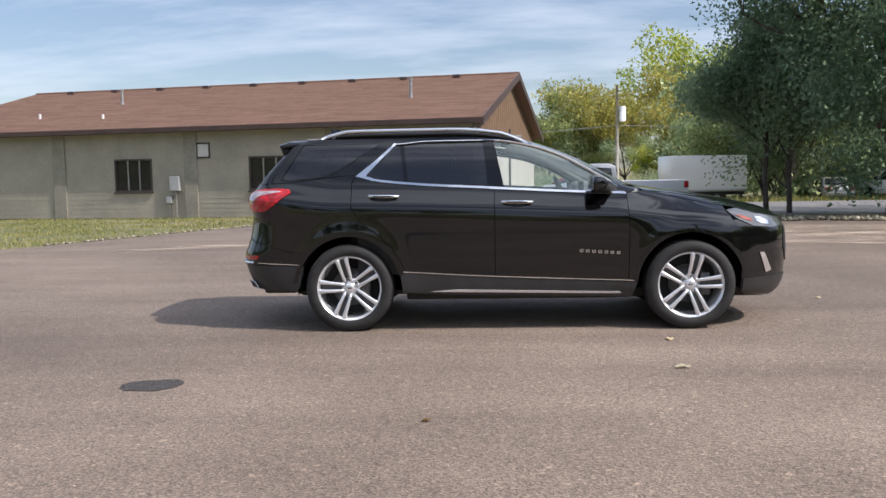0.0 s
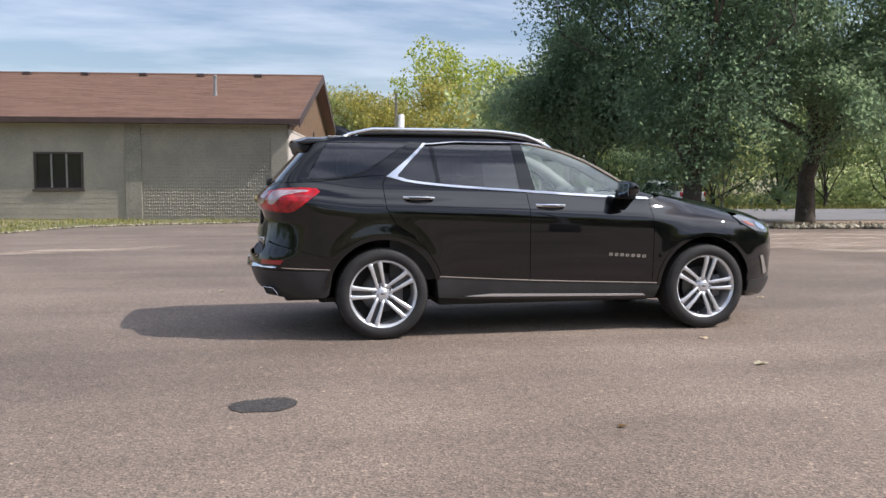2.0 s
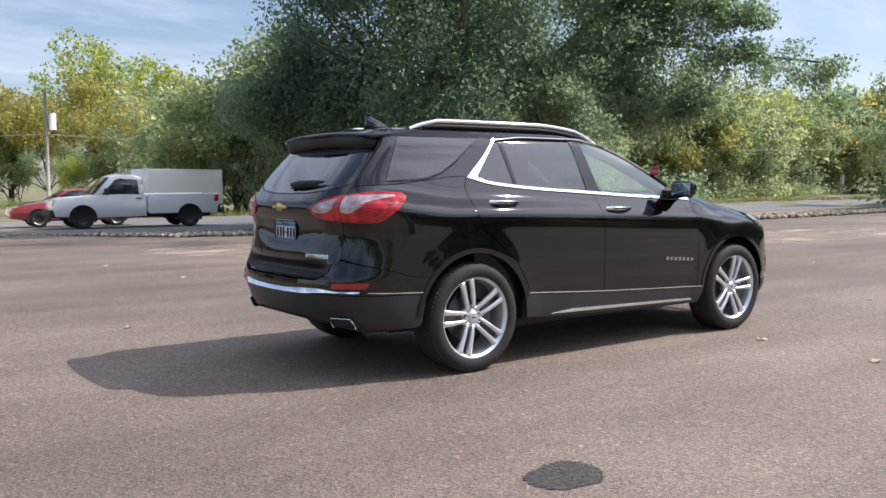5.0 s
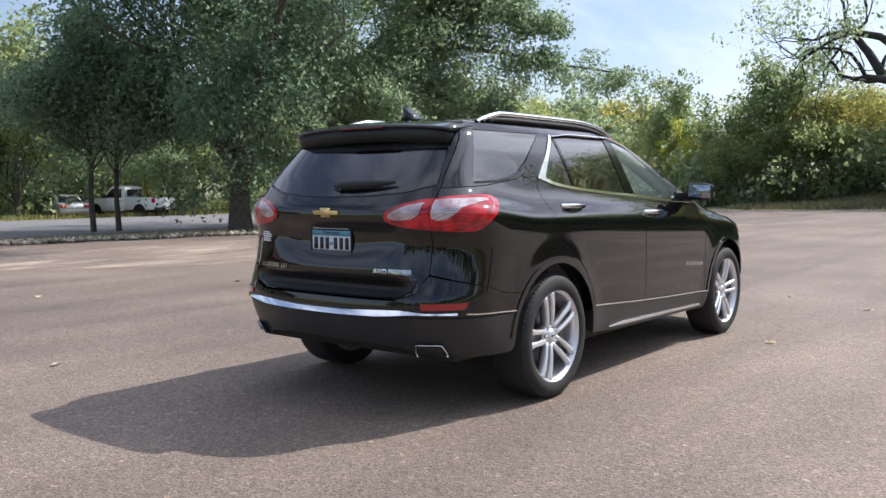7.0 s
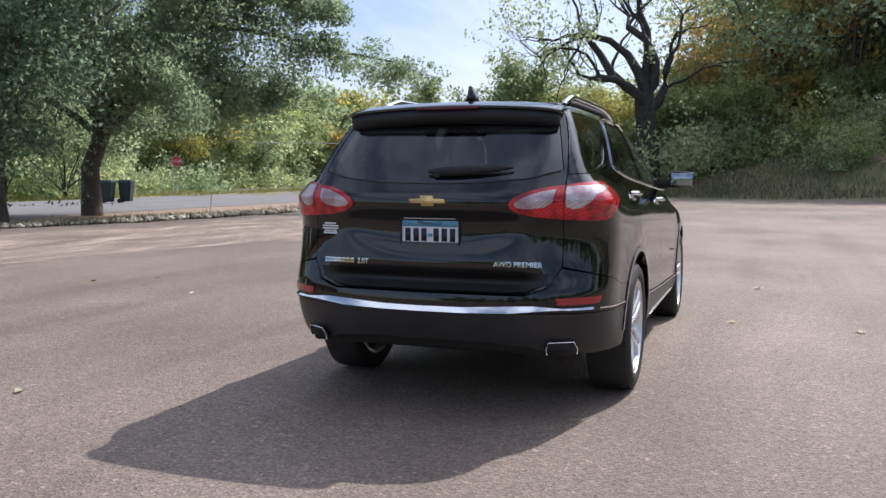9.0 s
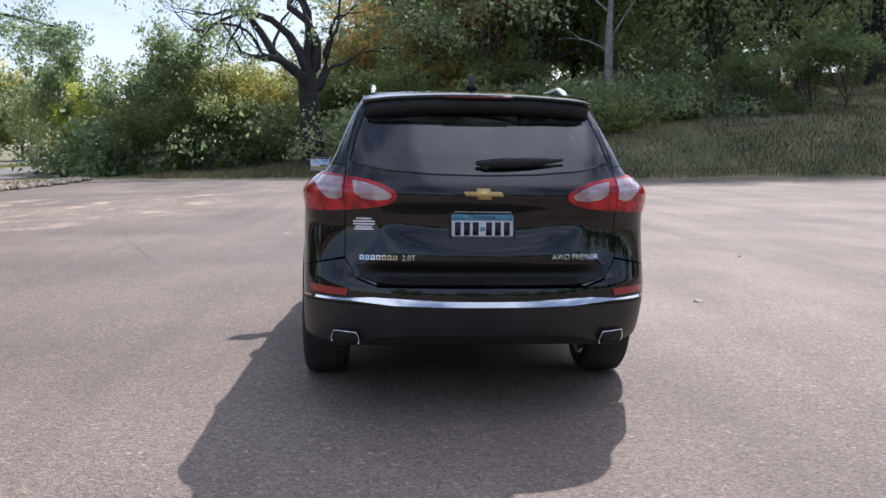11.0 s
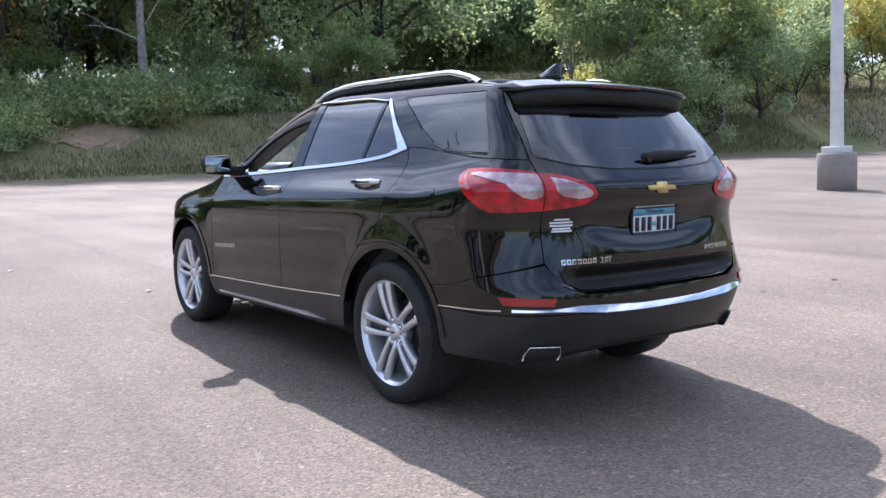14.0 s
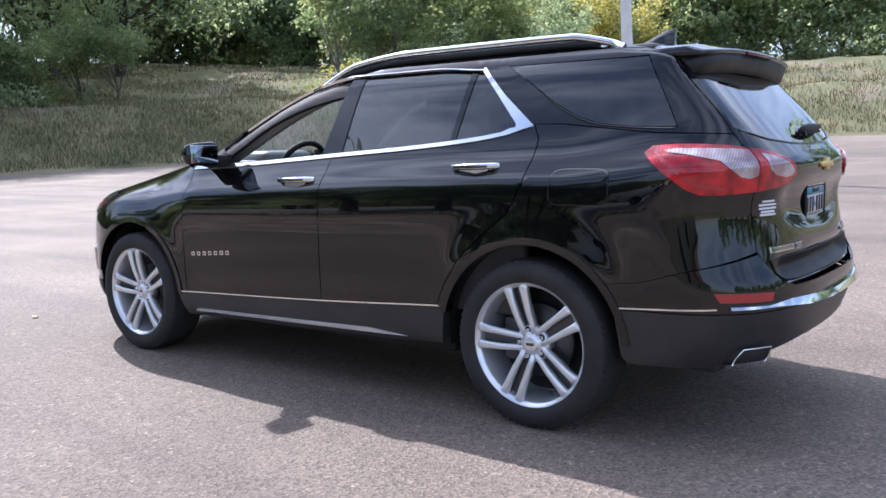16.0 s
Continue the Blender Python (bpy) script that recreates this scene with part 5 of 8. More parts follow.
def arch(ax, a0, a1, r=0.425, k=16):
    return [(ax + r * math.cos(radians(a)), HUB_Z + r * math.sin(radians(a))) for a in np.linspace(a0, a1, k)]


BELT = curve((-1.30, 1.262), (-1.22, 1.232), (-0.88, 1.187), (-0.2, 1.142), (0.38, 1.107), (0.90, 1.085))
SILL = curve((-0.95, 0.482), (-0.2, 0.438), (0.95, 0.392))
GLASS_TOP = curve((-0.97, 1.508), (-0.7, 1.530), (-0.2, 1.530), (0.08, 1.490), (0.35, 1.400), (0.58, 1.272), (0.80, 1.135))
ROOF_Y = curve((-1.95, .545), (-1.0, .57), (0.0, .565), (0.5, .60), (0.9, .665), (1.05, .70), (2.1, .70))


def belt_run(a, b, k=12, dz=0.0):
    return [(x, float(BELT(x)) + dz) for x in np.linspace(a, b, k)]


def sill_run(a, b, k=8, dz=0.0):
    return [(x, float(SILL(x)) + dz) for x in np.linspace(a, b, k)]


def roof_run(a, b, k=20):
    out = []
    for x in np.linspace(a, b, k):
        out.append((x, float(top_face([x], [float(ROOF_Y(x))])[0, 2])))
    return out


# flanks
skin("front_door", on_side(*sill_run(-0.185, 0.87), (0.882, 0.78), *belt_run(0.87, -0.185)), round_side, PAINT, car, BOTH, gap=0.0025)
seam = [(-1.315, 1.255), (-1.345, 1.20), (-1.338, 1.02), (-1.27, 0.895), (-1.15, 0.805), (-1.03, 0.70), (-0.945, 0.575)]
skin("rear_door", on_side((-0.905, 0.48), *sill_run(-0.90, -0.185), *belt_run(-0.185, -1.29), *seam), round_side, PAINT, car, BOTH, gap=0.0025)
hood_edge = roof_run(1.02, 1.70, 14)
skin("front_fender", on_side((0.87, 0.392), (0.94, 0.39), *arch(AXLE, 174, 20), (1.755, 0.56), (1.735, 0.80), (1.655, 0.93), *hood_edge[::-1][1:], (0.93, 1.098), (0.87, 1.086), (0.882, 0.78)), round_side, PAINT, car, BOTH, gap=0.0025)
quarter_top = [(-1.30, 1.262), (-1.45, 1.258), (-1.62, 1.238), (-1.85, 1.212)]
tail_seam = [(u_rear(0.655, z), z) for z in np.linspace(1.20, 0.76, 12)]
skin("rear_quarter", on_side((-0.905, 0.48), *seam[::-1], *quarter_top) + tail_seam + on_side((-2.0, 0.695), (-1.85, 0.65), (-1.70, 0.635)) + on_side(*arch(-AXLE, 140, 17, k=18)), round_side, PAINT, car, BOTH, gap=0.0025)
# pillars and cant rail round the side glass
dlo = belt_run(0.80, -1.24, 18, 0.018) + [(-1.235, 1.262)] + [(x, float(GLASS_TOP(x))) for x in np.linspace(-0.99, 0.76, 22)]
quarter_glass = [(-1.12, 1.520), (-1.25, 1.440), (-1.38, 1.352), (-1.50, 1.288), (-1.60, 1.256), (-1.74, 1.240), (-1.93, 1.232), (-1.88, 1.32), (-1.82, 1.42), (-1.76, 1.518)]
D_EDGE = curve((1.20, 0.655), (1.26, 0.648), (1.36, 0.63), (1.45, 0.605), (1.50, 0.585), (1.53, 0.565))
d_seam = [(u_rear(float(D_EDGE(z)), z), z) for z in np.linspace(1.20, 1.53, 24)]
frame_poly = on_side(*belt_run(0.87, -1.30), *quarter_top[1:]) + d_seam + on_side(*roof_run(-1.84, 0.96, 30))
skin("body_side", frame_poly, round_side, PAINT, car, BOTH, holes=[on_side(*dlo), on_side(*quarter_glass)], gap=0.002)
# side glass, a little below the skin
skin("front_side_window", on_side(*belt_run(0.795, -0.105, 12, 0.016), (-0.185, 1.528), *[(x, float(GLASS_TOP(x)) + 0.002) for x in np.linspace(-0.16, 0.765, 14)]), round_side, SHEEN_FILM, car, (-1,), offset=-0.010, depth=0, label="lightly tinted front side window")
skin("rear_side_window", on_side(*belt_run(-0.235, -0.885, 8, 0.016), *[(x, float(GLASS_TOP(x)) + 0.002) for x in np.linspace(-0.925, -0.272, 10)]), round_side, TINT, car, BOTH, offset=-0.010, depth=0, label="dark privacy glass")
skin("quarter_light", on_side(*belt_run(-0.915, -1.235, 6, 0.016), (-1.225, 1.272), (-0.985, 1.508), (-0.955, 1.508)), round_side, TINT, car, BOTH, offset=-0.010, depth=0, label="dark privacy glass")
skin("rear_quarter_window", on_side(*quarter_glass), round_side, TINT, car, BOTH, offset=-0.002, depth=0.01, label="dark privacy glass", gap=0.002)
skin("door_pillar", on_side((-0.105, 1.155), (-0.235, 1.163), (-0.272, 1.528), (-0.185, 1.528)), round_side, PILLAR, car, BOTH, offset=-0.006, depth=0.02)
skin("glass_divider", on_side((-0.885, 1.207), (-0.915, 1.209), (-0.957, 1.51), (-0.925, 1.514)), round_side, PILLAR, car, BOTH, offset=-0.006, depth=0.02)
# the open driver's window leaves its door frame bare
edge = [(x, float(GLASS_TOP(x))) for x in np.linspace(-0.16, 0.765, 20)]
skin("window_channel", on_side(*[(x, z - 0.004) for x, z in edge], *[(x - 0.03, z - 0.082) for x, z in edge[::-1]]), round_side, MATTE, car, (1,), offset=-0.016, depth=0.02, step=0.03)
# bright trim round the glass
low = belt_run(0.87, -1.27, 26, -0.008)
skin("belt_trim", on_side(*low, (-1.315, 1.252), (-1.20, 1.247), *belt_run(-1.16, 0.85, 26, 0.010)), round_side, CHROME, car, BOTH, offset=0.008, depth=0.014, step=0.03, step2=0.02, label="chrome strip")
skin("rear_trim", on_side((-1.312, 1.254), (-1.225, 1.247), (-1.222, 1.266), (-1.10, 1.395), (-0.985, 1.510), (-0.99, 1.521), (-1.000, 1.519), (-1.138, 1.392)), round_side, CHROME, car, BOTH, offset=0.007, depth=0.014, step=0.03, label="broad chrome strip")
top_line = [(x, float(GLASS_TOP(x))) for x in np.linspace(-0.99, 0.80, 30)]
skin("roof_trim", on_side(*[(x, z - 0.001) for x, z in top_line], *[(x, z + 0.0035) for x, z in top_line[::-1]]), round_side, CHROME, car, BOTH, offset=0.009, depth=0.012, step=0.03, step2=0.02, label="thin chrome strip")
# lower cladding with its bright line
skin("rocker", on_side((-0.93, 0.315), (-0.6, 0.292), (0.3, 0.275), (0.90, 0.262), (0.945, 0.39), *sill_run(0.92, -0.95)), round_side, PLASTIC, car, BOTH, gap=0.002, offset=0.003, depth=0.05)
skin("sill_trim", on_side(*sill_run(0.91, -0.92, 14), *sill_run(-0.92, 0.91, 14, 0.007)), round_side, CHROME, car, BOTH, offset=0.008, depth=0.01, step=0.04, step2=0.02, label="thin chrome strip")
skin("rocker_strip", on_side((-0.72, 0.322), (0.82, 0.294), (0.80, 0.308), (-0.5, 0.338)), round_side, ALLOY, car, BOTH, offset=0.010, depth=0.01, step=0.05, step2=0.03, label="dull silver strip")
for ax, a0, a1 in ((AXLE, 176, 14), (-AXLE, 14, 173)):
    skin("arch_lip", on_side(*arch(ax, a0, a1, 0.422, 20), *arch(ax, a1, a0, 0.452, 20)), round_side, PAINT, car, BOTH, offset=0.006, depth=0.06, step=0.03)
# rounded bead added under the rear quarter windows to draw the edge's highlight line
for s in BOTH:
    q = round_side(*np.array(on_side((-1.34, 1.372), (-1.40, 1.334), (-1.50, 1.281), (-1.60, 1.250), (-1.74, 1.234), (-1.92, 1.226))).T) * (1, s, 1)
    part("window_seal", tube(bmesh.new(), [Vector(p) for p in q], [0.002, 0.004, 0.005, 0.005, 0.005, 0.004], 8), PAINT, car)
# tail
hatch = [(0.50, 0.628), (0.60, 0.665), (0.655, 0.76), (0.655, 1.20), (0.648, 1.26), (0.63, 1.36), (0.605, 1.45), (0.585, 1.50), (0.565, 1.53)]
hatch = hatch + [(-y, z) for y, z in hatch[::-1]]
rear_pane = [(0.0, 1.158), (0.25, 1.163), (0.48, 1.182), (0.635, 1.222), (0.605, 1.34), (0.57, 1.455)]
rear_pane = rear_pane + [(-y, z) for y, z in rear_pane[::-1][:-1]]
skin("tailgate", hatch, rear_face, PAINT, car, (1,), holes=[rear_pane], gap=0.002, step=0.022)
# the same added highlight bead along the foot of the rear window
low = [(y, z) for y, z in zip(np.linspace(-0.62, 0.62, 25), np.interp(np.abs(np.linspace(-0.62, 0.62, 25)), (0.0, 0.25, 0.48, 0.635), (1.153, 1.158, 1.177, 1.216)))]
part("window_seal", tube(bmesh.new(), [Vector(p) for p in rear_face(*np.array(low).T)], [0.005] * 25, 8), PAINT, car)
skin("rear_window", rear_pane, rear_face, TINT, car, (1,), offset=-0.003, depth=0.008, gap=0.002, label="dark tinted rear window")
bump_top = [(u_rear(y, z), z) for y, z in ((0.0, 0.624), (0.3, 0.624), (0.495, 0.624), (0.597, 0.660), (0.655, 0.752))]
split = [(u_rear(y, 0.545), 0.545) for y in (0.70, 0.5, 0.25, 0.0)]
skin("rear_bumper", on_side((-1.745, 0.545), (-1.72, 0.58), (-1.70, 0.635), (-1.85, 0.65), (-2.0, 0.695)) + bump_top[::-1] + split[::-1], round_side, PAINT, car, ONE)
skin("bumper_apron", on_side((-1.745, 0.540), (-1.775, 0.36), (-1.80, 0.335), (-2.05, 0.325)) + [(u_rear(y, z), z) for y, z in ((0.62, 0.325), (0.5, 0.37), (0.3, 0.39), (0.0, 0.39))] + [(u_rear(y, 0.540), 0.540) for y in (0.0, 0.25, 0.5, 0.70)], round_side, PLASTIC, car, ONE, depth=0.09)
band = [(u_rear(y, z), z) for y, z in ((0.0, 0.544), (0.2, 0.545), (0.42, 0.549), (0.55, 0.558), (0.62, 0.562))] + on_side((-2.16, 0.562), (-2.16, 0.572))
band += [(u_rear(y, z), z) for y, z in ((0.66, 0.569), (0.60, 0.574), (0.53, 0.579), (0.42, 0.576), (0.2, 0.566), (0.0, 0.564))]
skin("bumper_trim", band, round_side, CHROME, car, ONE, tilt=-0.75, offset=0.016, depth=0.02, step=0.03, step2=0.02, label="chrome bumper strip")
skin("bumper_reflector", [(u_rear(0.645, 0.583), 0.583), (u_rear(0.635, 0.615), 0.615)] + on_side((-2.11, 0.622), (-2.13, 0.588)), round_side, RED_DEEP, car, BOTH, offset=0.006, depth=0.012, step=0.03, step2=0.02, label="red reflector")
skin("lower_trim", on_side((-1.76, 0.545), (-2.12, 0.56), (-2.12, 0.566), (-1.76, 0.551)), round_side, CHROME, car, BOTH, offset=0.004, depth=0.006, step=0.05, label="thin chrome strip")
# tail lamps: the outer lens on the quarter, the inner on the tailgate
outer = on_side((-1.835, 1.132), (-1.86, 1.158), (-1.95, 1.162), (-2.05, 1.160)) + [(u_rear(0.70, 1.152), 1.152)] + [(u_rear(0.6575, z), z) for z in np.linspace(1.143, 0.987, 13)] + on_side((-2.12, 0.980), (-2.055, 0.982), (-2.015, 0.998))
for lamp in skin("tail_lamp", outer, round_side, RED_LENS, car, BOTH, offset=0.008, depth=0.02, step=0.025, step2=0.018, label="red tail lamp lens"):
    s = 1 if lamp.matrix_world.translation.y == 0 and lamp.data.vertices[0].co.y > 0 else -1
    glint = [(u_rear(y, z), z) for y, z in ((0.664, 1.134), (0.664, 1.105), (0.664, 1.075), (0.666, 1.047), (0.70, 1.036), (0.735, 1.044), (0.765, 1.068), (0.785, 1.098))]
    skin("lamp_window", glint + on_side((-2.00, 1.122), (-1.93, 1.130), (-1.915, 1.138), (-1.95, 1.144), (-2.05, 1.143)) + [(u_rear(0.71, 1.140), 1.140)], round_side, CLEAR_LENS, lamp, (s,), offset=0.0105, depth=0.004, step=0.02, step2=0.015, label="pale reversing lens")
    skin("lamp_edge", on_side((-1.885, 1.145), (-1.90, 1.125), (-2.06, 1.020), (-2.12, 1.012), (-2.12, 1.000), (-2.045, 1.006), (-1.878, 1.128)), round_side, RED_DEEP, lamp, (s,), offset=0.0105, depth=0.004, step=0.025)
inner = [(0.6545, 1.143), (0.60, 1.138), (0.54, 1.126), (0.47, 1.104), (0.425, 1.082), (0.405, 1.058), (0.412, 1.036), (0.45, 1.016), (0.52, 1.000), (0.6545, 0.987)]
for s in BOTH:
    lamp = skin("tail_lamp_inner", [(y, z) for y, z in inner], rear_face, RED_LENS, car, (s,), offset=0.008, depth=0.02, step=0.025, step2=0.018, label="red tail lamp lens")[0]
    skin("lamp_window", [(0.618, 1.122), (0.56, 1.112), (0.48, 1.088), (0.438, 1.066), (0.430, 1.052), (0.445, 1.040), (0.50, 1.034), (0.57, 1.044), (0.606, 1.066)], rear_face, CLEAR_LENS, lamp, (s,), offset=0.0105, depth=0.004, step=0.025, step2=0.015, label="pale reversing lens")
# near-black panel giving the shade of the tuck between tailgate and bumper
skin("bumper_step", [(-0.60, 0.728), (0.60, 0.728), (0.575, 0.672), (0.50, 0.640), (0.42, 0.634), (-0.42, 0.634), (-0.50, 0.640), (-0.575, 0.672)], rear_face, RECESS_SHADE, car, (1,), offset=0.005, depth=0.008, step=0.022, step2=0.015, label="matte black bumper step with the recess shade in its colour")
# nose
fascia = on_side((1.76, 0.30), (1.765, 0.50), (1.755, 0.56), (1.735, 0.80), (1.70, 0.86)) + [(u_front(y, 0.885), 0.885) for y in (0.55, 0.3, 0.0)] + [(u_front(y, 0.22), 0.22) for y in (0.0, 0.3, 0.5)] + on_side((1.80, 0.25))
skin("front_bumper", fascia, round_side, PAINT, car, ONE, step=0.035)
skin("front_apron", on_side((1.77, 0.30), (1.775, 0.395)) + [(u_front(y, 0.40), 0.40) for y in (0.62, 0.3, 0.0)] + [(u_front(y, 0.225), 0.225) for y in (0.0, 0.3, 0.5)], round_side, PLASTIC, car, ONE, offset=0.008, depth=0.03)
skin("headlamp", on_side((1.655, 0.932), (1.72, 0.875), (1.86, 0.81), (2.03, 0.79)) + [(u_front(0.52, 0.80), 0.80), (u_front(0.52, 0.86), 0.86)] + on_side((1.90, 0.90), (1.75, 0.945)), round_side, HEAD_LENS, car, BOTH, offset=0.008, depth=0.02, label="dark clear headlamp lens")
skin("headlamp_reflector", on_side((1.88, 0.880), (1.895, 0.842), (1.95, 0.820), (2.01, 0.812), (2.00, 0.845), (1.94, 0.870)), round_side, CHROME, car, BOTH, offset=0.0115, depth=0.006)
skin("turn_lamp", on_side((1.715, 0.895), (1.78, 0.862), (1.85, 0.843), (1.85, 0.862), (1.78, 0.885)), round_side, AMBER, car, BOTH, offset=0.012, depth=0.01)
skin("fog_trim", on_side((1.915, 0.60), (1.955, 0.60), (2.03, 0.45), (1.975, 0.435)), round_side, CHROME, car, BOTH, offset=0.010, depth=0.02, label="chrome fog lamp trim")
grille = [(u_front(y, z), z) for y, z in ((0.0, 0.5), (0.45, 0.5), (0.55, 0.62), (0.5, 0.78), (0.0, 0.80))]
skin("grille", grille, round_side, MATTE, car, ONE, offset=0.006, depth=0.02)
# bonnet, windscreen, roof
cowl = [(1.02, 0.0), (1.005, 0.25), (0.96, 0.48), (0.895, 0.66)]
nose_line = [(float(NOSE(0.89) - FRONT_LEN(0.89) + FRONT_LEN(0.89) * (1 - (y / 0.885) ** MF) ** (1 / NF)), y) for y in (0.69, 0.6, 0.45, 0.25, 0.0)]
half_hood = cowl[:3] + [(1.0, 0.698), (1.70, 0.698)] + nose_line
hood_poly = [(x, y) for x, y in half_hood] + [(x, -y) for x, y in half_hood[::-1][1:-1]]
skin("bonnet", hood_poly, top_signed, PAINT, car, (1,), gap=0.0025, step=0.035)
screen_side = [(x, float(ROOF_Y(x)) - 0.004) for x in (0.85, 0.7, 0.5, 0.3, 0.14)]
half_screen = cowl[:3] + screen_side + [(0.10, 0.3), (0.09, 0.0)]
skin("windscreen", half_screen + [(x, -y) for x, y in half_screen[::-1][1:-1]], top_signed, CLEAR, car, (1,), offset=-0.003, depth=0.006, gap=0.002)
half_roof = [(0.09, 0.0), (0.10, 0.3), (0.14, 0.556)] + [(x, float(ROOF_Y(x)) - 0.001) for x in np.linspace(0.0, -1.80, 14)] + [(-1.83, 0.5), (-1.845, 0.25), (-1.85, 0.0)]
skin("roof", half_roof + [(x, -y) for x, y in half_roof[::-1][1:-1]], top_signed, PAINT, car, (1,), gap=0.001, step=0.04)


def loft(sections):
    """A solid through closed sections of equal count."""
    bm = bmesh.new()
    rings = [[bm.verts.new(p) for p in s] for s in sections]
    k = len(rings[0])
    for a, b in zip(rings, rings[1:]):
        for i in range(k):
            bm.faces.new((a[i], a[(i + 1) % k], b[(i + 1) % k], b[i]))
    bm.faces.new(rings[0][::-1])
    bm.faces.new(rings[-1])
    bmesh.ops.recalc_face_normals(bm, faces=bm.faces)
    return bm


# roof spoiler: a thin blade over a recessed underside blackened for shade, drawn in at its ends to the roof corners
blade, under = [], []
for y in np.linspace(-0.578, 0.578, 29):
    q = abs(y) / 0.578
    z0 = float(top_face([-1.76], [min(abs(y), 0.545)])[0, 2]) - 0.012 * max(0, q - 0.9) / 0.1
    end = max(0, q - 0.78) / 0.22
    xe = -2.012 + 0.022 * q ** 3 + 0.022 * end ** 3
    ze = 1.552 - 0.026 * q ** 2 - 0.004 * end
    blade.append([(-1.72, y, z0 + 0.002), (-1.80, y, z0 + 0.004 - 0.25 * (z0 - ze)), (-1.90, y, (z0 + ze) / 2 + 0.010), (xe + 0.03, y, ze + 0.003), (xe + 0.006, y, ze - 0.002), (xe, y, ze - 0.009), (xe + 0.008, y, ze - 0.019), (xe + 0.05, y, ze - 0.026), (-1.80, y, z0 - 0.045)])
    yu = y * 0.985
    xu = xe + 0.008
    under.append([(-1.80, yu, ze - 0.02), (xu, yu, ze - 0.014), (xu + 0.024, yu, ze - 0.078), (xu + 0.044, yu, ze - 0.094), (-1.80, yu, ze - 0.094)])
spoiler = part("spoiler", loft(blade), PAINT, car)
part("spoiler_underside", loft(under), RECESS_SHADE, spoiler, "recess under the spoiler, blackened for its shade")
part("brake_lamp", boxed(-2.0145, -2.000, -0.17, 0.17, 1.530, 1.543, 0.003), RED_DARK, spoiler, "dark red brake lamp strip")
# roof rails
for s in BOTH:
    pts, rad = [], []
    for x in np.linspace(-1.62, 0.10, 32):
        e = min(x + 1.62, 0.10 - x)
        y = 0.525
        zr = float(top_face([x], [y])[0, 2])
        pts.append((x, s * y, zr + 0.050 * min(1, e / 0.22) ** 0.7 - 0.006))
        rad.append(0.017)
    rail = part("roof_rail", tube(bmesh.new(), pts, rad, 10), CHROME, car, "polished roof rail")
    lo = [(x, y, float(top_face([x], [abs(y)])[0, 2]) + 0.012) for x, y, z in pts[2:-2]]
    part("rail_gasket", tube(bmesh.new(), lo, [0.016] * len(lo), 6), MATTE, rail)
# aerial fin
zf = float(top_face([-1.53], [0])[0, 2])
fin = loft([[(-1.40, 0.012, zf - 0.01), (-1.63, 0.035, zf - 0.02), (-1.63, -0.035, zf - 0.02), (-1.40, -0.012, zf - 0.01)], [(-1.50, 0.010, zf + 0.035), (-1.625, 0.018, zf + 0.03), (-1.625, -0.018, zf + 0.03), (-1.50, -0.010, zf + 0.035)], [(-1.585, 0.004, zf + 0.075), (-1.635, 0.006, zf + 0.078), (-1.635, -0.006, zf + 0.078), (-1.585, -0.004, zf + 0.075)]])
part("aerial_fin", fin, PAINT, car)

# door mirrors
for s in BOTH:
    rings = []
    for x, yc, hw, hh, zc, k in ((0.572, 0.972, 0.090, 0.055, 1.166, 0.35), (0.582, 0.972, 0.097, 0.062, 1.166, 0.42), (0.615, 0.970, 0.095, 0.061, 1.167, 0.55), (0.65, 0.964, 0.084, 0.053, 1.167, 0.65), (0.675, 0.956, 0.066, 0.040, 1.165, 0.75), (0.690, 0.950, 0.040, 0.022, 1.162, 0.9)):
        ring = []
        for a in np.linspace(0, 2 * math.pi, 24, endpoint=False):
            c, q = math.copysign(abs(math.cos(a)) ** k, math.cos(a)), math.copysign(abs(math.sin(a)) ** k, math.sin(a))
            ring.append((x + 0.010 * c, s * (yc + hw * c), zc + hh * q * (1 - 0.10 * c)))
        rings.append(ring)
    mirror = part("door_mirror", loft(rings), PAINT, car, "glossy black door mirror")
    part("mirror_glass", boxed(-0.005, 0.005, -0.080, 0.080, -0.048, 0.048, 0.004, m=pose(0.568, s * 0.970, 1.166, 0, 3, -s * 6.5)), MIRROR, mirror, "mirror glass")
    part("mirror_arm", loft([[(0.60, s * 0.76, 1.095), (0.78, s * 0.76, 1.085), (0.78, s * 0.76, 1.135), (0.60, s * 0.76, 1.150)], [(0.60, s * 0.86, 1.105), (0.73, s * 0.86, 1.100), (0.73, s * 0.86, 1.145), (0.60, s * 0.86, 1.160)], [(0.595, s * 0.915, 1.115), (0.70, s * 0.915, 1.112), (0.70, s * 0.915, 1.19), (0.595, s * 0.915, 1.20)]]), MATTE, mirror)
    skin("mirror_base", on_side((0.80, 1.11), (0.62, 1.118), (0.60, 1.16), (0.70, 1.195), (0.79, 1.14)), round_side, MATTE, car, (s,), offset=0.002, depth=0.02)

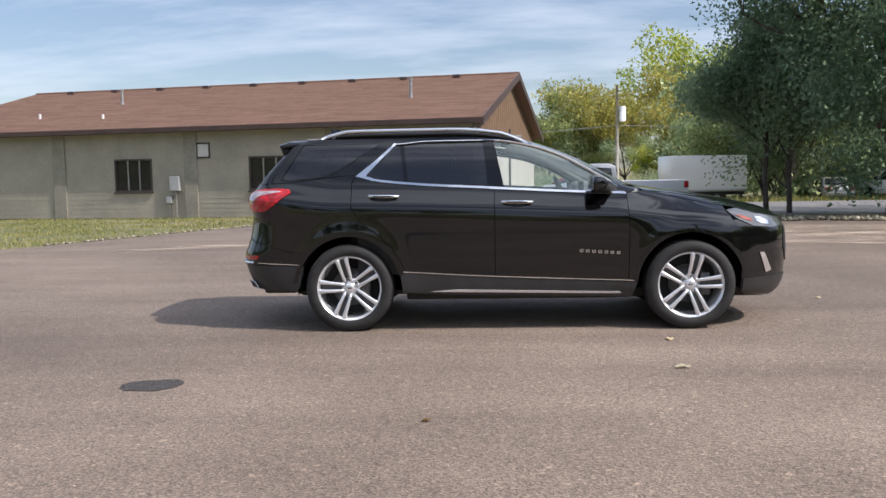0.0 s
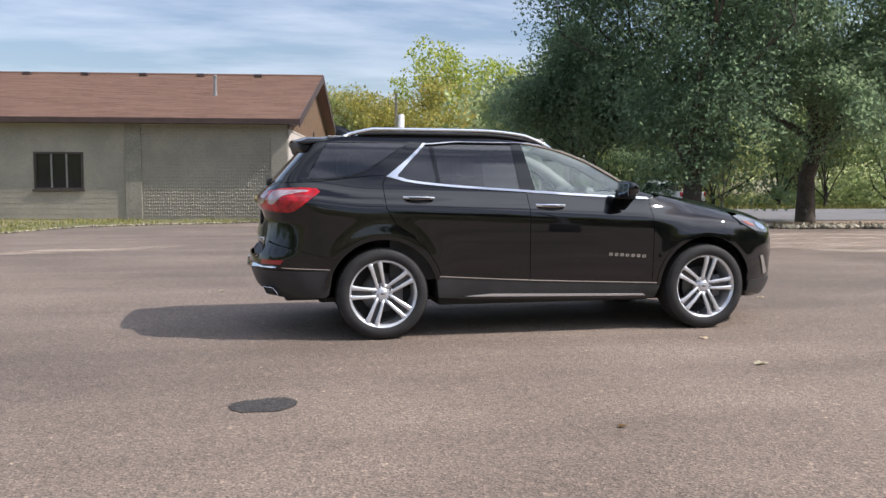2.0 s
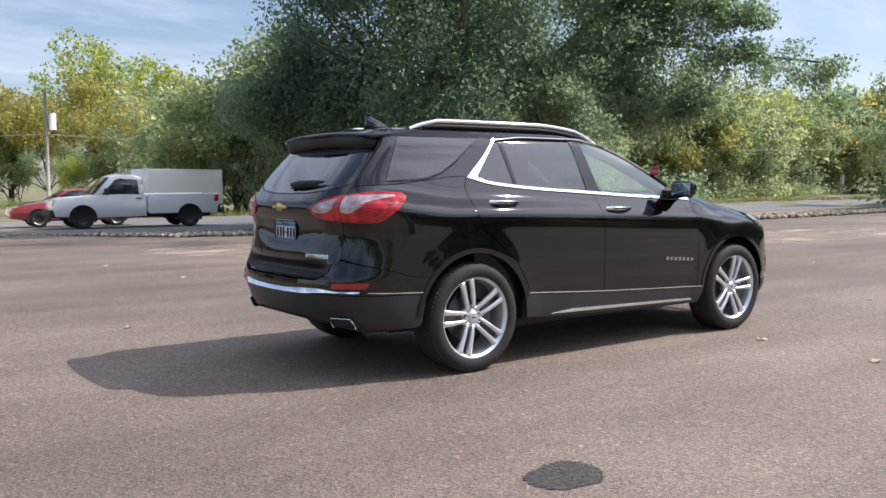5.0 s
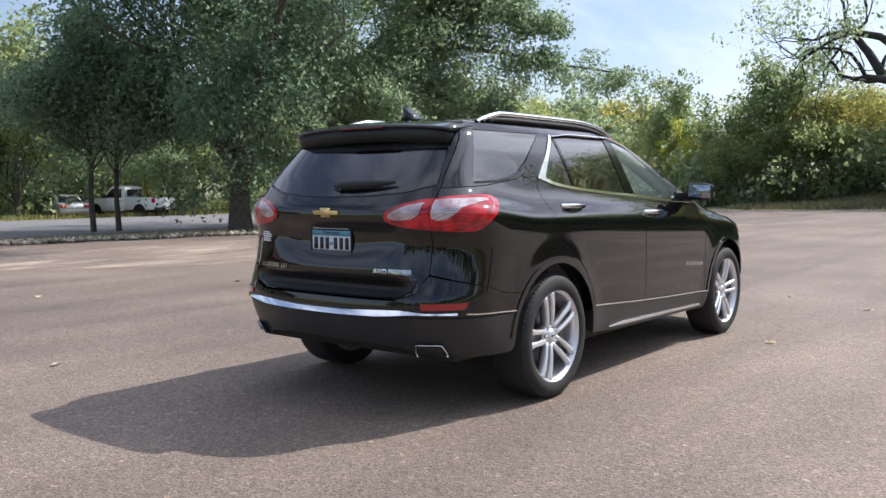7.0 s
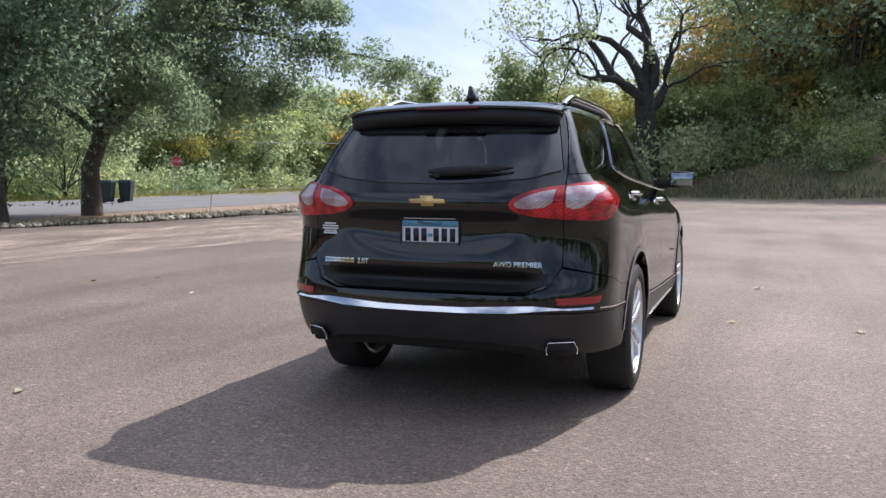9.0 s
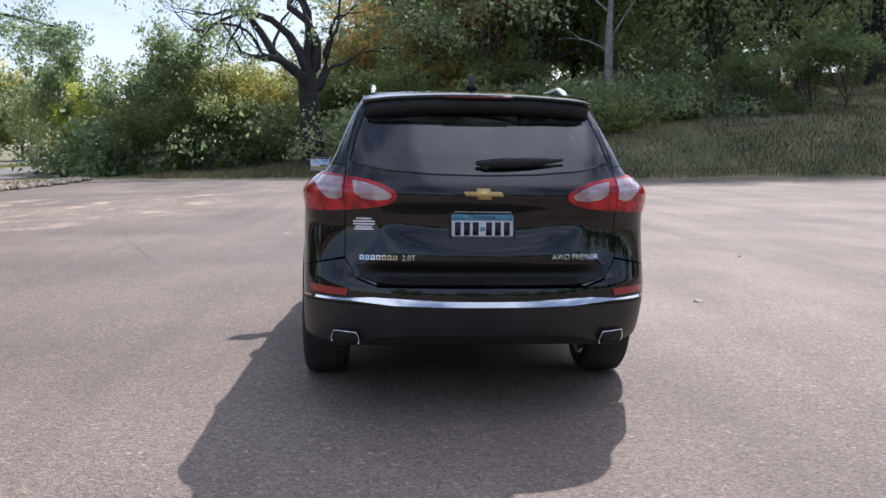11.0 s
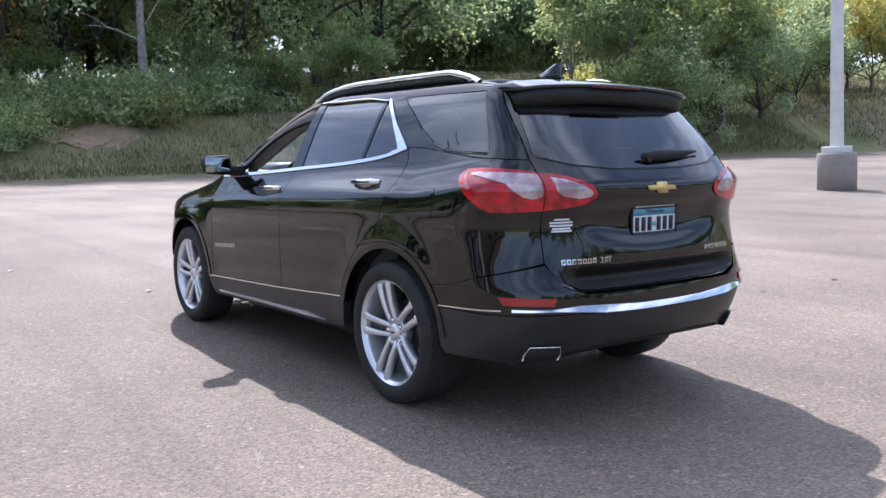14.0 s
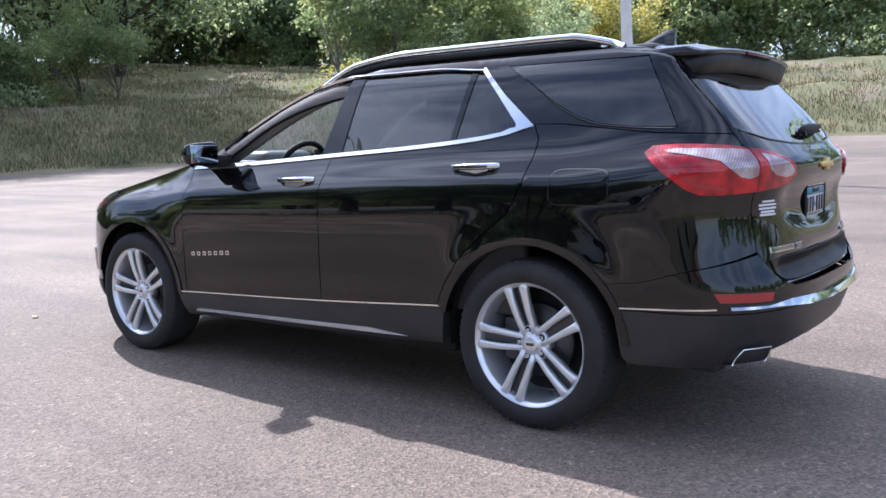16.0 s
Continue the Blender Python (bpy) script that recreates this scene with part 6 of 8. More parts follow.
# door handles
for hx, hz in ((-1.075, 1.088), (-0.005, 1.028)):
    for s in BOTH:
        w = float(half_width(hx, hz))
        handle = part("door_handle", tube(bmesh.new(), [(hx - 0.115, s * (w - 0.004), hz + 0.004), (hx - 0.10, s * (w + 0.022), hz + 0.004), (hx, s * (w + 0.034), hz + 0.002), (hx + 0.10, s * (w + 0.022), hz), (hx + 0.115, s * (w - 0.004), hz)], [0.012, 0.014, 0.015, 0.014, 0.012], 10), CHROME, car, "chrome door handle")
        part("handle_insert", tube(bmesh.new(), [(hx - 0.085, s * (w + 0.0335), hz + 0.003), (hx, s * (w + 0.0435), hz + 0.002), (hx + 0.085, s * (w + 0.0335), hz + 0.001)], [0.006, 0.0085, 0.006], 8), PAINT, handle, "black insert")
        skin("handle_cup", on_side((hx - 0.075, hz - 0.022), (hx - 0.03, hz - 0.036), (hx + 0.03, hz - 0.036), (hx + 0.075, hz - 0.022), (hx + 0.075, hz + 0.012), (hx - 0.075, hz + 0.014)), round_side, MATTE, handle, (s,), offset=0.002, depth=0.004)

# fuel flap on the left flank: a groove in the outline of the flap
flap = [(-1.715 + 0.25 * (0.5 + 0.5 * math.copysign(abs(math.cos(a)) ** 0.35, math.cos(a))), 1.008 + 0.068 * math.copysign(abs(math.sin(a)) ** 0.35, math.sin(a))) for a in np.linspace(0, 2 * math.pi, 28, endpoint=False)]
skin("fuel_flap", on_side(*flap), round_side, PAINT, car, (1,), offset=0.0015, depth=0.004)
skin("flap_gap", on_side(*shrunk(flap, -0.004)), round_side, MATTE, car, (1,), offset=0.0006, depth=0, holes=[on_side(*shrunk(flap, -0.0002))])


# ---------------------------------------------------------------- car: wheels, underside, cabin, badges
def wheel(x, s, turn):
    hub = empty("wheel", pose(x, s * 0.79, TYRE_R))
    hub.parent = car
    o = s
    tread = [(0.262, 0.108), (0.275, 0.117), (0.300, 0.121), (0.325, 0.117), (0.343, 0.103), (0.352, 0.085), (0.3555, 0.05), (0.3555, 0.0)]
    prof = [(r, o * h) for r, h in tread] + [(r, -o * h) for r, h in tread[::-1][1:]]
    tyre = part("tyre", lathe(bmesh.new(), prof, "y", 72), RUBBER, hub)
    bm = bmesh.new()
    for k in range(72):
        for h in (-0.075, 0.075):
            a = 2 * math.pi * k / 72
            made = bmesh.ops.create_cube(bm, size=1)["verts"]
            bmesh.ops.transform(bm, matrix=Matrix.Rotation(a, 4, "Y") @ Matrix.Translation((0.3474, h, 0)) @ Matrix.Rotation(0.35, 4, "X") @ Matrix.Diagonal((0.008, 0.05, 0.017, 1)), verts=made)
    part("tread_block", bm, RUBBER, tyre, smooth=False)["kind"] = "stuff"
    # rim: lip, barrel
    rimp = [(0.262, 0.110), (0.262, 0.104), (0.249, 0.100), (0.243, 0.085), (0.236, 0.04), (0.225, -0.05), (0.235, -0.10), (0.262, -0.108)]
    part("rim", lathe(bmesh.new(), [(r, o * h) for r, h in rimp], "y", 64), ALLOY, hub, "bright alloy rim")
    # five pairs of slim spokes, a wheel nut at the root of each pair
    for k in range(5):
        a0 = turn + 2 * math.pi * k / 5
        for j in (-1, 1):
            secs = []
            for r, off, w, y0, y1 in ((0.040, 0.0235, 0.0115, 0.045, 0.078), (0.075, 0.0265, 0.0125, 0.048, 0.086), (0.13, 0.0310, 0.0140, 0.056, 0.097), (0.19, 0.0345, 0.0155, 0.064, 0.103), (0.232, 0.0375, 0.0190, 0.070, 0.104), (0.251, 0.0400, 0.0250, 0.075, 0.102)):
                c = j * off
                secs.append([(r, o * y0, c - w * 0.8), (r, o * (y1 - 0.012), c - w), (r, o * (y1 - 0.003), c - w * 0.82), (r, o * y1, c - w * 0.3), (r, o * y1, c + w * 0.3), (r, o * (y1 - 0.003), c + w * 0.82), (r, o * (y1 - 0.012), c + w), (r, o * y0, c + w * 0.8)])
            b2 = loft(secs)
            bmesh.ops.rotate(b2, cent=(0, 0, 0), matrix=Matrix.Rotation(a0, 3, "Y"), verts=b2.verts)
            part("spoke", b2, ALLOY, hub)
        # the dark floor of the slot between the two
        web = loft([[(r, o * y0, -w), (r, o * y1, -w), (r, o * y1, w), (r, o * y0, w)] for r, w, y0, y1 in ((0.07, 0.022, 0.03, 0.050), (0.16, 0.024, 0.035, 0.058), (0.235, 0.028, 0.04, 0.066))])
        bmesh.ops.rotate(web, cent=(0, 0, 0), matrix=Matrix.Rotation(a0, 3, "Y"), verts=web.verts)
        part("spoke_web", web, ALLOY_DARK, hub, smooth=False)
    part("hub_cap", lathe(bmesh.new(), [(0.0, o * 0.088), (0.028, o * 0.088), (0.034, o * 0.085), (0.036, o * 0.076), (0.072, o * 0.074), (0.080, o * 0.062), (0.080, o * 0.02), (0.0, o * 0.02)], "y", 32), ALLOY, hub)
    part("emblem", boxed(-0.018, 0.018, o * 0.0885 - 0.001, o * 0.0885 + 0.001, -0.006, 0.006), ALLOY_DARK, hub)
    for k in range(5):
        a = -(turn + 2 * math.pi * k / 5)
        c, q = 0.0585 * math.cos(a), 0.0585 * math.sin(a)
        nut = part("lug_nut", tube(bmesh.new(), [(c, o * 0.06, q), (c, o * 0.083, q), (c, o * 0.086, q)], [0.0095, 0.0095, 0.006], 6), CHROME, hub)
        part("nut_seat", tube(bmesh.new(), [(c, o * 0.05, q), (c, o * 0.0752, q)], [0.0155, 0.0155], 14), MATTE, nut)
    part("brake_disc", lathe(bmesh.new(), [(0.0, o * 0.0), (0.155, o * 0.0), (0.155, -o * 0.02), (0.0, -o * 0.02)], "y", 40), IRON, hub)
    part("brake_caliper", boxed(0.08, 0.16, o * 0.03 - 0.035, o * 0.03 + 0.0, -0.09, 0.09, 0.012), ALLOY_DARK, hub)
    part("wheel_back", lathe(bmesh.new(), [(0.0, -o * 0.06), (0.226, -o * 0.06)], "y", 40), MATTE, hub)
    return hub


wheel(-AXLE, -1, -0.576)
wheel(AXLE, -1, -0.087)
wheel(-AXLE, 1, -0.05)
wheel(AXLE, 1, -0.16)
# wells, underside
for ax in (-AXLE, AXLE):
    for s in BOTH:
        bm = bmesh.new()
        k = 20
        rows_w = [[bm.verts.new((ax + 0.432 * math.cos(a), s * y, HUB_Z + 0.432 * math.sin(a))) for a in np.linspace(-0.12, math.pi + 0.12, k)] for y in (0.60, 0.85)]
        for i in range(k - 1):
            bm.faces.new((rows_w[0][i], rows_w[0][i + 1], rows_w[1][i + 1], rows_w[1][i]))
        bm.faces.new(rows_w[0])
        part("wheel_well", bm, MATTE, car)
tub = boxed(-2.10, -1.82, -0.74, 0.74, 0.30, 0.95, 0.02)
box(tub, -1.83, -0.90, -0.60, 0.60, 0.26, 0.80, 0.02)
box(tub, -0.91, 0.91, -0.78, 0.78, 0.24, 0.48, 0.02)
box(tub, 0.90, 2.0, -0.60, 0.60, 0.22, 0.92, 0.02)
box(tub, -2.12, -1.40, -0.62, 0.62, 0.78, 1.0, 0.02)
part("underbody", tub, MATTE, car)
for s in BOTH:
    shape = ((-0.95, -1.0), (-1.0, -0.2), (-0.82, 1.0), (0.82, 1.0), (1.0, -0.2), (0.95, -1.0))
    sec = lambda x, g: [(x + 0.55 * a * (0.076 + g) - 0.45 * b * 0.036, s * (0.655 + a * (0.068 + g)), 0.368 + b * (0.031 + g)) for a, b in shape]
    tip = part("exhaust_tip", loft([sec(-1.95, 0), sec(-2.190, 0), sec(-2.201, -0.002)]), MATTE, car)
    rim = [Vector(p) for p in sec(-2.204, 0)]
    part("exhaust_rim", tube(bmesh.new(), rim, [0.004] * len(rim), 6), CHROME, tip, "chrome exhaust rim")
# greyer than the cabin trim: the sky's sheen on the dashboard is in this colour
DASH = plain("dashboard_sheen_grey", (0.20, 0.20, 0.20), (0.25, 0.25, 0.245), 5.0, 0.45, fine=90.0)
# cabin
cab = lambda nm, bm, mt=CABIN: part(nm, bm, mt, car)


def seat(x, y, wide):
    bm = boxed(x - 0.26, x + 0.26, y - wide, y + wide, 0.52, 0.72, 0.06, 3)
    box(bm, -0.07, 0.07, y - wide, y + wide, 0.0, 0.62, 0.055, 3, m=pose(x - 0.27, 0, 0.66, 0, -16, 0))
    part("seat", bm, SEATING, car)
    for hy in ([y] if wide < 0.4 else [y - 0.42, y + 0.42]):
        part("headrest", boxed(x - 0.52, x - 0.41, hy - 0.12, hy + 0.12, 1.26, 1.44, 0.04, 3), SEATING, car)


seat(-0.12, 0.37, 0.25)
seat(-0.12, -0.37, 0.25)
seat(-1.05, 0.0, 0.62)
cab("dashboard", box(boxed(0.58, 1.02, -0.68, 0.68, 0.78, 1.125, 0.06, 3), 0.54, 0.82, 0.18, 0.56, 1.0, 1.175, 0.05, 3), DASH)
ring = bmesh.new()
pts = [Vector((0.0, 0.185 * math.cos(a), 0.185 * math.sin(a))) for a in np.linspace(0, 2 * math.pi, 33)]
tube(ring, pts, [0.016] * 33, 8, caps=False)
box(ring, -0.02, 0.03, -0.07, 0.07, -0.06, 0.05, 0.015)
box(ring, -0.01, 0.01, -0.18, 0.18, -0.02, 0.02, 0.006)
bmesh.ops.transform(ring, matrix=pose(0.47, 0.37, 1.045, 0, -24, 0), verts=ring.verts)
cab("steering_wheel", ring, MATTE)
cab("rear_view_mirror", boxed(0.26, 0.30, -0.13, 0.13, 1.40, 1.47, 0.015), MATTE)
cab("screen", boxed(0.58, 0.61, -0.12, 0.12, 1.04, 1.18, 0.01), MATTE)
for s in BOTH:
    cab("door_trim", boxed(-1.30, 0.80, s * 0.785 - 0.02, s * 0.785 + 0.02, 0.45, 1.075, 0.01))
cab("headlining", boxed(-1.75, 0.05, -0.52, 0.52, 1.555, 1.575, 0.008), plain("roof_lining", (0.30, 0.29, 0.27), (0.25, 0.24, 0.23), 5.0, 0.9))
# pale lining along the inside of the windscreen pillars
PALE_TRIM = plain("pale_cabin_trim", (0.42, 0.41, 0.38), (0.36, 0.35, 0.33), 5.0, 0.8)
for s in BOTH:
    secs = []
    for x in np.linspace(0.74, -0.05, 9):
        z = float(GLASS_TOP(x)) - 0.012
        y = s * (float(half_width(np.array([x]), np.array([z]))[0]) - 0.055)
        secs.append([(x + 0.03, y, z + 0.02), (x + 0.03, y - s * 0.05, z + 0.02), (x - 0.05, y - s * 0.05, z - 0.05), (x - 0.05, y, z - 0.05)])
    cab("pillar_lining", loft(secs), PALE_TRIM)
cab("console", boxed(-0.35, 0.55, -0.10, 0.10, 0.48, 0.86, 0.03))

# badges: plain blocks for the model name, drawn letters where the words are ordinary
def glyphs(text, size, depth, face, start, s, material, parent, name, mirror=False):
    """Raised letters laid along a surface: face(a, b) gives the place, a across, b up."""
    cu = bpy.data.curves.new(name, "FONT")
    cu.body, cu.size, cu.extrude = text, size, depth
    ob = bpy.data.objects.new(name, cu)
    scene.collection.objects.link(ob)
    bpy.context.view_layer.update()
    me = bpy.data.meshes.new_from_object(ob.evaluated_get(bpy.context.evaluated_depsgraph_get()))
    bpy.data.objects.remove(ob)
    co = np.array([v.co[:] for v in me.vertices])
    base = face(start[0] + s * co[:, 0], start[1] + co[:, 1])
    base[:, 0] -= co[:, 2] + depth + 0.002
    for v, q in zip(me.vertices, base):
        v.co = q
    me.materials.clear()
    me.materials.append(material)
    ob = new(name, me)
    ob.parent = parent
    return ob


def blocks(face, places, w, h, material, name, push, stroke=0.0):
    """Small upright shapes standing for letters: solid bars, or open frames of a given stroke."""
    for a, b in places:
        bm = bmesh.new()
        x0, x1, z0, z1 = a - w / 2, a + w / 2, b - h / 2, b + h / 2
        t = stroke
        quads = [(x0, x1, z0, z1)] if not t else [(x0, x0 + t, z0, z1), (x1 - t, x1, z0, z1), (x0 + t, x1 - t, z0, z0 + t), (x0 + t, x1 - t, z1 - t, z1)]
        for q0, q1, r0, r1 in quads:
            lo = [bm.verts.new(q) for q in face(np.array([q0, q1, q1, q0]), np.array([r0, r0, r1, r1]))]
            hi = [bm.verts.new(v.co + Vector(push)) for v in lo]
            bm.faces.new(hi)
            for k in range(4):
                bm.faces.new((lo[k], lo[(k + 1) % 4], hi[(k + 1) % 4], hi[k]))
        bmesh.ops.recalc_face_normals(bm, faces=bm.faces)
        part(name, bm, material, car, smooth=False)


for s in BOTH:
    flank = lambda a, b, s=s: round_side(a, b) * (1, s, 1)
    xs_l = [0.50 + k * 0.0485 for k in range(7)]
    blocks(flank, [(x, 0.638 - 0.01 * k / 3) for k, x in enumerate(xs_l)], 0.027, 0.021, CHROME, "badge_block", (0, s * 0.005, 0), 0.005)
blocks(rear_face, [(0.575 - k * 0.0265, 0.762) for k in range(7)], 0.019, 0.022, CHROME, "badge_block", (-0.005, 0, 0), 0.0045)
glyphs("2.0T", 0.036, 0.002, rear_face, (0.385, 0.750), -1, CHROME, car, "badge_letters")
glyphs("AWD", 0.036, 0.002, rear_face, (-0.335, 0.757), -1, CHROME, car, "badge_letters")
glyphs("PREMIER", 0.036, 0.002, rear_face, (-0.432, 0.757), -1, CHROME, car, "badge_letters")
bow = loft([[(x, y, z) for y, z in ((0.085, 1.058), (0.095, 1.078), (0.032, 1.080), (0.035, 1.094), (-0.028, 1.094), (-0.03, 1.080), (-0.085, 1.078), (-0.095, 1.058), (-0.034, 1.057), (-0.036, 1.043), (0.028, 1.043), (0.03, 1.057))] for x in (-2.285, -2.303)])
part("emblem", bow, GOLD, car, "gold emblem")
# number plate: white and blue sheet, its frame, and bars in place of the writing
plate = part("number_plate", boxed(-2.253, -2.247, -0.152, 0.152, 0.832, 0.988, 0.002), PLATE_WHITE, car, "white number plate with blue band")
part("plate_band", boxed(-2.2550, -2.2532, -0.145, 0.145, 0.940, 0.975), PLATE_BLUE, plate)
fr = boxed(-2.2585, -2.247, -0.157, 0.157, 0.974, 0.992, 0.002)
box(fr, -2.2585, -2.247, -0.157, 0.157, 0.826, 0.842, 0.002)
box(fr, -2.2585, -2.247, -0.157, -0.149, 0.842, 0.974)
box(fr, -2.2585, -2.247, 0.149, 0.157, 0.842, 0.974)
part("plate_frame", fr, MATTE, plate, "black plate frame")
for k, y in enumerate((0.118, 0.074, 0.032, -0.032, -0.075, -0.118)):
    part("plate_bar", boxed(-2.2548, -2.2532, y - 0.014, y + 0.014, 0.868, 0.932), PLATE_INK, plate)
part("plate_bar", boxed(-2.2548, -2.2532, -0.012, 0.012, 0.890, 0.908), PLATE_BLUE, plate)
part("plate_bar", boxed(-2.2548, -2.2532, -0.06, 0.06, 0.848, 0.856), PLATE_BLUE, plate)
part("frame_bar", boxed(-2.2598, -2.2586, -0.135, 0.135, 0.979, 0.987), WHITE_INK, plate)
part("frame_bar", boxed(-2.2598, -2.2586, -0.08, 0.08, 0.830, 0.838), WHITE_INK, plate)
flatplate = lambda a, b: np.stack([np.full(len(np.atleast_1d(a)), -2.2535), np.atleast_1d(a), np.atleast_1d(b)], -1)
glyphs("Minnesota", 0.030, 0.0004, flatplate, (0.065, 0.949), -1, PLATE_INK, plate, "plate_letters")
# dealer sticker as plain pale bars
for z, w in ((0.945, 0.036), (0.932, 0.052), (0.919, 0.052), (0.906, 0.040), (0.895, 0.046)):
    blocks(rear_face, [(0.565, z)], 2 * w, 0.008, WHITE_INK, "sticker_bar", (-0.004, 0, 0))
# rear wiper
wq = rear_face(np.linspace(0.03, -0.40, 10), np.linspace(1.205, 1.222, 10))
rad = [0.010, 0.020, 0.025, 0.026, 0.025, 0.023, 0.020, 0.016, 0.011, 0.005]
wiper = part("rear_wiper", loft([[tuple(q + (-0.014 - 0.9 * r * max(0, math.cos(a)), 0, 0.010 + r * math.sin(a) - 0.3 * r)) for a in np.linspace(0, 2 * math.pi, 10, endpoint=False)] for q, r in zip(wq, rad)]), MATTE, car)
part("wiper_blade", tube(bmesh.new(), [tuple(q + (-0.010, 0, -0.016)) for q in wq], [0.006] * 10, 6), MATTE, wiper)
part("wiper_pivot", tube(bmesh.new(), [tuple(wq[1] + (0.0, 0, -0.01)), tuple(wq[1] + (-0.030, 0, -0.006))], [0.022, 0.018], 12), MATTE, wiper)



# ---------------------------------------------------------------- parked vehicles
CAR_GLASS = gloss("vehicle_glass", (0.02, 0.024, 0.026), 0.06)
WHITE_BODY = gloss("white_body_paint", (0.74, 0.75, 0.76), 0.25, 0.0, 0.6)
BEIGE_BODY = gloss("grey_gold_body_paint", (0.33, 0.34, 0.33), 0.3, 0.4, 0.6)
RED_BODY = gloss("red_body_paint", (0.30, 0.03, 0.03), 0.25, 0.1, 0.8)
STEEL_RIM = gloss("steel_rim", (0.5, 0.51, 0.52), 0.35, 0.6)


def hull(profile, w, edge=0.06, tumble=0.0, belt=0.95):
    """A body from its side view: the outline drawn in towards the flanks, the upper part leaning in."""
    cx, cz = np.mean([p[0] for p in profile]), np.mean([p[1] for p in profile])
    secs = []
    for k, (y, g) in enumerate(((-w, edge), (-w + edge * 0.35, edge * 0.35), (-w + edge, 0), (0, -0.02), (w - edge, 0), (w - edge * 0.35, edge * 0.35), (w, edge))):
        s = []
        for x, z in profile:
            d = math.hypot(x - cx, z - cz) + 1e-6
            px, pz = x - g * (x - cx) / d, z - g * (z - cz) / d
            s.append((px, y * (1 - tumble * max(0, pz - belt)), pz))
        secs.append(s)
    return loft(secs)


def pane(pts, w, tumble, belt, thick=0.012, grow=0.012):
    """Side glass on both flanks is built one pane at a time: pts in side view, w the flank."""
    bm = bmesh.new()
    s = 1 if w > 0 else -1
    a = [bm.verts.new((x, w * (1 - tumble * max(0, z - belt)) + s * grow, z)) for x, z in pts]
    b = [bm.verts.new((v.co.x, v.co.y - s * thick, v.co.z)) for v in a]
    bm.faces.new(a)
    bm.faces.new(b[::-1])
    for i in range(len(a)):
        j = (i + 1) % len(a)
        bm.faces.new((a[i], b[i], b[j], a[j]))
    bmesh.ops.recalc_face_normals(bm, faces=bm.faces)
    return bm


def road_wheel(parent, x, y, r, rim=0.62):
    w = empty("wheel", pose(x, y, r))
    w.parent = parent
    s = 1 if y > 0 else -1
    part("tyre", lathe(bmesh.new(), [(r * rim, s * 0.1), (r * 0.85, s * 0.115), (r * 0.98, s * 0.1), (r, s * 0.06), (r, -s * 0.06), (r * 0.98, -s * 0.1), (r * rim, -s * 0.1)], "y", 28), RUBBER, w)
    part("rim", lathe(bmesh.new(), [(0.0, s * 0.07), (r * 0.2, s * 0.075), (r * 0.25, s * 0.05), (r * 0.5, s * 0.045), (r * 0.55, s * 0.085), (r * rim, s * 0.1)], "y", 28), STEEL_RIM, w)
    for k in range(5):
        a = 2 * math.pi * k / 5
        c, q = math.cos(a) * r * 0.38, math.sin(a) * r * 0.38
        part("wheel_slot", tube(bmesh.new(), [(c, s * 0.04, q), (c, s * 0.052, q)], [r * 0.07, r * 0.07], 8), MATTE, w)
    return w


def arch_trim(parent, x, w, r):
    for s in BOTH:
        pts = [(x + (r + 0.07) * math.cos(a), s * (w + 0.004), r + (r + 0.07) * math.sin(a)) for a in np.linspace(-0.3, math.pi + 0.3, 14)]
        bm = bmesh.new()
        a = [bm.verts.new(p) for p in pts]
        b = [bm.verts.new((p[0], p[1] - s * 0.24, p[2])) for p in pts]
        bm.faces.new(a)
        for i in range(len(a) - 1):
            bm.faces.new((a[i], a[i + 1], b[i + 1], b[i]))
        part("wheel_well", bm, MATTE, parent)


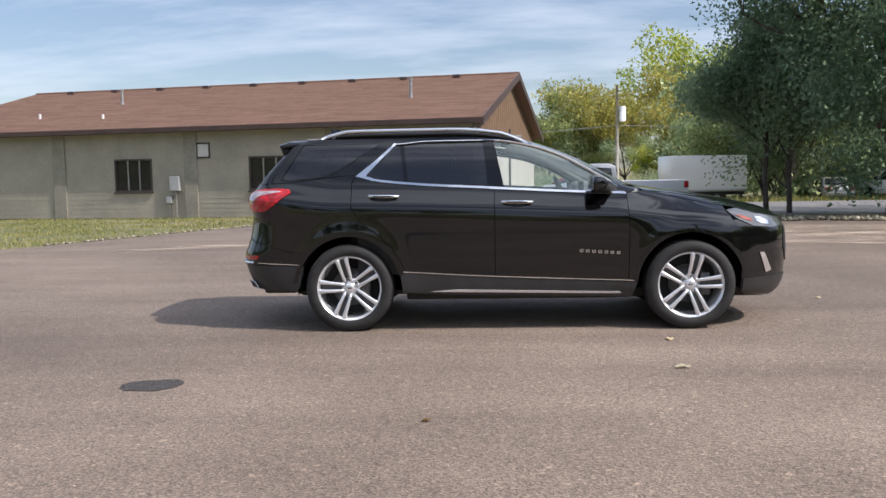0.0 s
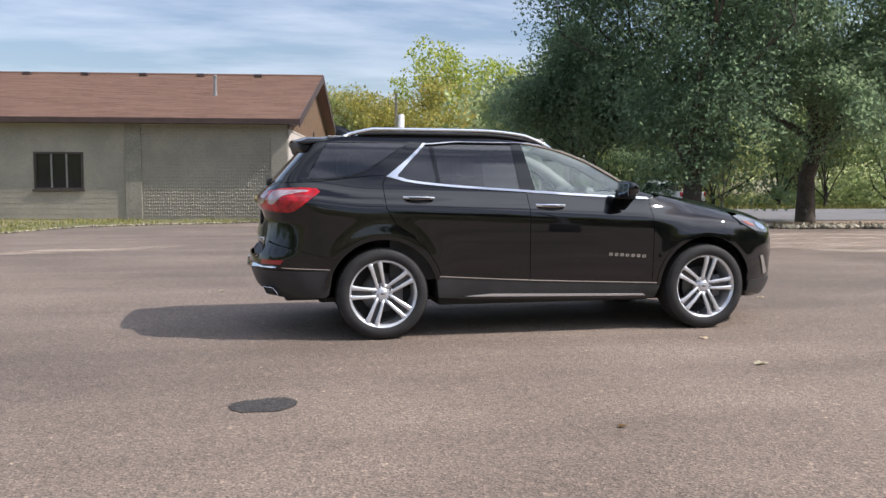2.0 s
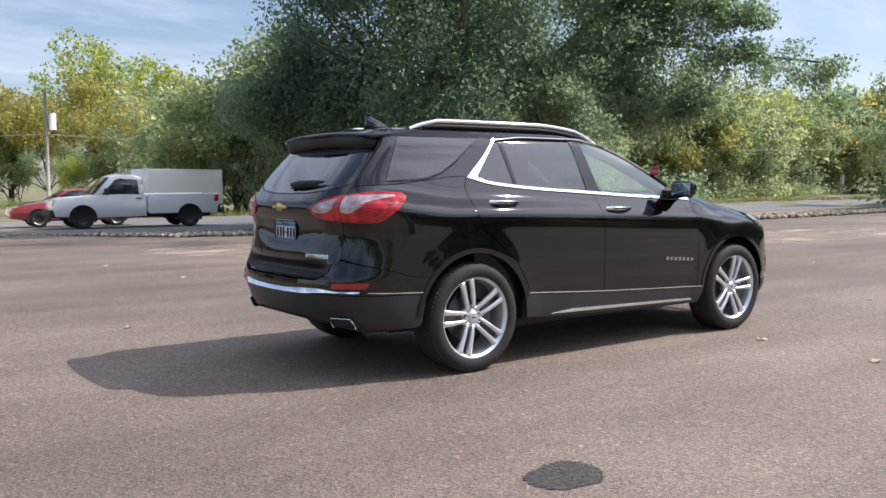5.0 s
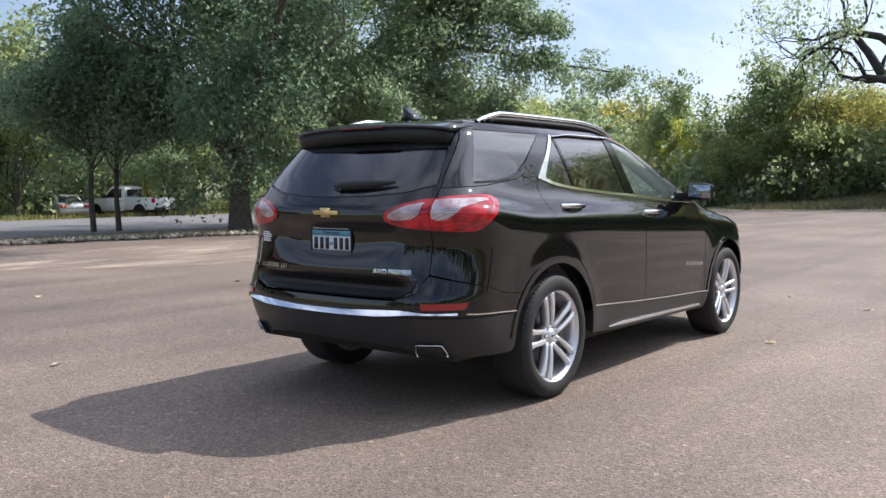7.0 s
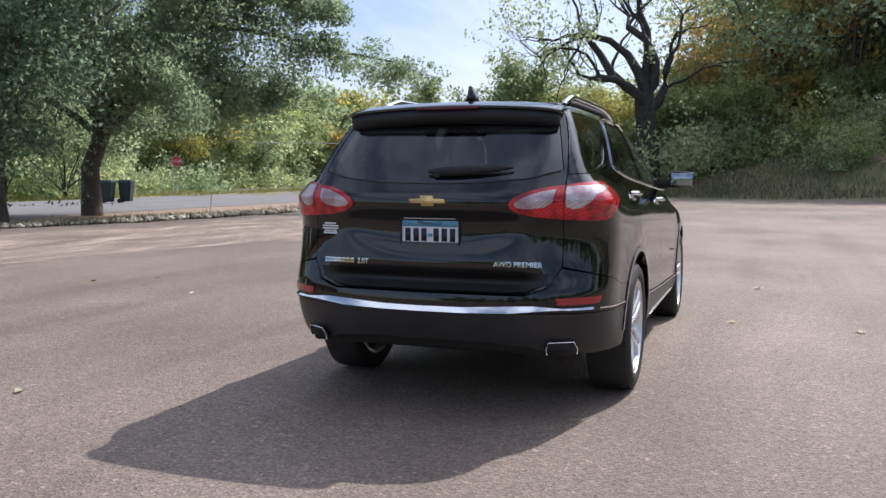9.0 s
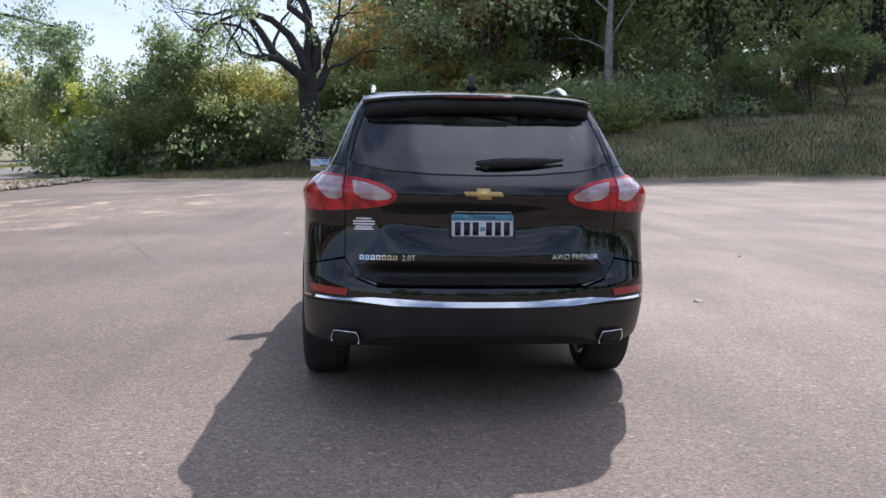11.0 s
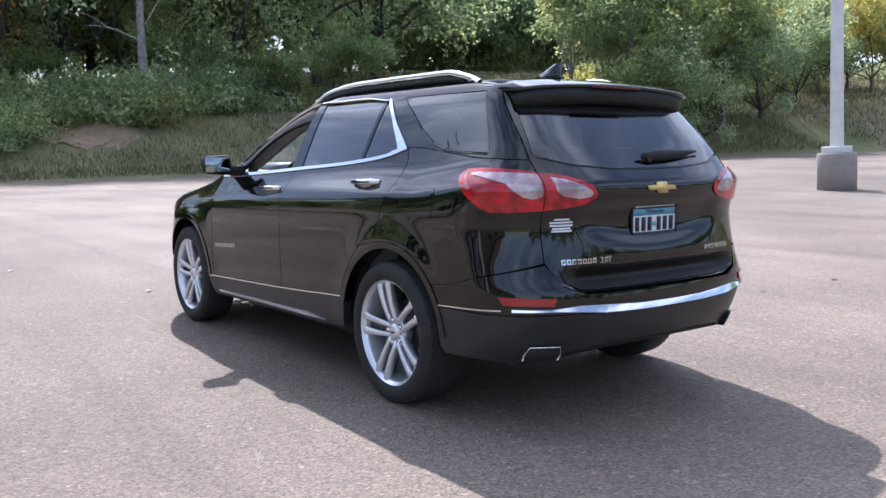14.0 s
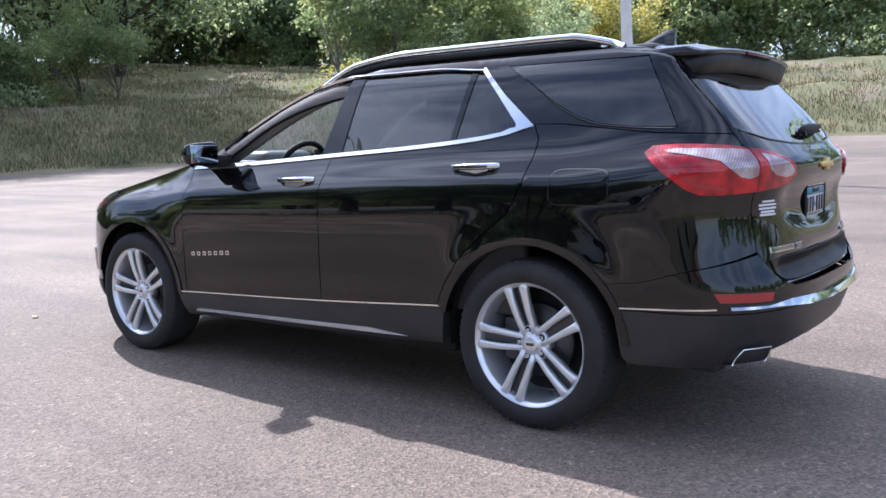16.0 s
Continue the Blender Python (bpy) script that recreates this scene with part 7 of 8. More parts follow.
def sedan(m, body, label, roof_tint=None):
    """A four-door saloon, nose along +x."""
    v = empty("sedan_car")
    tagged(v, label, "car", "parked vehicles")
    low = [(-2.28, .32), (-2.36, .52), (-2.34, .78), (-2.25, .93), (-1.75, .99), (-1.0, .97), (0.3, .95), (1.05, .97), (1.7, .87), (2.2, .74), (2.33, .58), (2.28, .34), (1.0, .24), (-1.0, .24)]
    part("body", hull(low, 0.87, 0.07), body, v)
    part("roof", hull([(-1.80, .93), (-1.22, 1.36), (-0.75, 1.43), (0.0, 1.44), (0.35, 1.39), (1.10, .93)], 0.80, 0.08, 0.42, 0.93), body, v)
    for s in BOTH:
        part("side_window", pane([(-1.45, 0.98), (-1.12, 1.31), (-0.68, 1.37), (-0.52, 1.37), (-0.50, 0.98)], s * 0.79, 0.42, 0.93), CAR_GLASS, v)
        part("side_window", pane([(-0.42, 0.98), (-0.44, 1.37), (0.0, 1.375), (0.28, 1.34), (0.85, 0.98)], s * 0.79, 0.42, 0.93), CAR_GLASS, v)
        part("tail_lamp", boxed(-2.37, -2.22, s * 0.66 - 0.17, s * 0.66 + 0.17, 0.70, 0.86, 0.03), RED_LENS, v, "red tail lamp")
        part("headlamp", boxed(2.08, 2.27, s * 0.66 - 0.16, s * 0.66 + 0.14, 0.64, 0.76, 0.03), CLEAR_LENS, v, "clear headlamp")
        part("door_mirror", boxed(0.70, 0.82, s * 0.93 - 0.08, s * 0.93 + 0.08, 0.98, 1.10, 0.03), body, v)
        part("door_handle", boxed(-0.25, -0.07, s * 0.885 - 0.012, s * 0.885 + 0.012, 0.84, 0.87, 0.008), MATTE, v)
    rear = loft([[(-1.74, y, 0.985), (-1.24, y * 0.82, 1.345), (-1.25, y * 0.82, 1.352), (-1.76, y, 0.995)] for y in (-0.66, 0.66)])
    part("rear_window", rear, CAR_GLASS, v)
    part("windscreen", loft([[(1.02, y, 0.985), (0.40, y * 0.82, 1.362), (0.41, y * 0.82, 1.372), (1.04, y, 0.995)] for y in (-0.66, 0.66)]), CAR_GLASS, v)
    part("bumper", boxed(-2.40, -2.28, -0.82, 0.82, 0.36, 0.60, 0.05), body, v)
    part("number_plate", boxed(-2.385, -2.36, -0.15, 0.15, 0.66, 0.80, 0.004), PLATE_WHITE, v)
    for ax in (-1.38, 1.36):
        arch_trim(v, ax, 0.872, 0.32)
        for s in BOTH:
            road_wheel(v, ax, s * 0.78, 0.32)
    v.matrix_world = m
    return v


def pickup(m, body, label, b=0.0):
    """A pickup with a short cab and an open bed, longer by b, nose along +x."""
    v = empty("pickup_truck")
    tagged(v, label, "truck", "parked vehicles")
    w = 0.97
    front = [(-0.55, .42), (-0.55, 1.18), (1.02, 1.18), (1.35, 1.16), (2.35, 1.08), (2.52, 0.95), (2.58, 0.70), (2.52, 0.45), (1.2, 0.38)]
    part("body", hull(front, w, 0.06), body, v)
    part("cab", hull([(-0.52, 1.10), (-0.42, 1.80), (-0.15, 1.90), (0.42, 1.90), (0.62, 1.84), (1.25, 1.14)], 0.92, 0.08, 0.22, 1.15), body, v)
    bed = bmesh.new()
    for s in BOTH:
        box(bed, -2.72 - b, -0.60, s * w - 0.05, s * w + 0.03 if s > 0 else s * w + 0.05, 0.50, 1.22, 0.03)
    box(bed, -2.70 - b, -0.62, -0.92, 0.92, 0.55, 0.68, 0.02)
    box(bed, -0.66, -0.58, -0.92, 0.92, 0.55, 1.20, 0.02)
    part("bed", bed, body, v)
    part("tailgate", boxed(-2.76 - b, -2.68 - b, -0.92, 0.92, 0.62, 1.21, 0.02), body, v)
    for s in BOTH:
        part("side_window", pane([(-0.30, 1.20), (-0.26, 1.72), (0.35, 1.76), (0.50, 1.72), (0.98, 1.20)], s * 0.91, 0.22, 1.15), CAR_GLASS, v)
        part("tail_lamp", boxed(-2.77 - b, -2.60 - b, s * 0.93 - 0.07, s * 0.93 + 0.085, 0.92, 1.18, 0.02), RED_LENS, v, "red tail lamp")
        part("headlamp", boxed(2.36, 2.56, s * 0.74 - 0.16, s * 0.74 + 0.16, 0.82, 1.02, 0.04), CLEAR_LENS, v, "clear headlamp")
        part("door_mirror", boxed(0.78, 0.92, s * 1.10 - 0.12, s * 1.10 + 0.10, 1.18, 1.42, 0.03), MATTE, v)
        part("door_handle", boxed(-0.38, -0.18, s * 0.985 - 0.014, s * 0.985 + 0.014, 1.04, 1.08, 0.01), MATTE, v)
    part("rear_window", boxed(-0.50, -0.46, -0.62, 0.62, 1.28, 1.70, 0.01), CAR_GLASS, v)
    part("windscreen", loft([[(1.22, y, 1.20), (0.68, y * 0.88, 1.80), (0.70, y * 0.88, 1.81), (1.25, y, 1.21)] for y in (-0.76, 0.76)]), CAR_GLASS, v)
    part("rear_bumper", boxed(-2.92 - b, -2.76 - b, -0.94, 0.94, 0.48, 0.66, 0.04), MATTE, v)
    part("front_bumper", boxed(2.45, 2.66, -0.94, 0.94, 0.42, 0.68, 0.05), MATTE, v)
    part("number_plate", boxed(-2.935 - b, -2.922 - b, -0.15, 0.15, 0.52, 0.63, 0.003), PLATE_WHITE, v)
    part("chassis", boxed(-2.6 - b, 2.2, -0.55, 0.55, 0.36, 0.56, 0.03), MATTE, v)
    for ax in (-1.68 - b, 1.62):
        arch_trim(v, ax, w + 0.03, 0.39)
        for s in BOTH:
            road_wheel(v, ax, s * 0.86, 0.39, 0.58)
    v.matrix_world = m
    return v


def at_land(x, y, turn, dz=0.0):
    return pose(x, y, float(land_z(x, y)) + dz, 0, 0, turn)


sedan(at_land(20.3, 45.1, 84, -0.12), BEIGE_BODY, "grey four-door saloon parked across the road")
pickup(at_land(23.9, 43.6, 106, -0.12), WHITE_BODY, "white pickup parked across the road")
pickup(at_land(4.45, 27.1, 177), WHITE_BODY, "white pickup with steel wheels beside the building", 0.4)
sedan(at_land(3.4, 30.1, 176), RED_BODY, "dark red car with silver wheels beside the building")

# white box trailer beyond the pickup
trailer = empty("box_trailer")
tagged(trailer, "white enclosed box trailer", "trailer", "parked vehicles")
part("body", boxed(-2.4, 2.4, -1.15, 1.15, 0.75, 2.95, 0.06), WHITE_BODY, trailer)
part("frame", boxed(-2.3, 3.0, -1.0, 1.0, 0.55, 0.75, 0.02), MATTE, trailer)
part("edge_trim", box(boxed(-2.42, 2.42, -1.17, -1.15, 0.78, 0.90), -2.42, 2.42, 1.15, 1.17, 0.78, 0.90), GREYBOX, trailer)
for k in range(6):
    part("panel_seam", boxed(-2.0 + k * 0.8, -1.985 + k * 0.8, -1.158, -1.151, 0.8, 2.9), GREYBOX, trailer)
for s in BOTH:
    road_wheel(trailer, -0.5, s * 1.0, 0.36)
    road_wheel(trailer, 0.4, s * 1.0, 0.36)
trailer.matrix_world = at_land(13.1, 46.4, 188, -0.2)

# wheeled bins by the road
for k, (x, y, tn) in enumerate(((30.5, 30.7, 20), (31.5, 30.3, 24))):
    b = empty("wheeled_bin")
    tagged(b, "dark green wheeled rubbish bin at the roadside", "bin", "roadside bins")
    GREEN_BIN = bpy.data.materials.get("bin_plastic") or plain("bin_plastic", (0.008, 0.022, 0.02), (0.012, 0.03, 0.026), 3.0, 0.5)
    part("body", loft([[(sx * q, sy * q, z) for sx, sy in ((-.3, -.3), (.3, -.3), (.3, .3), (-.3, .3))] for q, z in ((0.85, 0.08), (1.1, 1.05), (1.2, 1.06), (1.2, 1.12))]), GREEN_BIN, b, smooth=False)
    part("lid", loft([[(sx * q, sy * q, z) for sx, sy in ((-.3, -.3), (.3, -.3), (.3, .3), (-.3, .3))] for q, z in ((1.22, 1.13), (1.22, 1.17), (0.8, 1.24))]), GREEN_BIN, b, smooth=False)
    for s in BOTH:
        part("wheel", tube(bmesh.new(), [(s * 0.26, 0.3, 0.11), (s * 0.33, 0.3, 0.11)], [0.11, 0.11], 14), RUBBER, b)
    b.matrix_world = at_land(x, y, tn)

# ---------------------------------------------------------------- posts, signs, wires
lamp_post = empty("lamp_post", Matrix.Translation((6.43, -17.25, float(lot_z(6.4, -17.25)))) @ Matrix.Rotation(radians(2.2), 4, Vector((-0.76, 0.64, 0))))
tagged(lamp_post, "white steel lamp post on a round concrete base", "lamp post")
CONCRETE = plain("concrete", (0.36, 0.33, 0.30), (0.28, 0.26, 0.24), 3.0, 0.9, bump=0.4, fine=30.0)
part("concrete_base", lathe(bmesh.new(), [(0.0, -0.3), (0.455, -0.3), (0.455, 0.86), (0.44, 0.90), (0.0, 0.90)], "z", 40), CONCRETE, lamp_post)
part("anchor_plate", boxed(-0.26, 0.26, -0.26, 0.26, 0.90, 1.06, 0.015), WHITEPAINT, lamp_post)
part("pole", loft([[(sx * h, sy * h, z) for sx, sy in ((-1, -1), (1, -1), (1, 1), (-1, 1))] for z, h in ((1.06, 0.115), (9.0, 0.09))]), WHITEPAINT, lamp_post, smooth=False)
part("lamp_head", boxed(-0.35, 0.35, -0.25, 0.65, 8.95, 9.15, 0.04), WHITEPAINT, lamp_post)

POLE_WOOD = plain("weathered_pole", (0.48, 0.44, 0.37), (0.36, 0.33, 0.28), 3.0, 0.9, bump=0.4, fine=20.0)
upole = empty("utility_pole", at_land(13.6, 84, 0))
tagged(upole, "weathered wooden utility pole with a pale transformer", "utility pole")
part("pole", tube(bmesh.new(), [(0, 0, -0.5), (0, 0, 11.2)], [0.19, 0.14], 12), POLE_WOOD, upole)
part("transformer", tube(bmesh.new(), [(0.55, -0.1, 7.4), (0.55, -0.1, 8.9), (0.55, -0.1, 9.0)], [0.34, 0.34, 0.2], 16), WHITEPAINT, upole, "pale transformer can")
part("bracket", box(boxed(0.1, 0.4, -0.06, 0.02, 7.7, 7.8), 0.1, 0.4, -0.06, 0.02, 8.5, 8.6), GALV, upole)


def cable(a, b, sag):
    wire = finish(tube(bmesh.new(), [tuple(Vector(a).lerp(Vector(b), t) - Vector((0, 0, sag * 4 * t * (1 - t)))) for t in np.linspace(0, 1, 24)], [0.028] * 24, 5), "overhead_cable", GREYBOX)
    tagged(wire, "thin grey overhead cable on the utility pole", "cable")


zp = upole.matrix_world.translation.z
cable((13.6, 84, zp + 7.0), (-40, 92, 5.6), 0.8)
cable((13.6, 84, zp + 7.0), (74, 62, 5.4), 0.9)
cable((74, 62, 5.4), (140, 46, 8.0), 0.9)

SIGN_RED = plain("sign_red", (0.45, 0.03, 0.03), (0.38, 0.03, 0.03), 4.0, 0.5, fine=0)
stop = empty("stop_sign", at_land(52.8, 43.2, -40))
tagged(stop, "red octagonal stop sign on a steel post", "sign")
part("post", tube(bmesh.new(), [(0, 0, -0.2), (0, 0, 2.7)], [0.035, 0.035], 8), GALV, stop)
oct_pts = [(0.42 * math.cos(a), 0.42 * math.sin(a)) for a in np.linspace(math.pi / 8, 2 * math.pi + math.pi / 8, 8, endpoint=False)]
plate_s = part("sign_plate", loft([[(x, y, 2.65 + z) for x, z in oct_pts] for y in (-0.06, -0.045)]), SIGN_RED, stop, smooth=False)
part("sign_border", loft([[(x * 1.06, y, 2.65 + z * 1.06) for x, z in oct_pts] for y in (-0.044, -0.036)]), WHITEPAINT, plate_s, smooth=False)
glyphs("STOP", 0.30, 0.003, lambda a, b: np.stack([np.atleast_1d(a), np.atleast_1d(a) * 0 - 0.066, np.atleast_1d(b)], -1), (-0.33, 2.55), 1, WHITE_INK, plate_s, "sign_letters")
for x, y, h, lab in ((78.9, 41.3, 2.7, "small white sign on a post by the far road"), (84.0, 27.4, 2.6, "pale marker post in the weeds")):
    sg = empty("road_sign", at_land(x, y, 62))
    tagged(sg, lab, "sign")
    part("post", tube(bmesh.new(), [(0, 0, -0.2), (0, 0, h)], [0.05, 0.05], 8), GALV, sg)
    part("sign_plate", boxed(-0.28, 0.28, -0.07, -0.05, h - 0.95, h, 0.01), WHITEPAINT, sg)
for x, y, h in ((56.0, 46.0, 2.0), (64.0, 46.6, 1.0), (47.5, 43.0, 1.1), (70.2, 44.0, 1.0)):
    ps = finish(tube(bmesh.new(), [(0, 0, -0.2), (0, 0, h)], [0.07, 0.06], 8), "marker_post", POLE_WOOD, m=at_land(x, y, 0))
    tagged(ps, "weathered wooden marker post in the verge", "post", "verge posts")
stake = finish(tube(bmesh.new(), [(0, 0, -0.1), (0.16, 0.02, 0.85)], [0.018, 0.018], 6), "marker_stake", POLE_WOOD, m=at_land(19.1, 16.3, 0))
tagged(stake, "leaning thin stake in the gravel", "stake")
for x, y in ((24.5, -78.0), (30.5, -72.5)):
    ps = finish(tube(bmesh.new(), [(0, 0, -0.2), (0, 0, 1.5)], [0.10, 0.09], 8), "fence_post", BARK_DARK, m=at_land(x, y, 0))
    tagged(ps, "short dark wooden post on the grass slope", "post", "slope posts")

# ---------------------------------------------------------------- on the ground
def blot(name, x, y, rx, ry, turn, material, label, seed, lift=0.004, wob=0.06, k=40, rag=0.0, height=None):
    """A flat patch with a wandering outline, a few millimetres over the asphalt."""
    R3 = random.Random(seed)
    level = height or lot_z
    ph = [R3.uniform(0, 6.28) for _ in range(5)]
    bm = bmesh.new()
    c, s = math.cos(radians(turn)), math.sin(radians(turn))
    ring = []
    for i in range(k):
        a = 2 * math.pi * i / k
        q = 1 + wob * sum(math.sin((j + 2) * a + ph[j]) / (j + 1) for j in range(5)) + rag * R3.gauss(0, 1)
        px, py = rx * q * math.cos(a), ry * q * math.sin(a)
        gx, gy = x + c * px - s * py, y + s * px + c * py
        ring.append(bm.verts.new((gx, gy, float(level(gx, gy)) + lift)))
    mid_v = bm.verts.new((x, y, float(level(x, y)) + lift))
    for i in range(k):
        bm.faces.new((mid_v, ring[i], ring[(i + 1) % k]))
    ob = finish(bm, name, material)
    tagged(ob, label, "stain", kind="structure")
    return ob


blot("oil_patch", -2.305, -2.68, 0.175, 0.155, 0, STAIN, "dark round patch on the asphalt", 1, wob=0.09, k=150, rag=0.035)
SANDMIX, n, l, bs = make("sand_wash")
tr, mx = n.new("ShaderNodeBsdfTransparent"), n.new("ShaderNodeMixShader")
bs.inputs["Base Color"].default_value, bs.inputs["Roughness"].default_value = (0.50, 0.40, 0.31, 1), 0.9
l.new(ramp(n, l, noise_tex(n, l, 0.9, 8.0, stretch=(0.5, 1.4, 1), rough=0.65), (0.42, (0, 0, 0)), (0.66, (0.85, 0.85, 0.85))), mx.inputs[0])
l.new(tr.outputs[0], mx.inputs[1])
l.new(bs.outputs[0], mx.inputs[2])
l.new(mx.outputs[0], n["Material Output"].inputs["Surface"])
for i, (x, y, rx, ry, tn) in enumerate(((6.2, 10.4, 6.0, 3.2, -18), (11.5, 10.6, 6.5, 2.2, -5), (14, 6.5, 7.0, 2.0, -10), (-5.6, 8.6, 2.2, 0.5, 20))):
    blot("sand_patch", x, y, rx, ry, tn, SANDMIX, "pale sand washed over the asphalt", 20 + i, 0.005, 0.12, 60)
earth = sheet("earth_patch", np.arange(42.6, 50.2, 0.15), np.arange(-14.5, -5.5, 0.15), land_z, DIRT, lambda x, y: ((x - 46.3) / 2.6) ** 2 + ((y + 9.8) / 2.9) ** 2 + 0.22 * np.sin(2.3 * x + 1.7 * np.sin(1.9 * y)) + 0.2 * np.sin(2.9 * y + x) + 0.1 * np.sin(9 * x + 7 * y) < 0.85, lift=-0.01)
tagged(earth, "bare reddish-brown earth on the grassy bank", "soil", kind="structure")
# cracks in the asphalt
for i, pts in enumerate((((9.5, 5.2), (6.2, 4.1), (4.6, 3.45), (3.4, 3.0)), ((4.2, -15.35), (2.9, -14.4), (1.55, -13.75), (-1.0, -13.2)), ((-9, -14), (-4, -10.5), (0, -9.6), (6, -9.8)), ((10, -4), (14, -2.5), (20, -3.0), (27, -1.5)))):
    R3 = random.Random(70 + i)
    line = []
    for (ax, ay), (bx, by) in zip(pts, pts[1:]):
        for q in np.linspace(0, 1, 12, endpoint=False):
            line.append((ax + (bx - ax) * q + R3.uniform(-.022, .022), ay + (by - ay) * q + R3.uniform(-.022, .022)))
    bm = bmesh.new()
    prev = None
    for (ax, ay), (bx, by) in zip(line, line[1:]):
        d = Vector((by - ay, ax - bx, 0)).normalized() * R3.uniform(0.002, 0.005)
        cur = [bm.verts.new((ax + d.x, ay + d.y, float(lot_z(ax, ay)) + 0.004)), bm.verts.new((ax - d.x, ay - d.y, float(lot_z(ax, ay)) + 0.004))]
        if prev:
            bm.faces.new((prev[0], cur[0], cur[1], prev[1]))
        prev = cur
    bmesh.ops.recalc_face_normals(bm, faces=bm.faces)
    tagged(finish(bm, "asphalt_crack", STAIN), "dark sealed crack across the asphalt", "crack", kind="structure")

# fallen leaves
LEAF_DRY = leafage("dry_leaf", (0.60, 0.50, 0.38), (0.72, 0.64, 0.52), (0.8, 0.75, 0.66), rough=0.8, glow=False)
LEAF_BROWN = leafage("brown_leaf", (0.12, 0.07, 0.03), (0.2, 0.12, 0.05), (0.3, 0.2, 0.08), rough=0.8, glow=False)


def fallen(x, y, size, turn, material, label):
    bm = bmesh.new()
    outline = [(math.cos(a) * (1 + 0.25 * math.cos(3 * a)) * size, math.sin(a) * 0.62 * (1 + 0.2 * math.sin(2 * a)) * size) for a in np.linspace(0, 2 * math.pi, 14, endpoint=False)]
    z0 = float(lot_z(x, y))
    c, s = math.cos(turn), math.sin(turn)
    up = [bm.verts.new((x + c * u - s * v, y + s * u + c * v, z0 + 0.008 + 0.35 * abs(v) + 0.12 * size * math.cos(5 * u / size))) for u, v in outline]
    mid_v = bm.verts.new((x, y, z0 + 0.006))
    for i in range(14):
        bm.faces.new((mid_v, up[i], up[(i + 1) % 14]))
    ob = finish(bm, "fallen_leaf", material)
    tagged(ob, label, "leaf", "leaves on the asphalt")


for i, (x, y, sz) in enumerate(((0.98, -2.29, 0.06), (1.10, -1.345, 0.045), (-2.64, 2.27, 0.05), (3.42, -1.55, 0.06), (1.03, 3.83, 0.045), (2.95, 0.71, 0.045), (4.03, -0.66, 0.05), (5.3, 1.44, 0.05), (-0.82, 6.07, 0.06), (6.4, -3.2, 0.05), (2.1, -5.6, 0.05), (7.5, 2.0, 0.05), (-1.1, 8.8, 0.06))):
    fallen(x, y, sz * 0.85, i * 1.7, LEAF_DRY, "pale dry leaf lying on the asphalt")
for i, (x, y, sz) in enumerate(((-0.575, -3.48, 0.03), (1.5, 5.5, 0.05), (1.98, 5.0, 0.04), (-0.59, -4.6, 0.04), (4.4, -4.1, 0.045))):
    fallen(x, y, sz * 0.85, i * 2.1, LEAF_BROWN, "brown leaf lying on the asphalt")

# stones spilled along the edge of the asphalt
g = np.random.default_rng(77)
cnt = 9000
sx = np.where(g.random(cnt) < 0.8, g.uniform(2.5, 40, cnt), g.uniform(-9.5, 1.0, cnt))
sx[:1500] = g.uniform(-1.5, 6.5, 1500)
off = np.abs(g.normal(0, 0.6, cnt)) * np.where(sx > 1.5, 1, 0.5)
sy = lot_north(sx) - 0.2 + off
sr = g.uniform(0.025, 0.115, cnt) * np.where(sx > 14, 1.15, 0.9) * np.where(sx > 1.5, 1, 0.45)
octa = np.array([(1, 0, 0), (0, 1, 0), (-1, 0, 0), (0, -1, 0), (0, 0, 0.8), (0, 0, -0.8)], float)
jit = octa[None] * g.uniform(0.6, 1.3, (cnt, 6, 3)) * sr[:, None, None]
ca, sa = np.cos(g.uniform(0, 6.28, cnt)), np.sin(g.uniform(0, 6.28, cnt))
vx = jit[..., 0] * ca[:, None] - jit[..., 1] * sa[:, None] + sx[:, None]
vy = jit[..., 0] * sa[:, None] + jit[..., 1] * ca[:, None] + sy[:, None]
vz = jit[..., 2] + land_z(sx, sy)[:, None] + sr[:, None] * 0.3
tri8 = np.array([(0, 1, 4), (1, 2, 4), (2, 3, 4), (3, 0, 4), (1, 0, 5), (2, 1, 5), (3, 2, 5), (0, 3, 5)])
ff = (np.arange(cnt)[:, None, None] * 6 + tri8[None]).reshape(-1, 3)
st = bulk("gravel_stones", np.stack([vx, vy, vz], -1).reshape(-1, 3), ff, ROCK)
tagged(st, "grey and pale stones spilled along the asphalt edge", "gravel", kind="stuff")

# bare earth strip under the trees
earth = strip("earth_strip", [(2.2 + 1.5 * i, float(lot_north(2.2 + 1.5 * i)) - 0.05) for i in range(26)], [(2.2 + 1.5 * i, 20.7) for i in range(26)], DIRT, land_z, -0.015)
tagged(earth, "bare brown earth between the asphalt and the road", "ground", kind="structure")


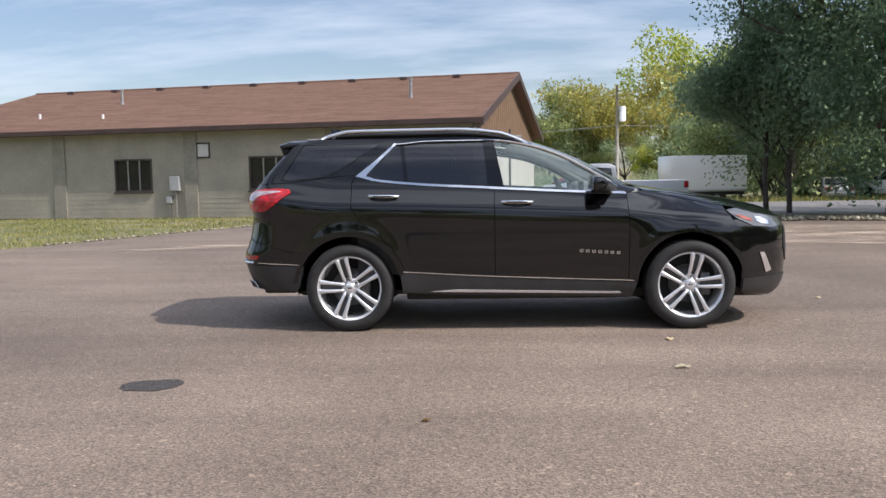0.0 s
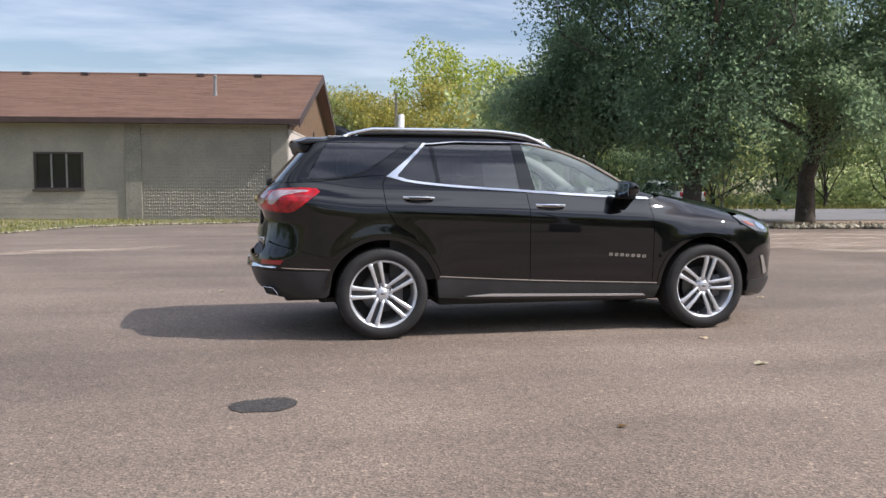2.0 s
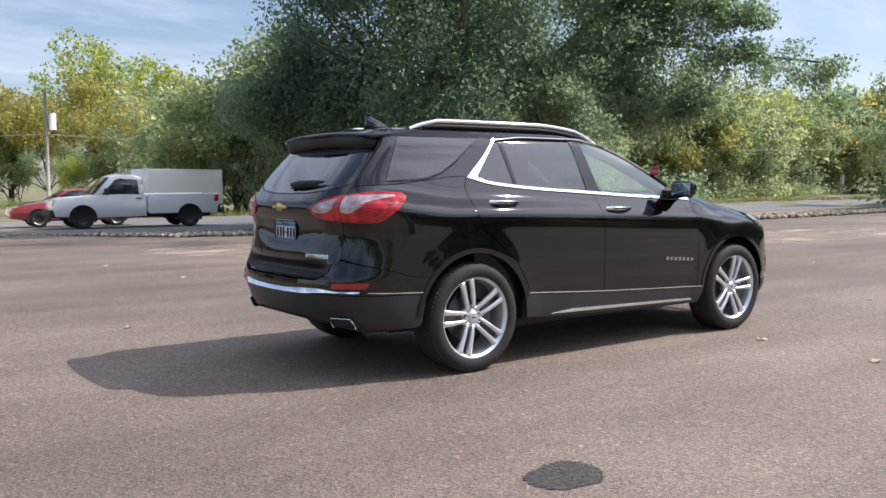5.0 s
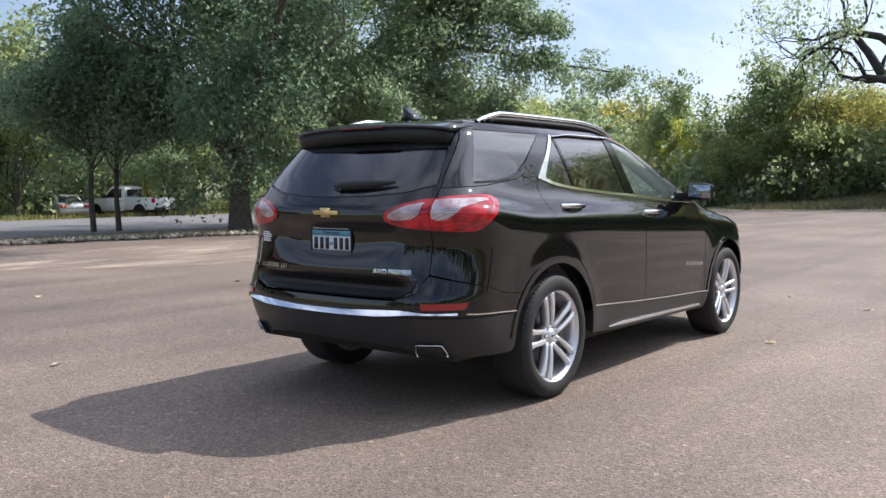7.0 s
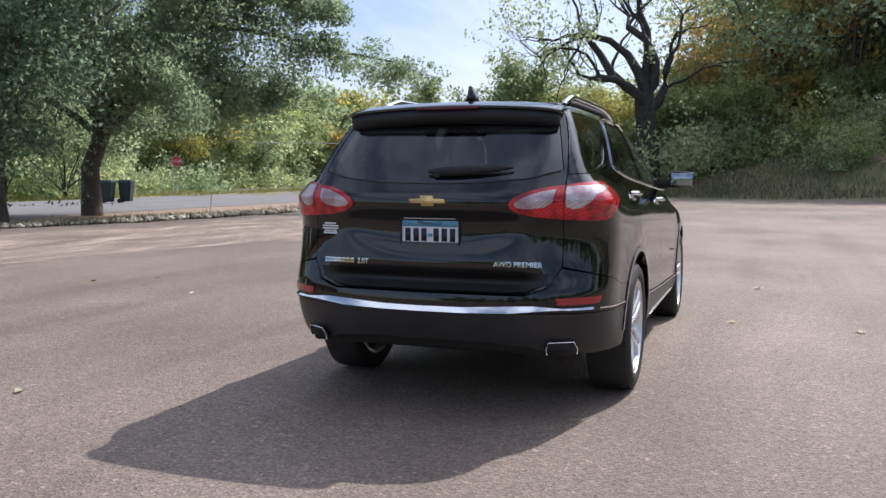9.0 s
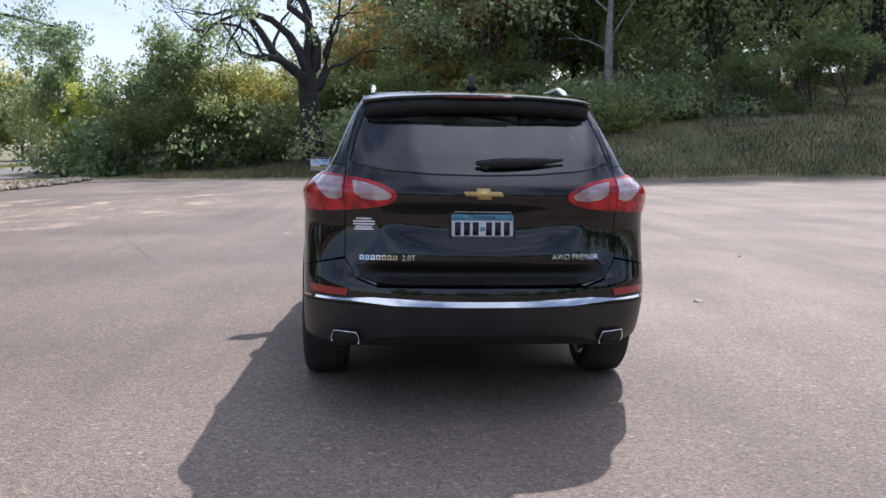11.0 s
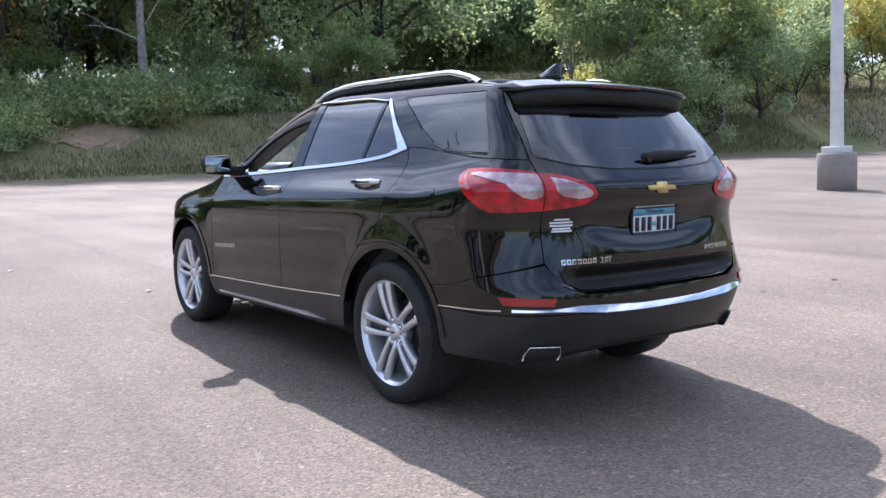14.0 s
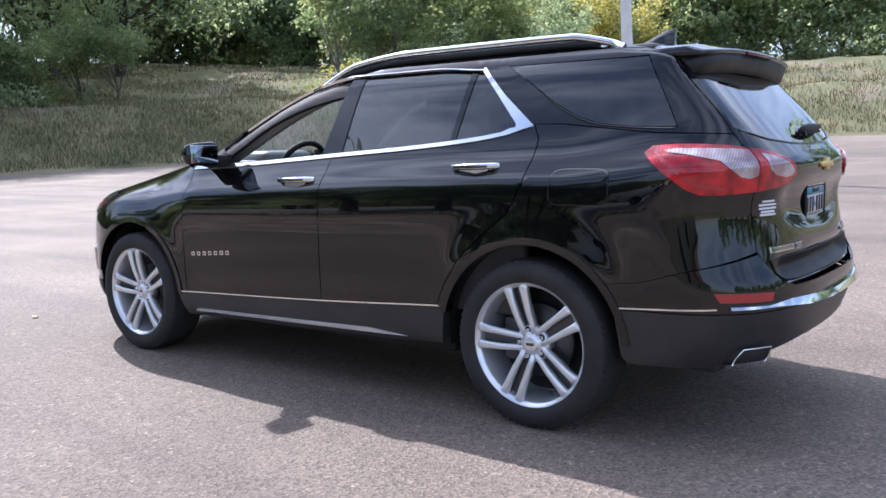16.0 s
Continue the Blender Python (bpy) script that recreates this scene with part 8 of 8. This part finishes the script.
def blades(name, px, py, h, w, material, label, seed, lean=0.35):
    """Many single grass blades."""
    g = np.random.default_rng(seed)
    k = len(px)
    a = g.uniform(0, 2 * math.pi, k)
    z = land_z(px, py) - 0.05
    hh = h * g.uniform(0.5, 1.4, k)
    lx, ly = g.normal(0, lean, k) * hh, g.normal(0, lean, k) * hh
    v = np.stack([np.stack([px - np.cos(a) * w, py - np.sin(a) * w, z], -1), np.stack([px + np.cos(a) * w, py + np.sin(a) * w, z], -1), np.stack([px + lx, py + ly, z + hh], -1)], 1)
    ob = bulk(name, v.reshape(-1, 3), np.arange(3 * k).reshape(-1, 3), material)
    tagged(ob, label, "grass", kind="stuff")
    return ob


g = np.random.default_rng(90)
px, py = g.uniform(-30, -0.5, 70000), g.uniform(4, 31, 70000)
keep = (py > lot_north(px) + 0.25 * g.random(70000)) & (np.sin(px * 1.3 + 2 * np.sin(py * 0.7)) + np.sin(py * 1.7) + g.normal(0, 0.8, 70000) > -0.6)
keep &= ((px + 0.72) * math.sin(0.178) + (py - 25.9) * math.cos(0.178)) < -0.1
blades("lawn_grass", px[keep], py[keep], 0.075, 0.014, LAWN, "short patchy lawn before the building", 91)
y = g.uniform(-45, 14, 42000)
x = edge_x(y) + np.abs(g.normal(0, 6.0, 42000)) + 0.2
keep = ~((y > -19) & (y < -5) & (x - edge_x(y) > 1.5) & (g.random(42000) < 0.45))
keep &= ((x - 46.3) / 3.2) ** 2 + ((y + 9.8) / 3.2) ** 2 + g.normal(0, 0.25, 42000) > 0.9
blades("bank_weeds", x[keep], y[keep], 0.30, 0.022, WEED, "tall weeds on the bank beyond the asphalt", 92)
x = g.uniform(-10, 41, 14000)
y = -46.5 - np.abs(g.normal(0, 5, 14000))
blades("bank_weeds", x, y, 0.3, 0.025, WEED, "tall weeds on the southern bank", 93)
x, y = g.uniform(8, 78, 90000), g.uniform(-92, -20, 90000)
far = np.maximum(x - edge_x(y), -y - 46)
keep = (far > 4) & (far < 46) & (np.sin(x * 0.5 + np.sin(y * 0.4)) + np.sin(y * 0.6) + g.normal(0, 0.7, 90000) > -0.5)
blades("slope_grass", x[keep], y[keep], 0.28, 0.035, WEED, "rough dry grass on the open slope", 96)
x = g.uniform(4, 120, 16000)
y = g.uniform(40.3, 47, 16000)
blades("verge_grass", x, y, 0.3, 0.03, LAWN, "dry yellow verge grass beside the road", 94)
x = g.uniform(3, 40, 5000)
y = lot_north(x) + np.abs(g.normal(0.6, 1.3, 5000))
blades("strip_grass", x[y < 20.4], y[y < 20.4], 0.16, 0.014, LAWN, "thin dry grass on the earth strip", 95)
